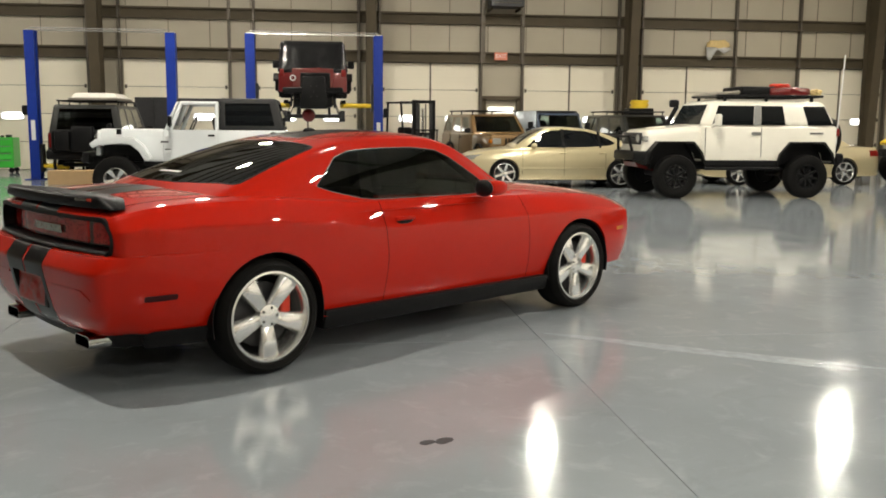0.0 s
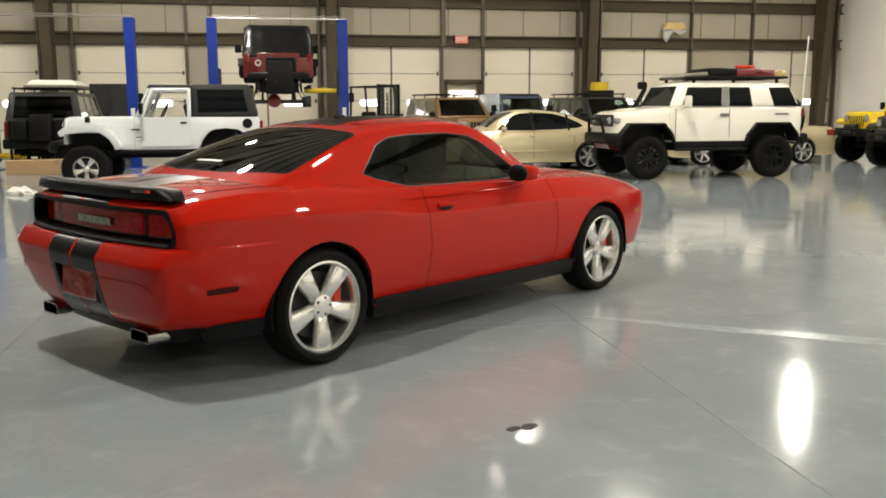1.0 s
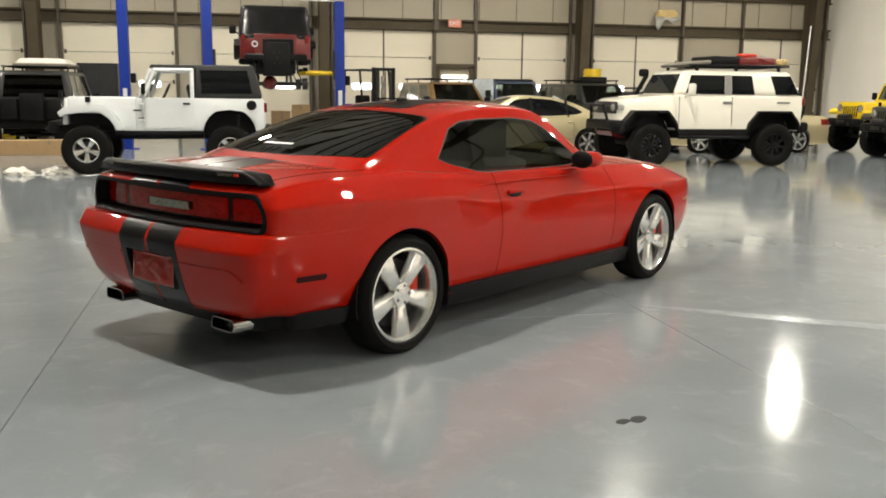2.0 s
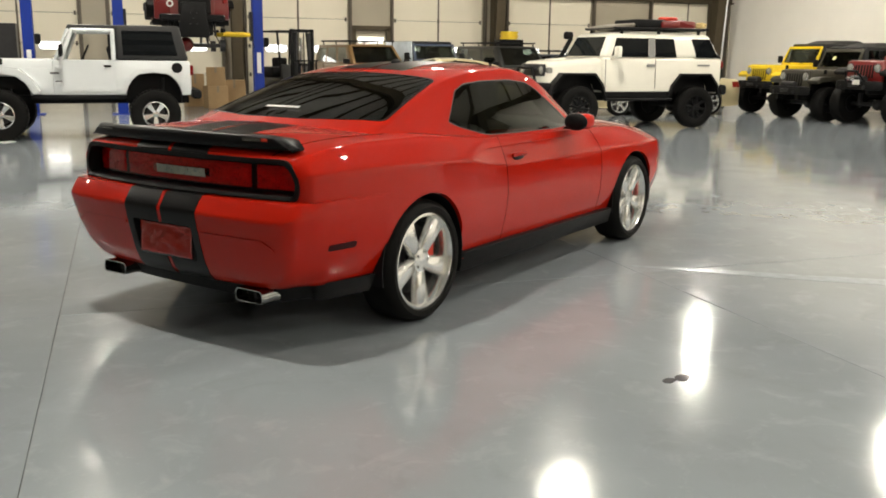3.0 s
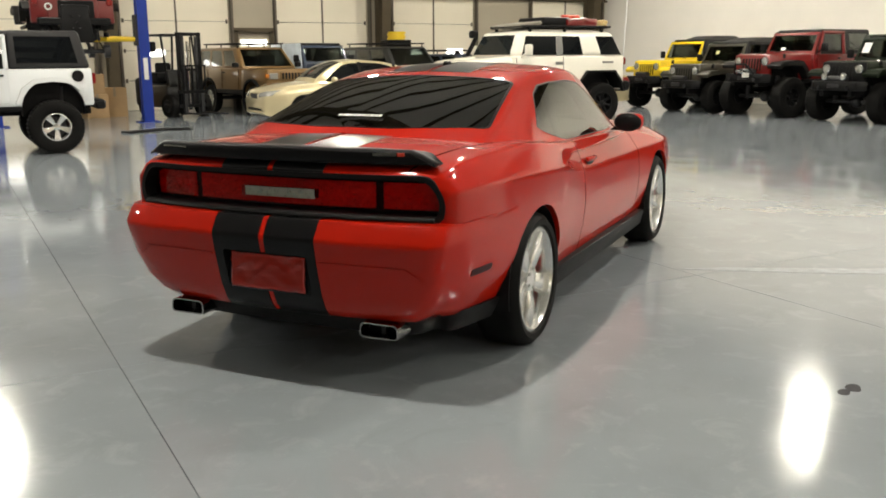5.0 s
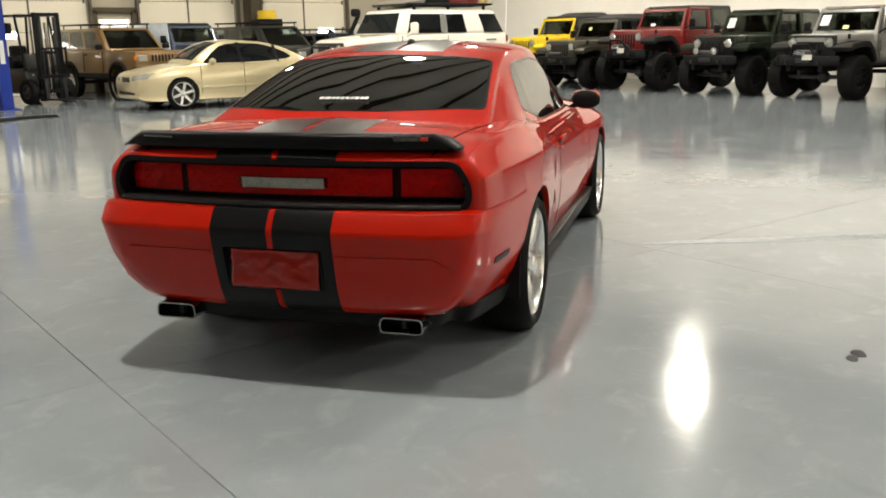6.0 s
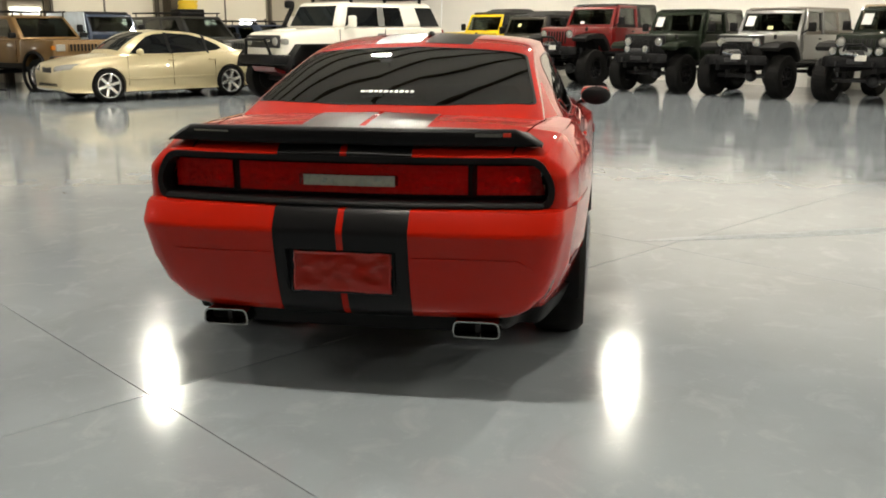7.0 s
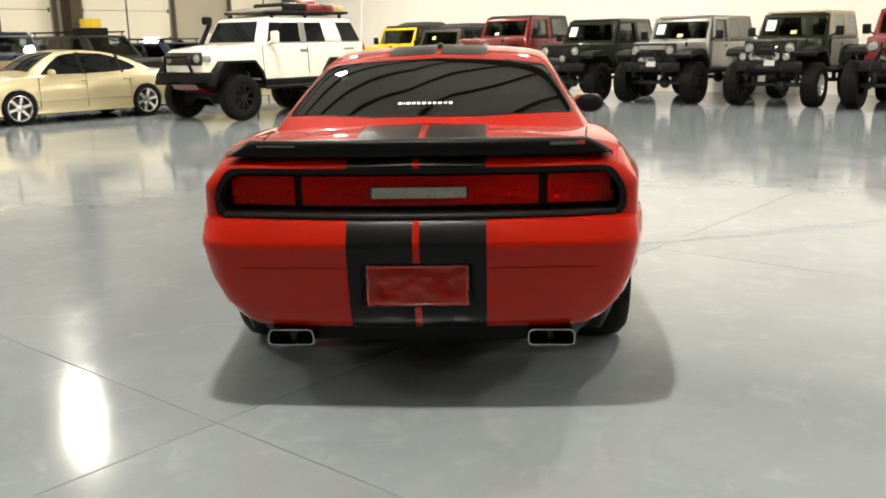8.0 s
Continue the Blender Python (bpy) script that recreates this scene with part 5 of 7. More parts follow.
        part("dashboard", up(box(0.2, 2 * w - 0.12, 0.12, cowl - 0.22, 0, zb - 0.01, bevel=0.03)), M_BLACK, j)
        part("steering_wheel", up(moved(lathe([(0.17, -0.012), (0.195, -0.012), (0.195, 0.012), (0.17, 0.012)], 20, "x"), pose(cowl - 0.45, 0.36, zb + 0.1, 0, -25, 0))), M_BLACK, j)
    for s in (-1, 1):
        x0, x1 = (tx0, cowl - 1.02) if open_window else (tx0, cowl - 0.28)
        q = [(x0, s * (w - 0.02), zb), (x1, s * (w - 0.02), zb), (x1 - (0 if open_window else 0.06), s * (w - 0.1), tz), (x0 + 0.14, s * (w - 0.1), tz)]
        q = q if s < 0 else [q[1], q[0], q[3], q[2]]
        spans = ((0.14, 0.9),) if open_window else (((0.06, 0.46), (0.52, 0.95)) if wheelbase < 2.7 else ((0.05, 0.3), (0.35, 0.63), (0.67, 0.96)))
        for a, b in spans:
            a, b = (a, b) if s < 0 else (1 - b, 1 - a)
            part("side_window", up(quad_panel(q, a, b, 0.14, 0.84, 0.004 if open_window else -0.006, 0.02 if open_window else 0.006, 0.003 if open_window else 0)), M_GLASS if open_window else M_PANE_JEEP, j)
    q = [(tx0, w - 0.02, zb), (tx0, -w + 0.02, zb), (tx0 + 0.14, -w + 0.1, tz), (tx0 + 0.14, w - 0.1, tz)]
    part("tailgate", up(box(0.03, 1.0, zb - zf - 0.12, back - 0.012, 0, (zb + zf) / 2 + 0.01, bevel=0.012)), paint, j)
    if ground:
        part("carrier_plate", up(box(0.05, 0.72, 0.36, back - 0.04, -0.06, zb - 0.33, bevel=0.05)), M_BLACK, j)
        part("emblem", up(moved(lathe([(0.045, -0.01), (0.075, -0.01), (0.075, 0.01), (0.045, 0.01)], 18, "x"), Matrix.Translation((back - 0.035, 0.48, zb - 0.28)))), M_WHITE, j)
    part("rear_window", up(quad_panel(q, 0.14, 0.86, 0.12, 0.84, 0.006 if open_window else -0.006, 0.02 if open_window else 0.006, 0.004 if open_window else 0)), M_GLASS if open_window else M_PANE_JEEP, j)
    # bumpers
    fb = part("front_bumper", up(hexa(rect(f + 0.5, f + 0.68, 0.72, 0.56 + B * 0.8, 0.55), rect(f + 0.5, f + 0.66, 0.72, 0.76 + B * 0.8, 0.55), 0.025)), M_BLACK, j)
    part("frame_horn", up(joined(box(0.5, 0.08, 0.12, f + 0.35, 0.36, 0.62 + B * 0.8), box(0.5, 0.08, 0.12, f + 0.35, -0.36, 0.62 + B * 0.8))), M_BLACK, j)
    if bumper == "stinger":
        part("hoop", up(joined(rod((f + 0.62, -0.3, 0.74 + B * 0.8), (f + 0.78, -0.16, 0.98 + B * 0.8), 0.026), rod((f + 0.78, -0.16, 0.98 + B * 0.8), (f + 0.78, 0.16, 0.98 + B * 0.8), 0.026), rod((f + 0.78, 0.16, 0.98 + B * 0.8), (f + 0.62, 0.3, 0.74 + B * 0.8), 0.026))), M_BLACK, fb)
    if bumper in ("stinger", "winch"):
        part("winch", up(rod((f + 0.55, -0.22, 0.8 + B * 0.8), (f + 0.55, 0.22, 0.8 + B * 0.8), 0.075, 14)), M_DARKMETAL, fb)
        part("fairlead", up(box(0.03, 0.3, 0.09, f + 0.69, 0, 0.66 + B * 0.8, bevel=0.008)), M_DARKMETAL, fb)
    for s in (-1, 1):
        part("shackle", up(moved(lathe([(0.022, -0.01), (0.042, -0.01), (0.042, 0.01), (0.022, 0.01)], 12, "y"), Matrix.Translation((f + 0.71, s * 0.36, 0.62 + B * 0.8)))), M_DARKMETAL, fb)
        for k in range(lights):
            ring_lamp(fb, f + 0.68, s * (0.24 + 0.2 * k), 0.86 + B * 0.8 + G, 0.07, 1, name="driving_lamp")
    part("rear_bumper", up(box(0.16, 1.45, 0.15, back - 0.1, 0, 0.6 + B * 0.8, bevel=0.03)), M_BLACK, j)
    # running gear
    for x in (f, r):
        part("axle", joined(rod((x, -0.68, tyre + G * 0), (x, 0.68, tyre + G * 0), 0.045), ball(x, 0.12, tyre, 0.13, 0.13, 0.13)) if not G else up(joined(rod((x, -0.68, tyre - 0.28), (x, 0.68, tyre - 0.28), 0.045), ball(x, 0.12, tyre - 0.28, 0.13, 0.13, 0.13))), M_DARKMETAL, j)
        for s in (-1, 1):
            zz = tyre if not G else G + tyre - 0.28
            wheel(j, x, s * (w + 0.02), tyre, tyre_width, rim, s, style, rim_mat, 40, z=zz, bolts=bolts) if not G else part("brake_drum", up(moved(lathe([(0.02, -0.06), (0.14, -0.06), (0.14, 0.06), (0.02, 0.06)], 20), Matrix.Translation((x, s * 0.72, tyre - 0.28)))), M_DARKMETAL, j)
            part("spring", up(rod((x, s * 0.45, 0.42), (x, s * 0.45, 0.75 + B), 0.05, 10)), M_DARKMETAL, j)
            part("shock", up(rod((x - 0.12, s * 0.55, 0.38), (x - 0.16, s * 0.5, 0.85 + B), 0.025, 8)), M_DARKMETAL, j)
    part("chassis", up(joined(box(wheelbase + 1.2, 0.09, 0.14, 0, 0.36, zf - 0.08), box(wheelbase + 1.2, 0.09, 0.14, 0, -0.36, zf - 0.08), box(0.3, 0.7, 0.1, 0, 0, zf - 0.08))), M_BLACK, j)
    if spare:
        sp = wheel(j, 0, 0, tyre * 0.95, 0.26, rim, -1, style, rim_mat, 22, name="spare_wheel")
        sp.matrix_local = pose(back - 0.2, 0.05, 1.05 + B + G, 0, 0, -90)
    return j


# ---- box-shaped estates ----
def estate(name, label, m, paint, length=4.25, width=0.86, height=1.72, wheelbase=2.58, tyre=0.36, lift=0.1, rack=True, hatch_carrier=False, rim_mat=None, roof_mat=None, group="", cladding=None, snorkel=False, style="eight"):
    c = thing(name, label, "car", m, group)
    f, r = wheelbase / 2, -wheelbase / 2
    x1 = f + 0.72
    x0 = x1 - length
    z0, zb, zt = 0.42 + lift, 1.06 + lift, height + lift
    w = width
    cowl = f - 0.6
    clad = cladding or M_BLACK
    low = hexa(rect(x0, cowl, w, z0), rect(x0, cowl, w - 0.02, zb), 0.05, 3)
    bonnet = hexa(rect(cowl - 0.05, x1, w, z0, w - 0.06), rect(cowl - 0.05, x1, w - 0.03, zb - 0.02, w - 0.1), 0.06, 3)
    for s in (-1, 1):
        low = boolean(low, rod((r, s * (w - 0.3), tyre + 0.06), (r, s * 1.3, tyre + 0.06), tyre + 0.08, 28), "DIFFERENCE")
        bonnet = boolean(bonnet, rod((f, s * (w - 0.3), tyre + 0.06), (f, s * 1.3, tyre + 0.06), tyre + 0.08, 28), "DIFFERENCE")
    part("body", low, paint, c)
    part("bonnet", bonnet, paint, c)
    hi_l, hi_h = rect(x0 + 0.02, cowl + 0.05, w - 0.04, zb - 0.02), rect(x0 + 0.12, cowl - 0.5, w - 0.16, zt)
    part("roof", hollow_top(hi_l, hi_h, 0.05, (0.07, 0.1, 0.9), ((0.05, 0.3), (0.34, 0.6), (0.64, 0.9)), 0.12, 0.86, 0.1, (0.12, 0.86)), roof_mat or paint, c)
    for s in (-1, 1):
        part("seat", joined(box(0.12, 0.5, 0.5, cowl - 0.85, s * 0.38, zb + 0.1, bevel=0.05, rot=(0, 12, 0)), box(0.09, 0.26, 0.18, cowl - 0.93, s * 0.38, zb + 0.42, bevel=0.04)), M_BLACK, c)
    part("rear_seat", box(0.14, 1.2, 0.42, cowl - 1.75, 0, zb + 0.1, bevel=0.05, rot=(0, 12, 0)), M_BLACK, c)
    part("dashboard", box(0.3, 2 * w - 0.24, 0.1, cowl - 0.2, 0, zb + 0.0, bevel=0.03), M_BLACK, c)
    q = [hi_l[1], hi_l[2], hi_h[2], hi_h[1]]
    part("windscreen", quad_panel(q, 0.065, 0.935, 0.09, 0.91, -0.006, 0.006), M_PANE_JEEP, c)
    q = [hi_l[3], hi_l[0], hi_h[0], hi_h[3]]
    part("rear_window", quad_panel(q, 0.1, 0.9, 0.12, 0.86, -0.006, 0.006), M_PANE_DARK, c)
    for s in (-1, 1):
        q = [hi_l[0], hi_l[1], hi_h[1], hi_h[0]] if s < 0 else [hi_l[2], hi_l[3], hi_h[3], hi_h[2]]
        for a, b in ((0.05, 0.3), (0.34, 0.6), (0.64, 0.9)):
            a, b = (a, b) if s < 0 else (1 - b, 1 - a)
            part("side_window", quad_panel(q, a, b, 0.12, 0.86, -0.006, 0.006), M_PANE_JEEP, c)
        part("mirror", box(0.1, 0.18, 0.13, cowl - 0.1, s * (w + 0.08), zb + 0.08, bevel=0.03, seg=2), M_BLACK, c)
        part("sill", box(wheelbase - 0.9, 0.05, 0.12, 0, s * (w - 0.02), z0 + 0.02, bevel=0.015), clad, c)
        for x in (f, r):
            part("wheel_arch", moved(lathe([(tyre + 0.075, -0.03), (tyre + 0.13, -0.03), (tyre + 0.13, 0.03), (tyre + 0.075, 0.03)], 28), Matrix.Translation((x, s * w, tyre + 0.06))), clad, c)
            wheel(c, x, s * (w - 0.13), tyre, 0.24, tyre * 0.6, s, style, rim_mat or M_ALLOY, 24)
        part("headlamp", box(0.05, 0.24, 0.16, x1 - 0.01, s * (w - 0.28), zb - 0.2, bevel=0.015), M_LAMPGLASS, c)
        part("turn_lamp", box(0.06, 0.1, 0.1, x1 - 0.03, s * (w - 0.1), zb - 0.2, bevel=0.012), M_AMBER, c)
        part("tail_lamp", box(0.05, 0.14, 0.34, x0 + 0.0, s * (w - 0.12), zb - 0.2, bevel=0.012), M_LENS, c)
        part("door_handle", box(0.14, 0.03, 0.035, cowl - 1.0, s * w, zb - 0.12, bevel=0.01), M_BLACK, c)
        for gx in (cowl - 0.12, cowl - 1.12, cowl - 2.02):
            part("door_gap", box(0.008, 0.01, zb - z0 - 0.12, gx, s * (w - 0.004), (zb + z0) / 2 + 0.03, rot=(s * 1.6, 0, 0)), M_GAP, c)
    g = part("grille", box(0.05, 0.78, 0.2, x1 - 0.005, 0, zb - 0.2, bevel=0.01), paint, c)
    for k in range(8):
        part("grille_slot", box(0.03, 0.055, 0.16, x1 + 0.012, (k - 3.5) * 0.092, zb - 0.2, bevel=0.006), M_BLACK, g)
    part("front_bumper", box(0.2, 2 * w + 0.02, 0.24, x1 + 0.03, 0, z0 + 0.14, bevel=0.05, seg=2), clad, c)
    part("rear_bumper", box(0.2, 2 * w + 0.02, 0.24, x0 - 0.03, 0, z0 + 0.1, bevel=0.05, seg=2), clad, c)
    part("underbody", box(length - 0.6, 1.2, 0.16, (x0 + x1) / 2, 0, z0 - 0.02), M_BLACK, c)
    for x in (f, r):
        part("axle", rod((x, -0.7, tyre), (x, 0.7, tyre), 0.05), M_DARKMETAL, c)
    if rack:
        rk = part("roof_rack", rod((x0 + 0.3, -w + 0.2, zt + 0.1), (x0 + 2.5, -w + 0.2, zt + 0.1), 0.02, 8), M_BLACK, c)
        part("rack_rail", rod((x0 + 0.3, w - 0.2, zt + 0.1), (x0 + 2.5, w - 0.2, zt + 0.1), 0.02, 8), M_BLACK, rk)
        for k in range(8):
            part("rack_bar", rod((x0 + 0.35 + 0.3 * k, -w + 0.22, zt + 0.1), (x0 + 0.35 + 0.3 * k, w - 0.22, zt + 0.1), 0.014, 8), M_BLACK, rk)
        for fx in (x0 + 0.45, x0 + 1.4, x0 + 2.4):
            for s in (-1, 1):
                part("rack_foot", rod((fx, s * (w - 0.2), zt - 0.03), (fx, s * (w - 0.2), zt + 0.1), 0.018, 8), M_BLACK, rk)
    if hatch_carrier:
        part("carrier", joined(box(0.12, 1.5, 0.5, x0 - 0.14, 0, 0.84 + lift, bevel=0.03), box(0.1, 0.1, 0.75, x0 - 0.12, -0.6, 0.9 + lift, bevel=0.02)), M_BLACK, c, "black swing-out rear carrier")
        part("carrier_box", box(0.26, 0.5, 0.62, x0 - 0.24, 0.0, 0.9 + lift, bevel=0.05, seg=2), M_BLACK, c)
        for s in (-1, 1):
            part("fuel_can", box(0.18, 0.34, 0.46, x0 - 0.24, s * 0.47, 0.86 + lift, bevel=0.05, seg=2), M_BLACK, c)
    if snorkel:
        part("snorkel", joined(rod((cowl - 0.02, w - 0.02, zb - 0.1), (cowl - 0.5, w - 0.12, zt - 0.02), 0.04), rod((cowl - 0.5, w - 0.12, zt - 0.04), (cowl - 0.5, w - 0.12, zt + 0.2), 0.045), box(0.2, 0.13, 0.13, cowl - 0.45, w - 0.12, zt + 0.24, bevel=0.03)), M_BLACK, c)
    return c


# ---- four-door saloons ----
def saloon(name, label, m, paint):
    c = thing(name, label, "car", m)
    T = (-2.42, -2.38, -2.25, -1.8, -1.4, -0.8, 0.0, 0.8, 1.4, 1.8, 2.06, 2.22, 2.29)
    tab = dict(
        zc=(0.7, 0.88, 0.98, 1.02, 1.02, 1.0, 0.98, 0.98, 0.955, 0.9, 0.84, 0.795, 0.7),
        zt=(0.68, 0.85, 0.94, 0.96, 0.96, 0.94, 0.92, 0.915, 0.9, 0.86, 0.8, 0.745, 0.66),
        tw=(0.6, 0.68, 0.73, 0.78, 0.8, 0.8, 0.8, 0.79, 0.77, 0.74, 0.69, 0.62, 0.52),
        mw=(0.64, 0.76, 0.84, 0.89, 0.9, 0.9, 0.9, 0.9, 0.89, 0.87, 0.82, 0.74, 0.64),
        zb=(0.34, 0.28, 0.24, 0.22, 0.21, 0.2, 0.2, 0.2, 0.2, 0.2, 0.21, 0.23, 0.28),
    )

    def low(x):
        g = {k: smooth_table(T, v, x) for k, v in tab.items()}
        return [(0, g["zb"]), (g["mw"] * 0.93, g["zb"]), (g["mw"] * 0.97, g["zb"] + 0.05), (g["mw"], 0.56), (g["mw"] - 0.02, 0.74 if g["zt"] > 0.8 else g["zt"] - 0.05), (g["tw"] + 0.02, g["zt"] - 0.02), (g["tw"] - 0.05, g["zt"] + 0.01), (g["tw"] * 0.5, (g["zt"] + g["zc"]) / 2 + 0.01), (0, g["zc"])]
    shell = loft([-2.42, -2.4, -2.38, -2.32] + [round(-2.25 + 0.15 * k, 3) for k in range(30)] + [2.19, 2.25, 2.29], low, 3)
    for x in (-1.4, 1.4):
        for s in (-1, 1):
            shell = boolean(shell, rod((x, s * 0.6, 0.34), (x, s * 1.2, 0.34), 0.36, 32), "DIFFERENCE")
    whole = shell.copy()
    C = (-1.75, -1.4, -1.0, -0.6, 0.0, 0.3, 0.6, 0.95, 1.15)
    ct = dict(zr=(1.0, 1.17, 1.32, 1.4, 1.44, 1.42, 1.33, 1.12, 0.96), ew=(0.62, 0.6, 0.58, 0.57, 0.58, 0.59, 0.6, 0.63, 0.64), bw=(0.74, 0.77, 0.79, 0.79, 0.79, 0.78, 0.77, 0.75, 0.72))

    def top(x):
        g = {k: smooth_table(C, v, x) for k, v in ct.items()}
        ze = g["zr"] - 0.05
        l = lambda t: (g["bw"] + (g["ew"] - g["bw"]) * t, 0.88 + (ze - 0.88) * t)
        return [(0, 0.88), (g["bw"], 0.88), l(0.4), l(0.8), (g["ew"], ze), (g["ew"] - 0.06, ze + 0.025), (g["ew"] * 0.5, g["zr"] - 0.008), (0, g["zr"])]
    cab = loft([round(-1.75 + 0.1 * k, 3) for k in range(30)], top, 3)
    solid = cab.copy()
    part("body", shell, paint, c, smooth=35)
    part("roof", cab, paint, c, smooth=35)
    for s in (-1, 1):
        glass = rounded([(0.86, 0.955), (0.62, 1.16), (0.42, 1.3), (0.25, 1.345), (-0.1, 1.362), (-0.55, 1.335), (-0.9, 1.25), (-1.2, 1.12), (-1.3, 1.045), (-1.15, 1.0), (-0.6, 0.965), (0.1, 0.95)], 0.02)
        pane = part("side_window", boolean(grown(solid, 0.004), prism(glass, 0.4 * s, 1.1 * s, "y"), "INTERSECT"), M_GLASS, c, smooth=30)
        for o in ([(-0.07, 0.94), (0.0, 0.94), (0.03, 1.38), (-0.05, 1.38)], [(-0.93, 0.94), (-0.88, 0.94), (-0.86, 1.38), (-0.94, 1.38)]):
            part("window_pillar", boolean(grown(solid, 0.006), prism(o, 0.4 * s, 1.1 * s, "y"), "INTERSECT"), M_TRIM, pane, smooth=30)
        part("mirror", ball(0.72, s * 0.93, 0.99, 0.07, 0.11, 0.07, 14), paint, c)
        lampo = part("headlamp", boolean(grown(whole, 0.006), prism(rounded([(0.36 * s, 0.62), (0.8 * s, 0.67), (0.8 * s, 0.79), (0.36 * s, 0.72)], 0.025), 1.86, 2.6, "x"), "INTERSECT"), M_LAMPGLASS, c, smooth=30)
        for by in (0.44, 0.56, 0.67):
            part("bulb_cup", ball(2.27 - (by - 0.3) * 0.62, s * by, 0.675 + 0.06 * (by - 0.36), 0.03, 0.045, 0.04, 12), M_CHROME, lampo)
        part("tail_lamp", boolean(grown(whole, 0.006), prism(rounded([(0.44 * s, 0.72), (0.9 * s, 0.74), (0.9 * s, 0.88), (0.44 * s, 0.9)], 0.025), -2.6, -2.08, "x"), "INTERSECT"), M_LENS, c, smooth=30)
        part("fog_lamp", box(0.04, 0.12, 0.06, 2.22, s * 0.55, 0.38, bevel=0.01), M_LAMPGLASS, c)
        part("side_trim", box(2.0, 0.02, 0.05, 0, s * 0.905, 0.46, bevel=0.006), paint, c)
        for hx in (0.0, -0.95):
            part("door_handle", box(0.16, 0.03, 0.03, hx - 0.0, s * 0.885, 0.82, bevel=0.01), paint, c)
        for gx, l in ((0.98, 0.6), (-0.02, 0.65), (-1.02, 0.4)):
            part("door_gap", box(0.004, 0.012, l, gx, s * 0.894, 0.62), M_GAP, c)
        for x in (-1.4, 1.4):
            wheel(c, x, s * 0.795, 0.335, 0.22, 0.25, s, "six", M_ALLOY)
    for o in ([(1.05, -0.6), (1.05, 0.6), (0.42, 0.52), (0.42, -0.52)], [(-1.65, 0.56), (-1.65, -0.56), (-0.95, -0.5), (-0.95, 0.5)]):
        part("screen", boolean(grown(solid, 0.004), prism(o, 0.8, 1.6, "z"), "INTERSECT"), M_GLASS_CLEAR, c, smooth=30)
    part("grille", box(0.05, 0.5, 0.13, 2.268, 0, 0.645, bevel=0.03, seg=2), M_DARKMETAL, c)
    part("bumper_slot", box(0.05, 1.0, 0.1, 2.265, 0, 0.36, bevel=0.02), M_BLACK, c)
    part("underbody", box(4.0, 1.3, 0.12, 0, 0, 0.23), M_BLACK, c)
    return c


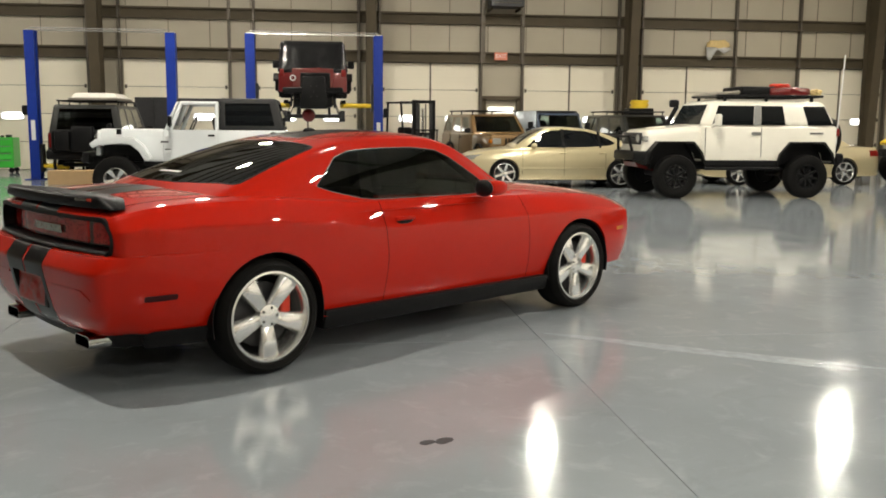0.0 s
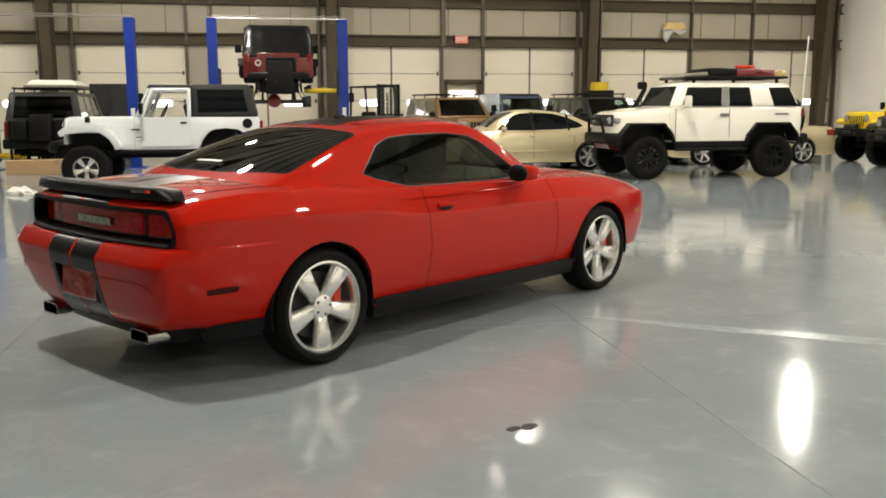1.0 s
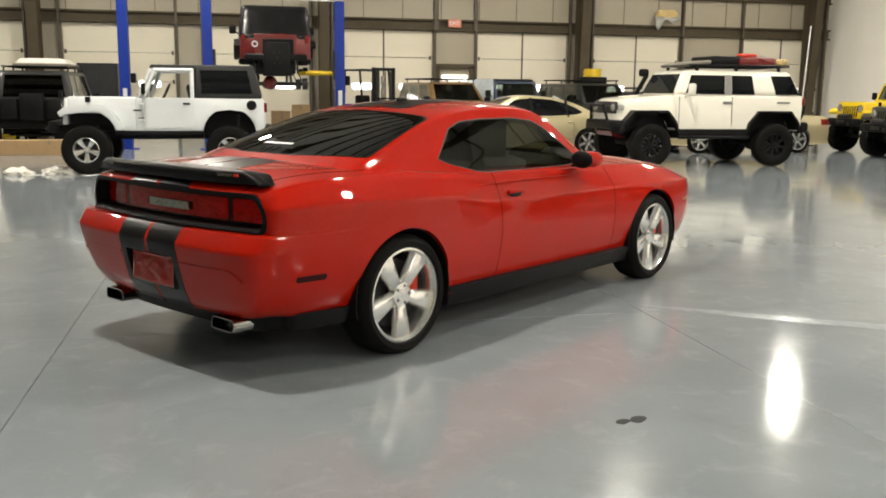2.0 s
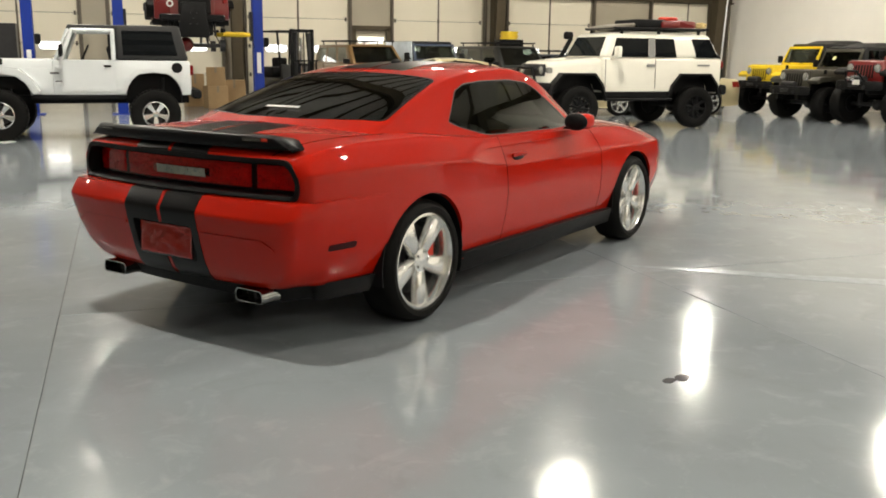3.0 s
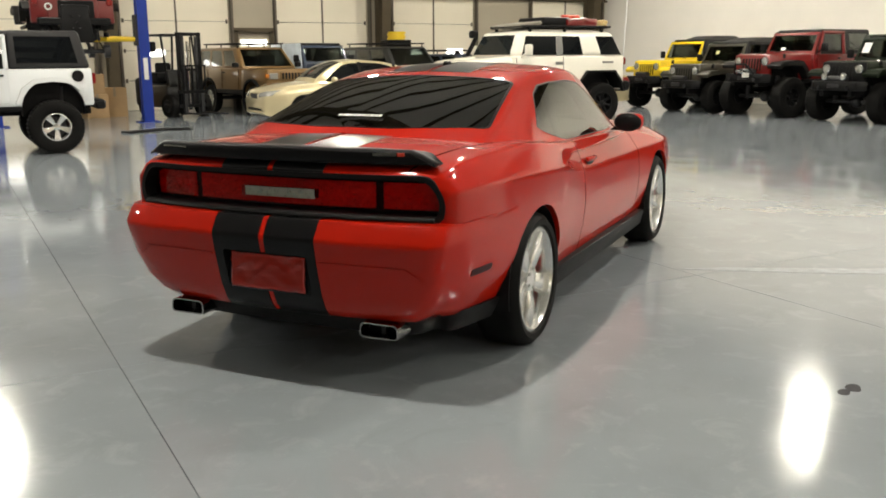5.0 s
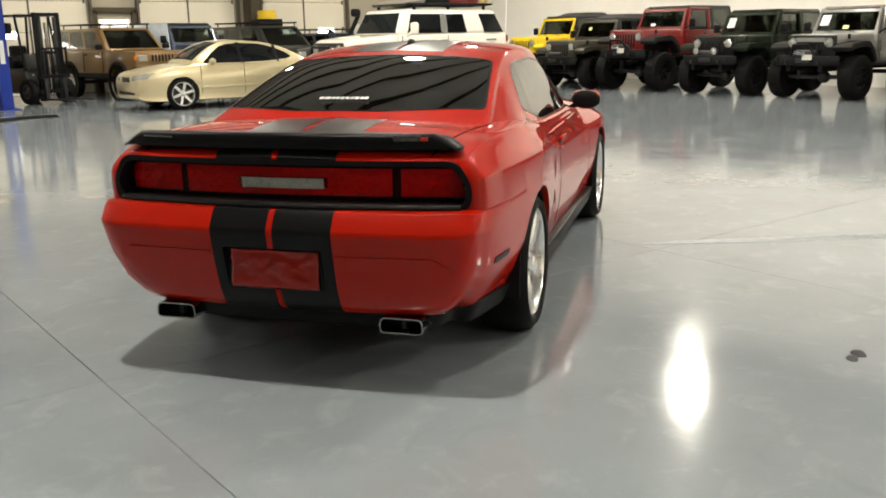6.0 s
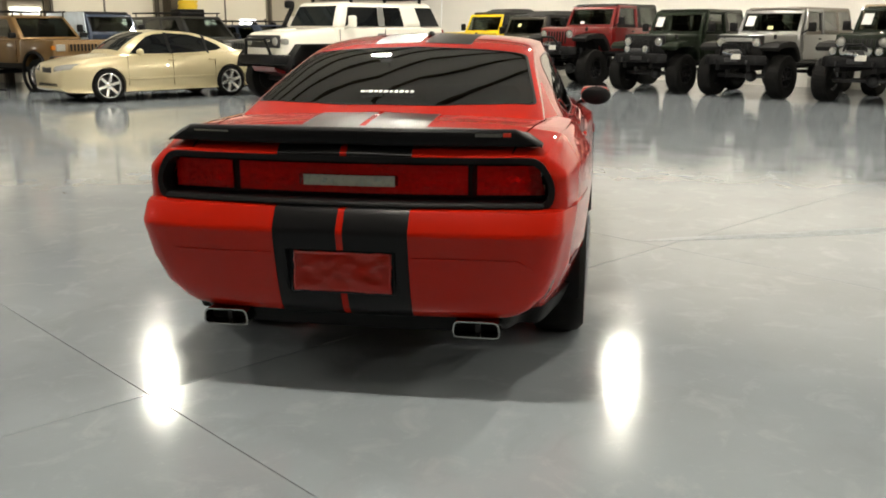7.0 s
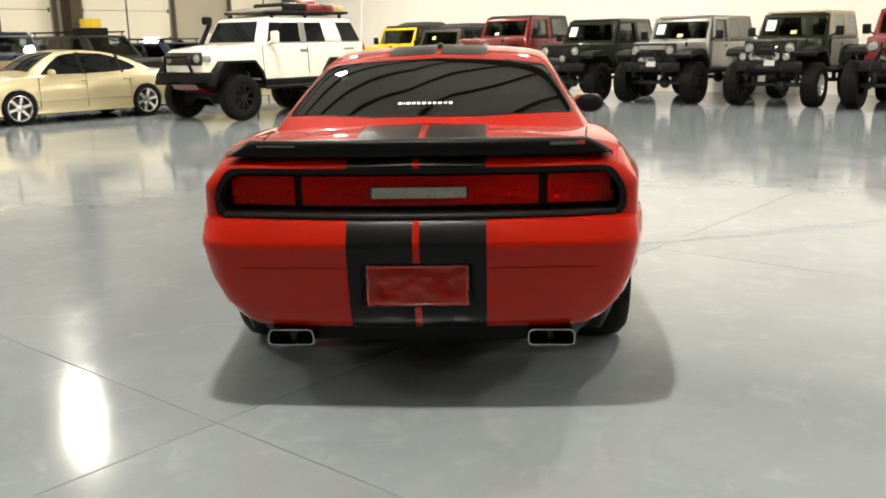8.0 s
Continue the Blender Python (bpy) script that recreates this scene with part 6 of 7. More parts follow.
# ---- tall cream off-roader with loaded roof rack ----
def offroader(m):
    c = thing("off_roader", "lifted cream-white off-roader with black tyres and a loaded roof rack", "car", m)
    f, r, w, ty = 1.41, -1.41, 0.92, 0.45
    low = hexa(rect(-2.08, 0.85, w, 0.74), rect(-2.1, 0.85, w - 0.03, 1.49), 0.06, 3)
    bonnet = hexa(rect(0.8, f + 0.66, w, 0.8, w - 0.16), [(0.8, -w + 0.05, 1.5), (f + 0.56, -w + 0.2, 1.38), (f + 0.56, w - 0.2, 1.38), (0.8, w - 0.05, 1.5)], 0.14, 6)
    for s in (-1, 1):
        for x, which in ((r, 0), (f, 1)):
            o = [(x - 0.62, 0.5), (x - 0.55, 0.92), (x - 0.36, 1.14), (x + 0.36, 1.14), (x + 0.58, 0.88), (x + 0.64, 0.5)]
            cut = prism(o, s * 0.55, s * 1.3, "y")
            if which:
                bonnet = boolean(bonnet, cut, "DIFFERENCE")
            else:
                low = boolean(low, cut, "DIFFERENCE")
    part("body", low, M_CREAM, c)
    part("bonnet", bonnet, M_CREAM, c)
    hl, hh = rect(-2.09, 0.88, w - 0.02, 1.46), rect(-1.86, 0.62, w - 0.18, 2.0)
    part("roof", hexa(hl, hh, 0.13, 6), M_CREAM, c)
    part("roof_crown", hexa(rect(-1.72, 0.5, w - 0.27, 1.985), rect(-1.4, 0.2, w - 0.45, 2.045), 0.025, 3), M_CREAM, c)
    q = [hl[1], hl[2], hh[2], hh[1]]
    part("windscreen", quad_panel(q, 0.08, 0.92, 0.1, 0.84, 0.006, 0.02, 0.004), M_GLASS_CLEAR, c)
    q = [hl[3], hl[0], hh[0], hh[3]]
    part("rear_window", quad_panel(q, 0.15, 0.85, 0.2, 0.85, 0.006, 0.02, 0.004), M_GLASS, c)
    for s in (-1, 1):
        q = [hl[0], hl[1], hh[1], hh[0]] if s < 0 else [hl[2], hl[3], hh[3], hh[2]]
        for a, b in ((0.03, 0.215), (0.385, 0.565), (0.625, 0.925)):
            a, b = (a, b) if s < 0 else (1 - b, 1 - a)
            part("side_window", quad_panel(q, a, b, 0.08, 0.8, 0.006, 0.02, 0.004), M_GLASS, c)
        pil = (0.568, 0.622) if s < 0 else (0.378, 0.432)
        part("door_pillar", quad_panel(q, *pil, 0.08, 0.82, 0.005, 0.02), M_SILVER, c)
        for x in (f, r):
            o = [(x - 0.64, 0.7), (x - 0.56, 0.94), (x - 0.37, 1.165), (x + 0.38, 1.165), (x + 0.6, 0.91), (x + 0.66, 0.7), (x + 0.62, 0.7), (x + 0.56, 0.88), (x + 0.36, 1.12), (x - 0.35, 1.12), (x - 0.52, 0.91), (x - 0.6, 0.7)]
            part("wheel_flare", prism(o, s * 0.54, s * (w + 0.07), "y"), M_BLACK, c, "black plastic wheel flare")
            part("inner_arch", prism([(x - 0.6, 0.7), (x + 0.6, 0.7), (x + 0.38, 1.16), (x - 0.38, 1.16)], s * 0.5, s * 0.56, "y"), M_BLACK, c)
            wheel(c, x, s * (w - 0.01), ty, 0.28, 0.25, s, "eight", M_BLACK, 40, bolts=14)
        part("rock_slider", joined(box(1.6, 0.06, 0.13, 0, s * (w - 0.01), 0.72, bevel=0.02), rod((-0.8, s * (w + 0.06), 0.62), (0.8, s * (w + 0.06), 0.62), 0.035)), M_BLACK, c)
        mir = part("mirror", box(0.11, 0.19, 0.24, 0.6, s * (w + 0.16), 1.6, bevel=0.04, seg=2), M_CREAM, c)
        part("mirror_arm", rod((0.65, s * (w - 0.03), 1.46), (0.63, s * (w + 0.12), 1.53), 0.03), M_CREAM, mir)
        part("door_handle", box(0.2, 0.035, 0.06, -0.3, s * (w - 0.005), 1.33, bevel=0.02), M_SILVER, c)
        part("tail_lamp", box(0.12, 0.1, 0.17, -2.1, s * (w - 0.09), 1.36, bevel=0.03), M_LENS, c)
        part("name_strip", box(0.3, 0.012, 0.035, -1.62, s * (w - 0.012), 1.34, bevel=0.004), M_SILVER, c, "grey lettering strip")
        for gx in (0.78, -0.42):
            part("door_gap", box(0.008, 0.01, 0.6, gx, s * (w - 0.012), 1.15, rot=(s * 2, 0, 0)), M_GAP, c)
        part("headlamp", moved(lathe([(0.001, 0.05), (0.07, 0.035), (0.095, 0.0), (0.095, -0.04), (0.001, -0.04)], 20, "x"), Matrix.Translation((f + 0.63, s * 0.46, 1.21))), M_LAMPGLASS, c)
        part("turn_lamp", box(0.1, 0.18, 0.12, f + 0.56, s * 0.67, 1.21, bevel=0.03, seg=2), M_LAMPGLASS, c)
    g = part("grille", box(0.06, 1.16, 0.25, f + 0.61, 0, 1.21, bevel=0.04, seg=2), M_DARKMETAL, c, "dark wide grille")
    part("grille_bar", box(0.03, 0.62, 0.05, f + 0.65, 0, 1.23, bevel=0.01), M_CHROME, g)
    part("bonnet_scoop", box(0.3, 0.45, 0.05, f + 0.1, 0, 1.43, bevel=0.02, rot=(0, 6, 0)), M_CREAM, c)
    fb = part("front_bumper", hexa(rect(f + 0.5, f + 0.8, 0.98, 0.76, 0.66), rect(f + 0.5, f + 0.78, 0.98, 0.96, 0.66), 0.05), M_BLACK, c, "black steel winch bumper")
    part("hoop", joined(rod((f + 0.75, -0.45, 0.95), (f + 0.8, -0.34, 1.25), 0.03), rod((f + 0.8, -0.34, 1.25), (f + 0.8, 0.34, 1.25), 0.03), rod((f + 0.8, 0.34, 1.25), (f + 0.75, 0.45, 0.95), 0.03)), M_BLACK, fb)
    part("skid_plate", hexa([(f + 0.1, -0.4, 0.5), (f + 0.6, -0.4, 0.62), (f + 0.6, 0.4, 0.62), (f + 0.1, 0.4, 0.5)], [(f + 0.1, -0.4, 0.52), (f + 0.66, -0.4, 0.72), (f + 0.66, 0.4, 0.72), (f + 0.1, 0.4, 0.52)]), M_REDCAR, c, "red skid plate")
    part("rear_bumper", box(0.2, 1.85, 0.22, -2.16, 0, 0.82, bevel=0.04), M_BLACK, c)
    part("underbody", box(3.6, 1.1, 0.2, 0, 0, 0.68), M_BLACK, c)
    for x in (f, r):
        part("axle", joined(rod((x, -0.75, ty), (x, 0.75, ty), 0.05), ball(x, 0.1, ty, 0.15, 0.15, 0.15)), M_DARKMETAL, c)
    sp = wheel(c, 0, 0, 0.42, 0.26, 0.23, -1, "eight", M_BLACK, 22, name="spare_wheel")
    sp.matrix_local = pose(-2.32, 0.05, 1.22, 0, 0, -90)
    part("spare_cover", moved(lathe([(0.001, -0.16), (0.3, -0.155), (0.4, -0.12), (0.44, -0.04), (0.44, 0.06), (0.001, 0.06)], 32, "x"), pose(-2.33, 0.05, 1.24)), M_BLACK, c, "round black spare wheel cover")
    part("snorkel", joined(rod((0.98, -w + 0.0, 1.38), (0.72, -w + 0.08, 1.9), 0.05), box(0.22, 0.13, 0.17, 0.79, -w + 0.08, 1.96, bevel=0.05, seg=2)), M_BLACK, c)
    part("whip_aerial", rod((-2.15, 0.75, 1.1), (-2.22, 0.78, 2.95), 0.014, 6), M_WHITE, c, "tall white whip aerial")
    rack = part("roof_rack", joined(rod((-1.85, -0.66, 2.1), (0.45, -0.66, 2.1), 0.025), rod((-1.85, 0.66, 2.1), (0.45, 0.66, 2.1), 0.025), rod((0.45, -0.66, 2.1), (0.45, 0.66, 2.1), 0.025)), M_BLACK, c)
    for k in range(9):
        part("rack_slat", box(0.05, 1.3, 0.03, -1.75 + 0.27 * k, 0, 2.08), M_BLACK, rack)
    for x in (-1.6, -0.6, 0.3):
        for s in (-1, 1):
            part("rack_foot", box(0.06, 0.04, 0.12, x, s * 0.66, 2.03), M_BLACK, rack)
    return c


M_OFF = pose(7.92, 18.72, 0, 0, 0, 180)
off = offroader(M_OFF)


def load(name, label, category, bm, mat):
    return tagged(part(name, moved(bm, M_OFF), mat), label, category)


load("light_bar", "long grey light bar case on the roof rack", "light bar", box(0.55, 1.2, 0.08, 0.2, 0, 2.14, bevel=0.03, rot=(0, 8, 0)), M_GREYTOP)
load("storage_case", "dark grey plastic case strapped to the roof rack", "case", box(0.75, 1.0, 0.2, -0.5, 0.05, 2.2, bevel=0.05, seg=2), M_BLACK)
load("fuel_can", "red fuel can lying on the roof rack", "fuel can", box(0.45, 0.5, 0.16, -0.95, 0.35, 2.19, bevel=0.04, seg=2), M_REDCAR)


def lump(sx, sy, sz, x, y, z, turn, seed):
    """A soft packed bag: a rounded block with creases and sags."""
    bm = box(1, 1, 1, 0, 0, 0, bevel=0.28, seg=4)
    bmesh.ops.subdivide_edges(bm, edges=[e for e in bm.edges if e.calc_length() > 0.2], cuts=4, use_grid_fill=True)
    for v in bm.verts:
        v.co *= 1 + 0.22 * noise.fractal(v.co * 2.3 + Vector((seed, 0, 0)), 1.0, 2.0, 4)
        v.co = Vector((v.co.x * sx, v.co.y * sy, v.co.z * sz))
    return moved(bm, pose(x, y, z, 0, 0, turn))


load("duffel_bag", "red duffel bag lying on the roof rack", "bag", lump(0.75, 0.36, 0.2, -1.35, 0.3, 2.2, 12, 1), M_REDCAR)
load("duffel_bag", "small red bag on top of other bags", "bag", lump(0.42, 0.3, 0.13, -1.2, 0.05, 2.31, -20, 5), M_CALIPER)
load("duffel_bag", "dark bag at the back of the roof rack", "bag", lump(0.5, 0.4, 0.17, -1.62, -0.25, 2.18, 30, 9), M_BLACKTOP)
load("tow_strap", "yellow tow strap bundle hanging off the rack's end", "strap", lump(0.16, 0.3, 0.14, -1.88, 0.3, 2.19, 0, 3), M_WARMFOAM)
load("recovery_board", "red and orange recovery board on the roof rack", "board", box(0.95, 0.3, 0.05, -1.4, -0.2, 2.13, bevel=0.015, rot=(0, 3, 0)), M_CALIPER)

# ---- saloons ----
saloon("saloon", "champagne gold four-door saloon parked on the shop floor", pose(5.0, 21.75, 0, 0, 0, 180), M_GOLD)
saloon("saloon", "champagne gold saloon parked behind the cream off-roader", pose(11.15, 22.55, 0, 0, 0, 180), M_GOLD)

# ---- jeeps along the east wall ----
ROW = "off-road jeeps parked along the wall"
STICK = ((0.08, 0.14, 0.42, 0.36, M_WHITE), (0.46, 0.09, 0.14, 0.22, M_PALEYELLOW))
jeep("jeep", "yellow jeep with bulging black soft top and bumper winch", pose(15.72, 21.8, 0, 0, 0, 180), M_YELLOWCAR, M_BLACKTOP, 2.37, 0.43, 0.19, flare=M_YELLOWCAR, bumper="winch", group=ROW, spare=False, width=0.74, soft=True, rim_mat=M_BLACK)
jeep("jeep", "grey-olive jeep with black top and flat wings", pose(15.15, 19.7, 0, 0, 0, 180), M_OLIVE, M_BLACKTOP, 2.37, 0.42, 0.1, flare=M_OLIVE, bumper="winch", group=ROW, spare=False, width=0.74, soft=True, rim_mat=M_BLACK, stickers=((0.3, 0.08, 0.16, 0.5, M_PALEYELLOW),))
jeep("jeep", "lifted crimson jeep with black top and stinger bumper", pose(15.35, 17.6, 0, 0, 0, 180), M_REDCAR, M_BLACKTOP, 2.42, 0.48, 0.34, rim_mat=M_BLACK, style="eight", bumper="stinger", group=ROW, spare=False, frames=True, bolts=8, plate=True, stickers=((0.3, 0.09, 0.12, 0.2, M_WHITE),))
jeep("jeep", "dark green jeep with black top and round driving lamps", pose(15.35, 15.05, 0, 0, 0, 180), M_GREENCAR, M_GREENCAR, 2.37, 0.45, 0.18, flare=M_GREENCAR, bumper="winch", lights=1, group=ROW, spare=False, width=0.76, grille_mat=M_BLACK, rim_mat=M_BLACK, style="eight", frames=True, stickers=(STICK[0],))
jeep("jeep", "lifted silver four-door jeep with grey hardtop", pose(15.8, 12.75, 0, 0, 0, 180), M_SILVER, M_GREYTOP, 2.95, 0.46, 0.19, rim_mat=M_BLACK, style="eight", bumper="stinger", group=ROW, spare=False, frames=True, grille_mat=M_FLARE, plate=True, insert=True, stickers=STICK)
jeep("jeep", "lifted dark green jeep with tan hardtop and chrome lamps", pose(15.58, 10.17, 0, 0, 0, 180), M_GREENCAR, M_TANTOP, 2.42, 0.45, 0.22, bumper="stinger", lights=2, group=ROW, spare=False, grille_mat=M_GREENCAR, plate=True, stickers=STICK)
jeep("jeep", "lifted crimson jeep with black top on large tyres", pose(15.45, 7.75, 0, 0, 0, 180), M_REDCAR, M_BLACKTOP, 2.42, 0.47, 0.24, rim_mat=M_BLACK, bumper="stinger", group=ROW, spare=False, frames=True, plate=True)

# ---- workshop bay ----
white_jeep = jeep("jeep", "white jeep with black roof, windows down, silver wheels", pose(-3.12, 18.2, 0, 0, 0, 180), M_WHITEPAINT, M_BLACKTOP, 2.45, 0.43, 0.2, flare=M_WHITEPAINT, bumper="plain", spare=False, width=0.76, open_window=True, style="five")
part("fuel_cap", moved(lathe([(0.001, -0.015), (0.075, -0.015), (0.09, 0.0), (0.09, 0.02), (0.001, 0.02)], 20), pose(-1.62, 0.775, 1.22, 180, 0, 0)), M_BLACK, white_jeep, "round black fuel cap")
for x, z, l in ((0.36, 1.12, 0.14), (0.3, 0.98, 0.1)):
    part("badge", box(l, 0.012, 0.03, x, 0.775, z), M_DARKMETAL, white_jeep, "small dark badge")
lifted = jeep("jeep", "red jeep under shiny black film raised on a lift, wheels off", pose(-0.82, 24.5, 0, 0, 0, 90), M_REDCAR, M_BLACKFILM, 2.37, 0.43, 0.2, bumper="plain", spare=False, width=0.83, ground=1.5, floor_z=0.52)
estate("estate", "black estate with roof rack and rear carrier beside a lift", pose(-6.3, 25.5, 0, 0, 0, 90), M_DARKCAR, 4.4, 0.9, 1.72, 2.6, 0.38, 0.16, hatch_carrier=True, rim_mat=M_BLACK)
estate("estate", "bronze estate with roof rack and eight-slot grille", pose(4.3, 26.5, 0, 0, 0, -80), M_TAN, 4.2, 0.86, 1.6, 2.58, 0.38, 0.16)
estate("estate", "charcoal estate with roof rack parked by the wall", pose(9.0, 27.0, 0, 0, 0, -80), M_DARKCAR, 4.3, 0.88, 1.66, 2.6, 0.38, 0.12)
estate("estate", "dark blue estate parked by the overhead doors", pose(11.4, 26.9, 0, 0, 0, -80), M_NAVY, 4.3, 0.88, 1.5, 2.6, 0.36, 0.06)
blue = jeep("jeep", "blue-grey jeep with black hardtop and filmed side windows", pose(6.4, 27.1, 0, 0, 0, -80), M_NAVY, M_BLACKTOP, 2.42, 0.42, 0.16, bumper="plain", spare=False)

part("film_cover", hexa([(-1.7, -0.83, 1.15), (0.34, -0.83, 1.15), (0.34, -0.8, 1.15), (-1.7, -0.8, 1.15)], [(-1.6, -0.73, 1.88), (0.1, -0.73, 1.88), (0.1, -0.7, 1.88), (-1.6, -0.7, 1.88)], 0.008), M_FILM, blue, "milky plastic film over the side windows")

film = hexa(rect(-1.84, 0.1, 0.86, 2.66), rect(-1.7, 0.0, 0.77, 3.46), 0.1, 4)
bmesh.ops.subdivide_edges(film, edges=[e for e in film.edges if e.calc_length() > 0.3], cuts=9, use_grid_fill=True)
for v in film.verts:
    v.co += Vector((0.018, 0.018, 0.0)) * noise.fractal(Vector((v.co.x * 3, v.co.y * 7, v.co.z * 1.2)), 1.0, 2.0, 3)
part("film_cover", film, M_BLACKFILM, lifted, "shiny black film over the top")

# gear that hangs bare under the raised jeep
for s in (-1, 1):
    for x in (-1.1, 1.1):
        part("control_arm", rod((x, s * 0.4, 1.66), (x * 0.35, s * 0.38, 2.12), 0.03, 8), M_DARKMETAL, lifted)
        part("brake_hose", rod((x, s * 0.68, 1.66), (x * 0.8, s * 0.5, 2.1), 0.012, 6), M_BLACK, lifted)
    part("leaf_mount", box(0.2, 0.08, 0.16, -1.45, s * 0.42, 2.08, bevel=0.02), M_BLACK, lifted)
part("silencer", moved(lathe([(0.001, -0.28), (0.09, -0.27), (0.1, 0.0), (0.09, 0.27), (0.001, 0.28)], 16, "y"), pose(-1.35, 0.1, 2.08)), M_DARKMETAL, lifted)
part("fuel_tank", box(0.8, 0.95, 0.26, -1.3, 0, 2.0, bevel=0.05, seg=2), M_BLACK, lifted)
carrier = part("spare_carrier", hexa([(-2.02, -0.36, 1.82), (-1.86, -0.36, 1.82), (-1.86, 0.32, 1.82), (-2.02, 0.32, 1.82)], [(-1.98, -0.3, 2.6), (-1.86, -0.3, 2.6), (-1.86, 0.26, 2.6), (-1.98, 0.26, 2.6)], 0.04, 3), M_BLACK, lifted, "bare black spare wheel carrier")
for dy, dz in ((-0.07, 2.36), (0.07, 2.36), (0.0, 2.24), (-0.07, 2.12), (0.07, 2.12)):
    part("stud", rod((-2.07, dy - 0.02, dz), (-1.98, dy - 0.02, dz), 0.014, 8), M_DARKMETAL, carrier)
part("differential", ball(-1.19, 0.12, 1.67, 0.16, 0.17, 0.17), M_REDCAR, lifted, "red axle differential")


def car_lift(x0, x1, y, arms, arm_z):
    """Two posts with a bar overhead, carriages and swing arms."""
    lift = thing("car_lift", "blue two-post car lift with yellow swing arms", "car lift", group="car lifts")
    for x, s in ((x0, 1), (x1, -1)):
        part("post", joined(box(0.04, 0.3, 3.7, x - s * 0.1, y, 1.87), box(0.24, 0.03, 3.7, x, y - 0.14, 1.87), box(0.24, 0.03, 3.7, x, y + 0.14, 1.87), box(0.03, 0.08, 3.7, x + s * 0.105, y - 0.11, 1.87), box(0.03, 0.08, 3.7, x + s * 0.105, y + 0.11, 1.87)), M_BLUE, lift)
        part("base_plate", box(0.5, 0.5, 0.02, x, y, 0.01, bevel=0.004), M_BLUE, lift)
        part("carriage", box(0.22, 0.24, 0.7, x + s * 0.08, y, arm_z + 0.2, bevel=0.01), M_DARKMETAL, lift)
        part("cable_box", box(0.12, 0.2, 0.24, x - s * 0.2, y - 0.05, 1.75, bevel=0.02), M_BLACK, lift)
        part("decal", box(0.1, 0.004, 0.5, x, y - 0.158, 1.25), M_WHITE, lift)
        for dy in arms:
            a = part("arm", rod((x + s * 0.14, y, arm_z), (x + s * 0.95, y + dy, arm_z), 0.055, 8), M_YELLOW, lift, "yellow swing arm")
            part("pad", lathe([(0.001, 0.0), (0.06, 0.0), (0.06, 0.09), (0.001, 0.09)], 16, "z"), M_BLACK, a).location = (x + s * 0.92, y + dy, arm_z + 0.03)
    part("overhead_bar", joined(box(x1 - x0 + 0.2, 0.07, 0.04, (x0 + x1) / 2, y, 3.735), rod((x0, y - 0.08, 3.79), (x1, y - 0.08, 3.79), 0.012)), M_ALLOY, lift, "thin pale overhead bar and cable")
    return lift


car_lift(-2.42, 0.85, 24.2, (-0.75, 0.75), 1.93)
car_lift(-7.83, -4.42, 24.4, (-0.8, 0.8), 0.35)


# white roof tent on the black estate, spare carrier plate on the raised jeep
tent = thing("roof_tent", "folded white roof tent lying on the black estate's rack", "roof tent", pose(-6.3, 24.9, 1.995))
part("base", box(1.25, 1.6, 0.07, 0, 0, 0.035, bevel=0.02), M_GREYTOP, tent)
part("cover", hexa(rect(-0.6, 0.6, 0.75, 0.07), rect(-0.5, 0.45, 0.6, 0.2), 0.05, 3), M_RAG, tent)


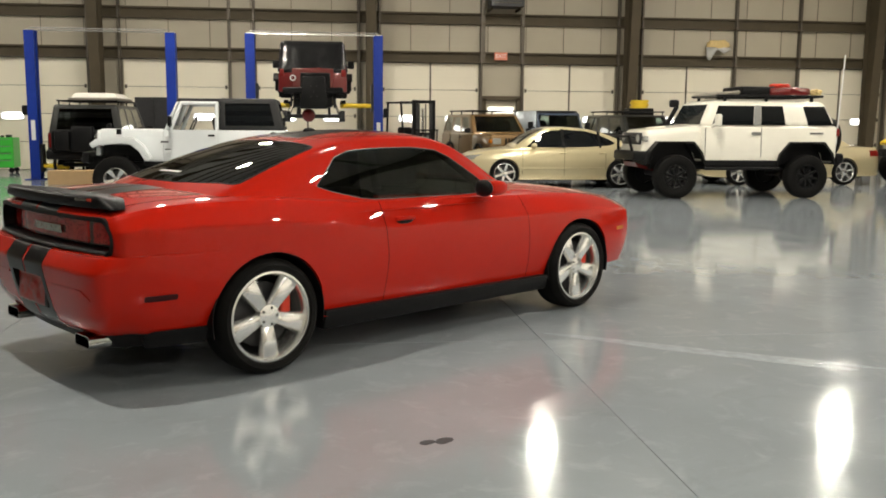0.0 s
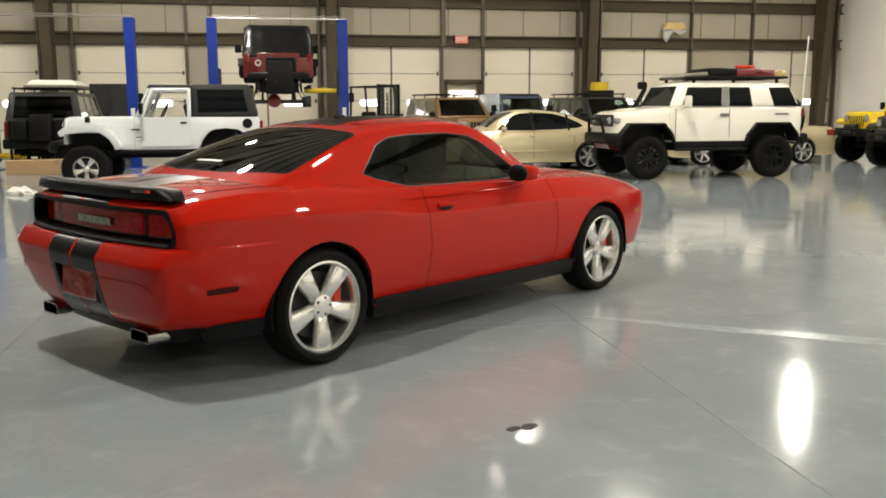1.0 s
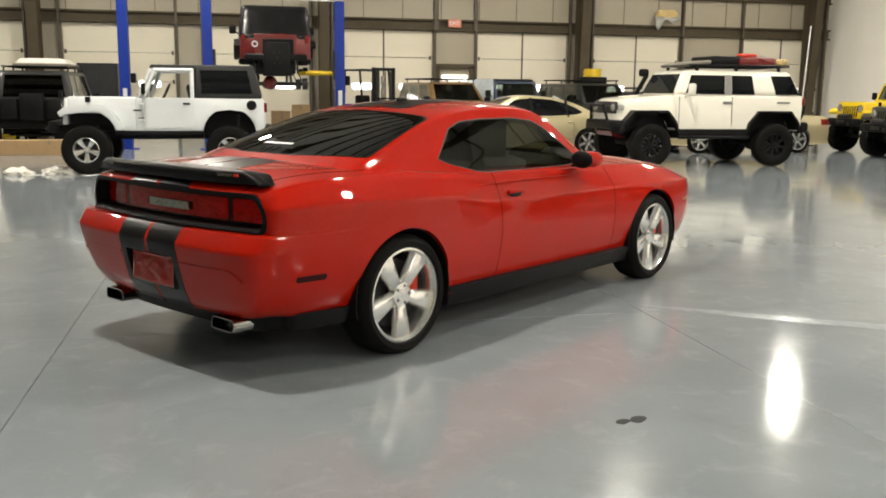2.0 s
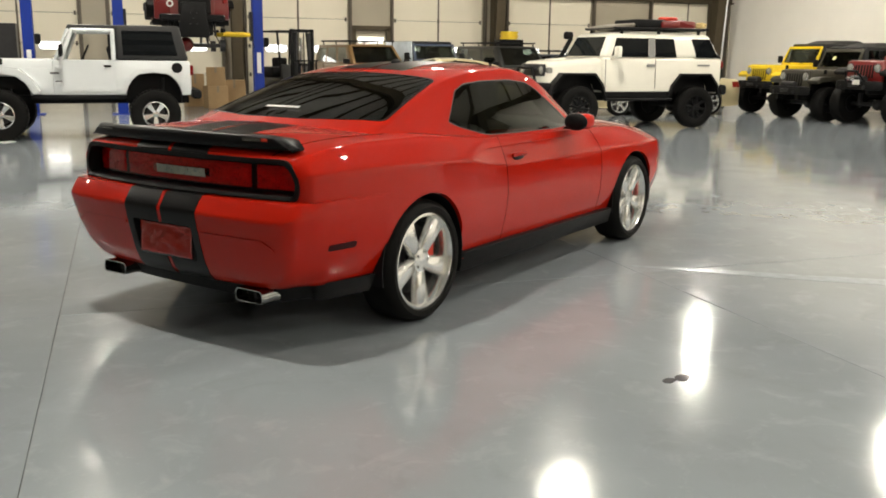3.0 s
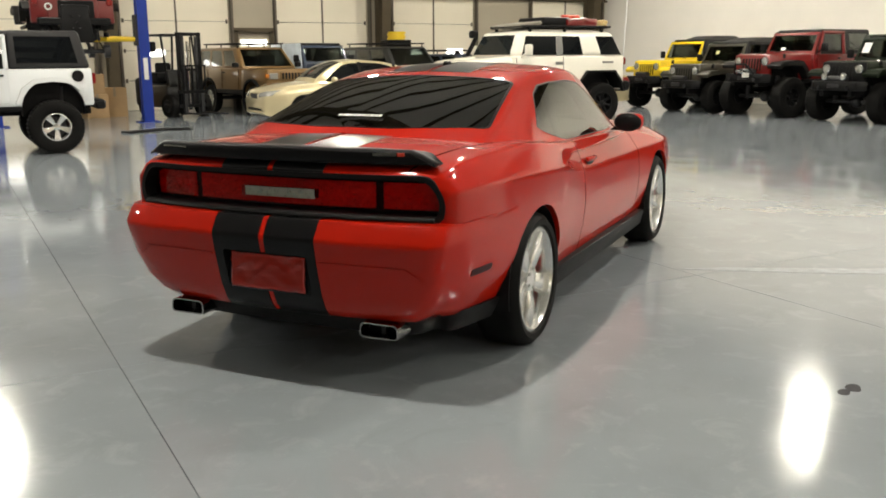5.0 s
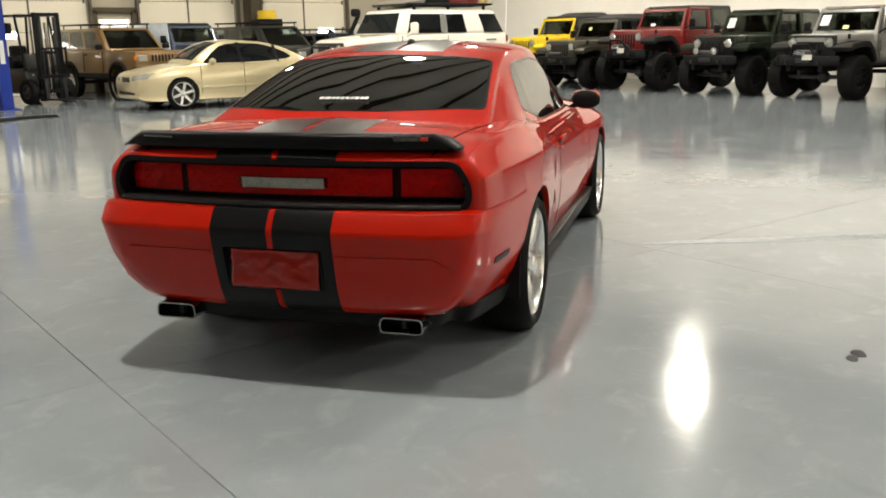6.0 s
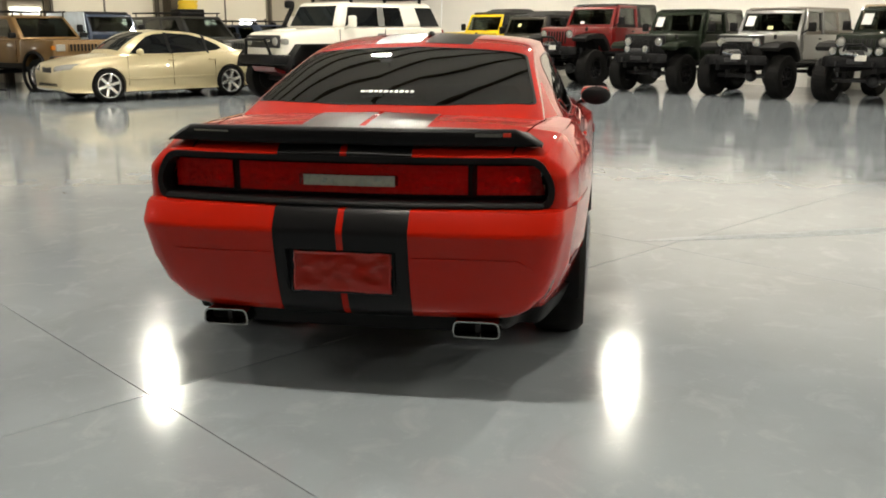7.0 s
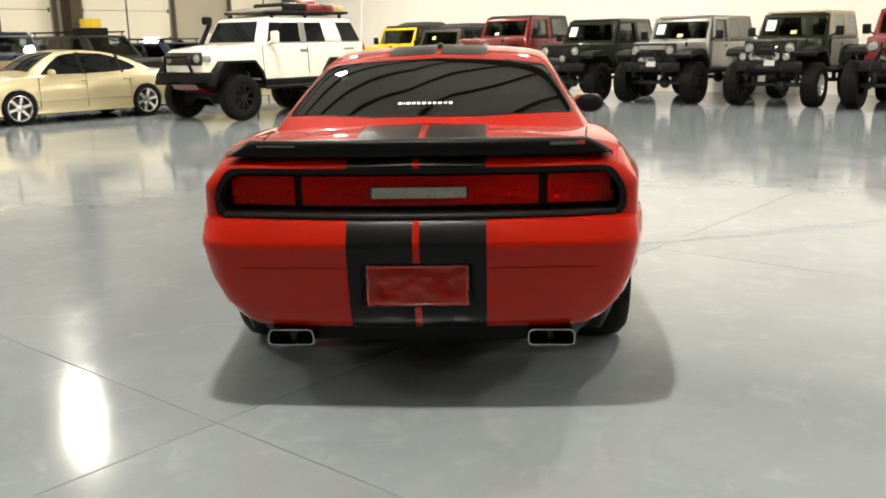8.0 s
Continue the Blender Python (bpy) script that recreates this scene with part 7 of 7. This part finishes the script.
def forklift(m):
    k = thing("forklift", "dark forklift truck with mast and overhead guard", "forklift", m)
    part("body", hexa(rect(-0.95, 0.45, 0.5, 0.25), rect(-0.9, 0.35, 0.48, 0.85), 0.06, 3), M_DARKCAR, k)
    part("counterweight", box(0.5, 1.0, 0.75, -0.95, 0, 0.62, bevel=0.1, seg=3), M_BLACK, k)
    part("seat", joined(box(0.42, 0.45, 0.12, -0.35, 0, 0.92, bevel=0.04), box(0.12, 0.45, 0.45, -0.55, 0, 1.15, bevel=0.04)), M_BLACK, k)
    for s in (-1, 1):
        part("guard_post", rod((0.35, s * 0.45, 0.8), (0.15, s * 0.45, 2.05), 0.03), M_BLACK, k)
        part("guard_post", rod((-0.85, s * 0.45, 0.8), (-0.75, s * 0.45, 2.05), 0.03), M_BLACK, k)
        part("mast_rail", box(0.1, 0.08, 2.05, 0.68, s * 0.3, 1.1, bevel=0.008), M_BLACK, k)
        part("fork", box(1.05, 0.1, 0.04, 1.3, s * 0.25, 0.12, bevel=0.01), M_DARKMETAL, k)
        part("fork_shank", box(0.05, 0.1, 0.5, 0.8, s * 0.25, 0.35, bevel=0.01), M_DARKMETAL, k)
        wheel(k, 0.45, s * 0.48, 0.3, 0.2, 0.17, s, "six", M_DARKMETAL)
        wheel(k, -0.75, s * 0.45, 0.25, 0.18, 0.14, s, "six", M_DARKMETAL)
    part("guard_roof", joined(*[box(1.0, 0.05, 0.04, -0.3, -0.4 + 0.16 * i, 2.07) for i in range(6)], box(0.05, 0.96, 0.05, 0.18, 0, 2.07), box(0.05, 0.96, 0.05, -0.78, 0, 2.07)), M_BLACK, k)
    part("dash_panel", hexa(rect(0.3, 0.46, 0.47, 0.8), rect(0.26, 0.36, 0.45, 1.2), 0.03), M_DARKCAR, k)
    part("engine_cover", box(0.75, 0.86, 0.3, -0.55, 0, 0.98, bevel=0.06, seg=2), M_BLACK, k)
    for s in (-1, 1):
        part("inner_mast", box(0.08, 0.06, 1.95, 0.7, s * 0.2, 1.05, bevel=0.008), M_DARKMETAL, k)
        part("hydraulic_hose", rod((0.6, s * 0.1, 0.4), (0.6, s * 0.1, 2.02), 0.018, 8), M_BLACK, k)
    for i in range(5):
        part("backrest_bar", box(0.03, 0.03, 0.62, 0.79, -0.36 + 0.18 * i, 0.98), M_BLACK, k)
    part("backrest_rail", box(0.03, 0.8, 0.04, 0.79, 0, 1.3), M_BLACK, k)
    part("carriage", joined(box(0.05, 0.85, 0.08, 0.76, 0, 0.3), box(0.05, 0.85, 0.08, 0.76, 0, 0.65)), M_BLACK, k)
    part("lift_cylinder", rod((0.62, 0, 0.2), (0.62, 0, 1.9), 0.04), M_CHROME, k)
    part("mast_crossbar", box(0.08, 0.68, 0.08, 0.66, 0, 2.08), M_BLACK, k)
    part("mast_crossbar", box(0.08, 0.6, 0.06, 0.66, 0, 1.2), M_BLACK, k)
    return k


forklift(pose(1.95, 26.0, 0, 0, 0, -70))

# tool chest
chest = thing("tool_chest", "bright green rolling tool chest with tools on top", "tool chest", pose(-9.9, 27.6, 0))
part("case", box(1.15, 0.6, 0.85, 0, 0, 0.58, bevel=0.015), M_GREENBOX, chest)
for i in range(2):
    for k in range(4):
        d = part("drawer", box(0.53, 0.03, 0.18, -0.28 + 0.56 * i, -0.305, 0.29 + 0.2 * k, bevel=0.006), M_GREENBOX, chest)
        part("pull", box(0.45, 0.02, 0.02, -0.28 + 0.56 * i, -0.328, 0.36 + 0.2 * k), M_SILVER, d)
for x in (-0.48, 0.48):
    for y in (-0.22, 0.22):
        part("castor", moved(lathe([(0.001, -0.025), (0.075, -0.025), (0.075, 0.025), (0.001, 0.025)], 16), Matrix.Translation((x, y, 0.075))), M_BLACK, chest)
        part("castor_fork", box(0.07, 0.07, 0.05, x, y, 0.145), M_DARKMETAL, chest)
for i in range(5):
    tagged(part("hand_tool", moved(box(0.18, 0.1, 0.06 + 0.02 * (i % 3), 0, 0, 0.03 + 0.01 * (i % 3), bevel=0.015), pose(-10.3 + 0.2 * i, 27.55 + 0.06 * (i % 2), 1.005, 0, 0, 35 * i)), M_DARKMETAL), "dark hand tool lying on the tool chest", "tool", group="tools on the chest")

# boxes and clutter; the cabinet stands in for an unclear dark grey panel
cab = thing("cabinet", "dark grey two-door box standing in for a panel behind the estate", "cabinet", pose(-5.6, 28.6, 0))
part("case", box(1.1, 0.5, 2.2, 0, 0, 1.1, bevel=0.01), M_DARKMETAL, cab)
for s in (-1, 1):
    d = part("door", box(0.53, 0.02, 2.05, s * 0.272, -0.26, 1.1, bevel=0.005), M_DARKMETAL, cab)
    part("handle", box(0.02, 0.03, 0.18, s * 0.06, -0.28, 1.1), M_CHROME, d)


def carton(x, y, sx, sy, sz, turn=0, z=0.0, label="plain brown cardboard carton on the floor"):
    b = thing("carton", label, "carton", pose(x, y, z, 0, 0, turn))
    part("box_body", box(sx, sy, sz, 0, 0, sz / 2, bevel=0.006), M_CARD, b)
    part("tape", box(0.06, sy + 0.004, sz * 0.3, 0, 0, sz * 0.852), M_TANTOP, b)
    return b


carton(-5.9, 22.6, 2.2, 0.5, 0.33, 2, label="long low brown cardboard carton on the floor")
carton(0.0, 26.6, 0.55, 0.5, 0.6, 10)
carton(0.55, 26.9, 0.6, 0.5, 0.75, -8)
carton(0.02, 26.62, 0.5, 0.45, 0.5, -5, 0.6, "brown cardboard carton stacked on another carton")
carton(-0.5, 27.6, 0.5, 0.5, 0.9, 5)

rag = bmesh.new()
bmesh.ops.create_icosphere(rag, subdivisions=4, radius=1)
for v in rag.verts:
    n = noise.fractal(v.co * 2.0, 1.0, 2.0, 4)
    v.co *= 1 + 0.28 * n
    v.co.z = max(0, v.co.z) * 0.22
bmesh.ops.scale(rag, vec=(0.3, 0.2, 0.55), verts=rag.verts)
rag_mesh = part("cloth", rag, M_RAG)
tagged(rag_mesh, "crumpled white shop cloth lying on the floor", "cloth", "cloths on the floor").location = (-4.55, 17.55, 0.0)
for x, y, t, sc in ((-4.95, 17.75, 70, 0.8), (-5.5, 17.5, 140, 1.1)):
    o = copy_thing(rag_mesh, pose(x, y, 0, 0, 0, t))
for x, y, t in ((-5.2, 17.3, 10), (-4.3, 17.2, 60)):
    tagged(part("paper_sheet", moved(box(0.3, 0.21, 0.004, 0, 0, 0.004), pose(x, y, 0, 0, 0, t)), M_WHITE), "white paper sheet lying on the floor", "paper")
for x, y, t in ((0.1, 21.1, 20), (0.75, 21.3, -10)):
    pad = thing("creeper_pad", "flat black rubber pad on the floor", "pad", pose(x, y, 0, 0, 0, t))
    part("pad", box(0.75, 0.35, 0.04, 0, 0, 0.02, bevel=0.015), M_BLACK, pad)

# sign, lamp and gear on the wall
sign = thing("exit_sign", "small faded red exit sign above the door", "sign", pose(5.05, YN - 0.19, 3.62))
part("sign_box", box(0.42, 0.06, 0.24, 0, 0, 0, bevel=0.01), M_SIGNRED, sign)
font = bpy.data.curves.new("exit_letters", "FONT")
font.body, font.size, font.extrude, font.align_x, font.align_y = "EXIT", 0.17, 0.004, "CENTER", "CENTER"
tmp = new("exit_letters", font)
bpy.context.view_layer.update()
letters = bpy.data.meshes.new_from_object(tmp.evaluated_get(bpy.context.evaluated_depsgraph_get()))
bpy.data.objects.remove(tmp)
letters.materials.clear()
letters.materials.append(M_WHITE)
lt = new("letters", letters)
lt.parent = sign
lt.matrix_local = pose(0, -0.035, 0, 90, 0, 0)

heater = thing("unit_heater", "dark unit heater hung on the wall high above the door", "heater", pose(5.1, YN - 0.65, 5.45))
part("case", box(1.05, 0.6, 0.75, 0, 0, 0, bevel=0.02), M_DARKMETAL, heater)
for k in range(6):
    part("louvre", box(0.85, 0.06, 0.02, 0, -0.31, -0.25 + 0.1 * k, rot=(25, 0, 0)), M_STEEL, heater)
for s in (-1, 1):
    part("bracket", box(0.05, 0.7, 0.06, s * 0.45, 0.28, -0.41), M_STEEL, heater)

torn = thing("torn_insulation", "torn patch of yellow insulation hanging from the wall liner", "insulation", pose(12.3, YN - 0.17, 4.0))
part("foam", lump(0.72, 0.1, 0.3, 0, 0, 0.1, 0, 2), M_WARMFOAM, torn)
flap = bmesh.new()
rows = []
for k in range(13):
    u = k / 12
    end = -0.12 - 0.26 * max(0.0, 1 - abs(u - 0.12) * 3.2) - 0.06 * math.sin(u * 11)
    rows.append([flap.verts.new((-0.42 + 0.84 * u, -0.05 - 0.05 * v - 0.02 * math.sin(9 * u + 3 * v), 0.02 + (end - 0.02) * v)) for v in (0, 0.35, 0.7, 1)])
for a, b in zip(rows, rows[1:]):
    for i in range(3):
        flap.faces.new((a[i], a[i + 1], b[i + 1], b[i]))
bmesh.ops.solidify(flap, geom=list(flap.faces), thickness=0.012)
part("flap", flap, M_WHITE, torn, "loose hanging white liner")

reel = thing("hose_reel", "yellow coiled hose on a black crate by the column", "hose reel", pose(9.25, 27.9, 0))
part("crate", box(0.8, 0.55, 2.0, 0, 0, 1.0, bevel=0.02), M_BLACK, reel)
for k in range(4):
    part("coil", moved(lathe([(0.22, -0.03), (0.28, -0.03), (0.28, 0.03), (0.22, 0.03)], 24, "z"), Matrix.Translation((0.03 * (k % 2), 0, 2.04 + 0.06 * k))), M_YELLOW, reel)


# ---- floor slabs and marks ----
slab_mesh = {}
for i in range(-8, 6):
    for j in range(-3, 5):
        x0, x1 = max(XW, 0.95 + 3.8 * i), min(XE, 0.95 + 3.8 * (i + 1))
        y0, y1 = max(YS, 6.12 + 7.62 * j), min(YN, 6.12 + 7.62 * (j + 1))
        if x1 - x0 < 0.1 or y1 - y0 < 0.1:
            continue
        key = (round(x1 - x0, 3), round(y1 - y0, 3))
        if key not in slab_mesh:
            ob = part("slab", box(x1 - x0 - 0.0035, y1 - y0 - 0.0045, 0.02, bevel=0.0015), M_FLOOR, floor, smooth=0)
            slab_mesh[key] = ob.data
        else:
            ob = new("slab", slab_mesh[key])
            ob.parent = floor
        ob.location = ((x0 + x1) / 2, (y0 + y1) / 2, -0.01)


def blot(name, label, x, y, rx, ry, mat, turn=0, z=0.002):
    o = []
    for k in range(28):
        a = 2 * math.pi * k / 28
        r = 1 + 0.22 * noise.noise((math.cos(a) * 1.3 + x * 3, math.sin(a) * 1.3 + y * 3, 0))
        o.append((rx * r * math.cos(a), ry * r * math.sin(a)))
    bm = prism(o, 0, z, "z")
    tagged(part(name, moved(bm, pose(x, y, 0, 0, 0, turn)), mat), label, "stain", kind="structure")


blot("oil_spot", "small dark oil spot on the glossy floor", -0.075, 4.14, 0.026, 0.04, M_STAIN, -60)
blot("oil_spot", "small dark oil spot on the glossy floor", 0.008, 4.155, 0.034, 0.05, M_STAIN, -50)
# two long pale streaks, slightly lighter than the floor paint
blot("floor_streak", "long pale streak across the grey floor", 1.88, 5.72, 1.0, 0.07, M_STREAK, -35, 0.0012)
blot("floor_streak", "long pale streak across the grey floor", 2.3, 5.5, 0.7, 0.05, M_STREAK, -30, 0.0014)
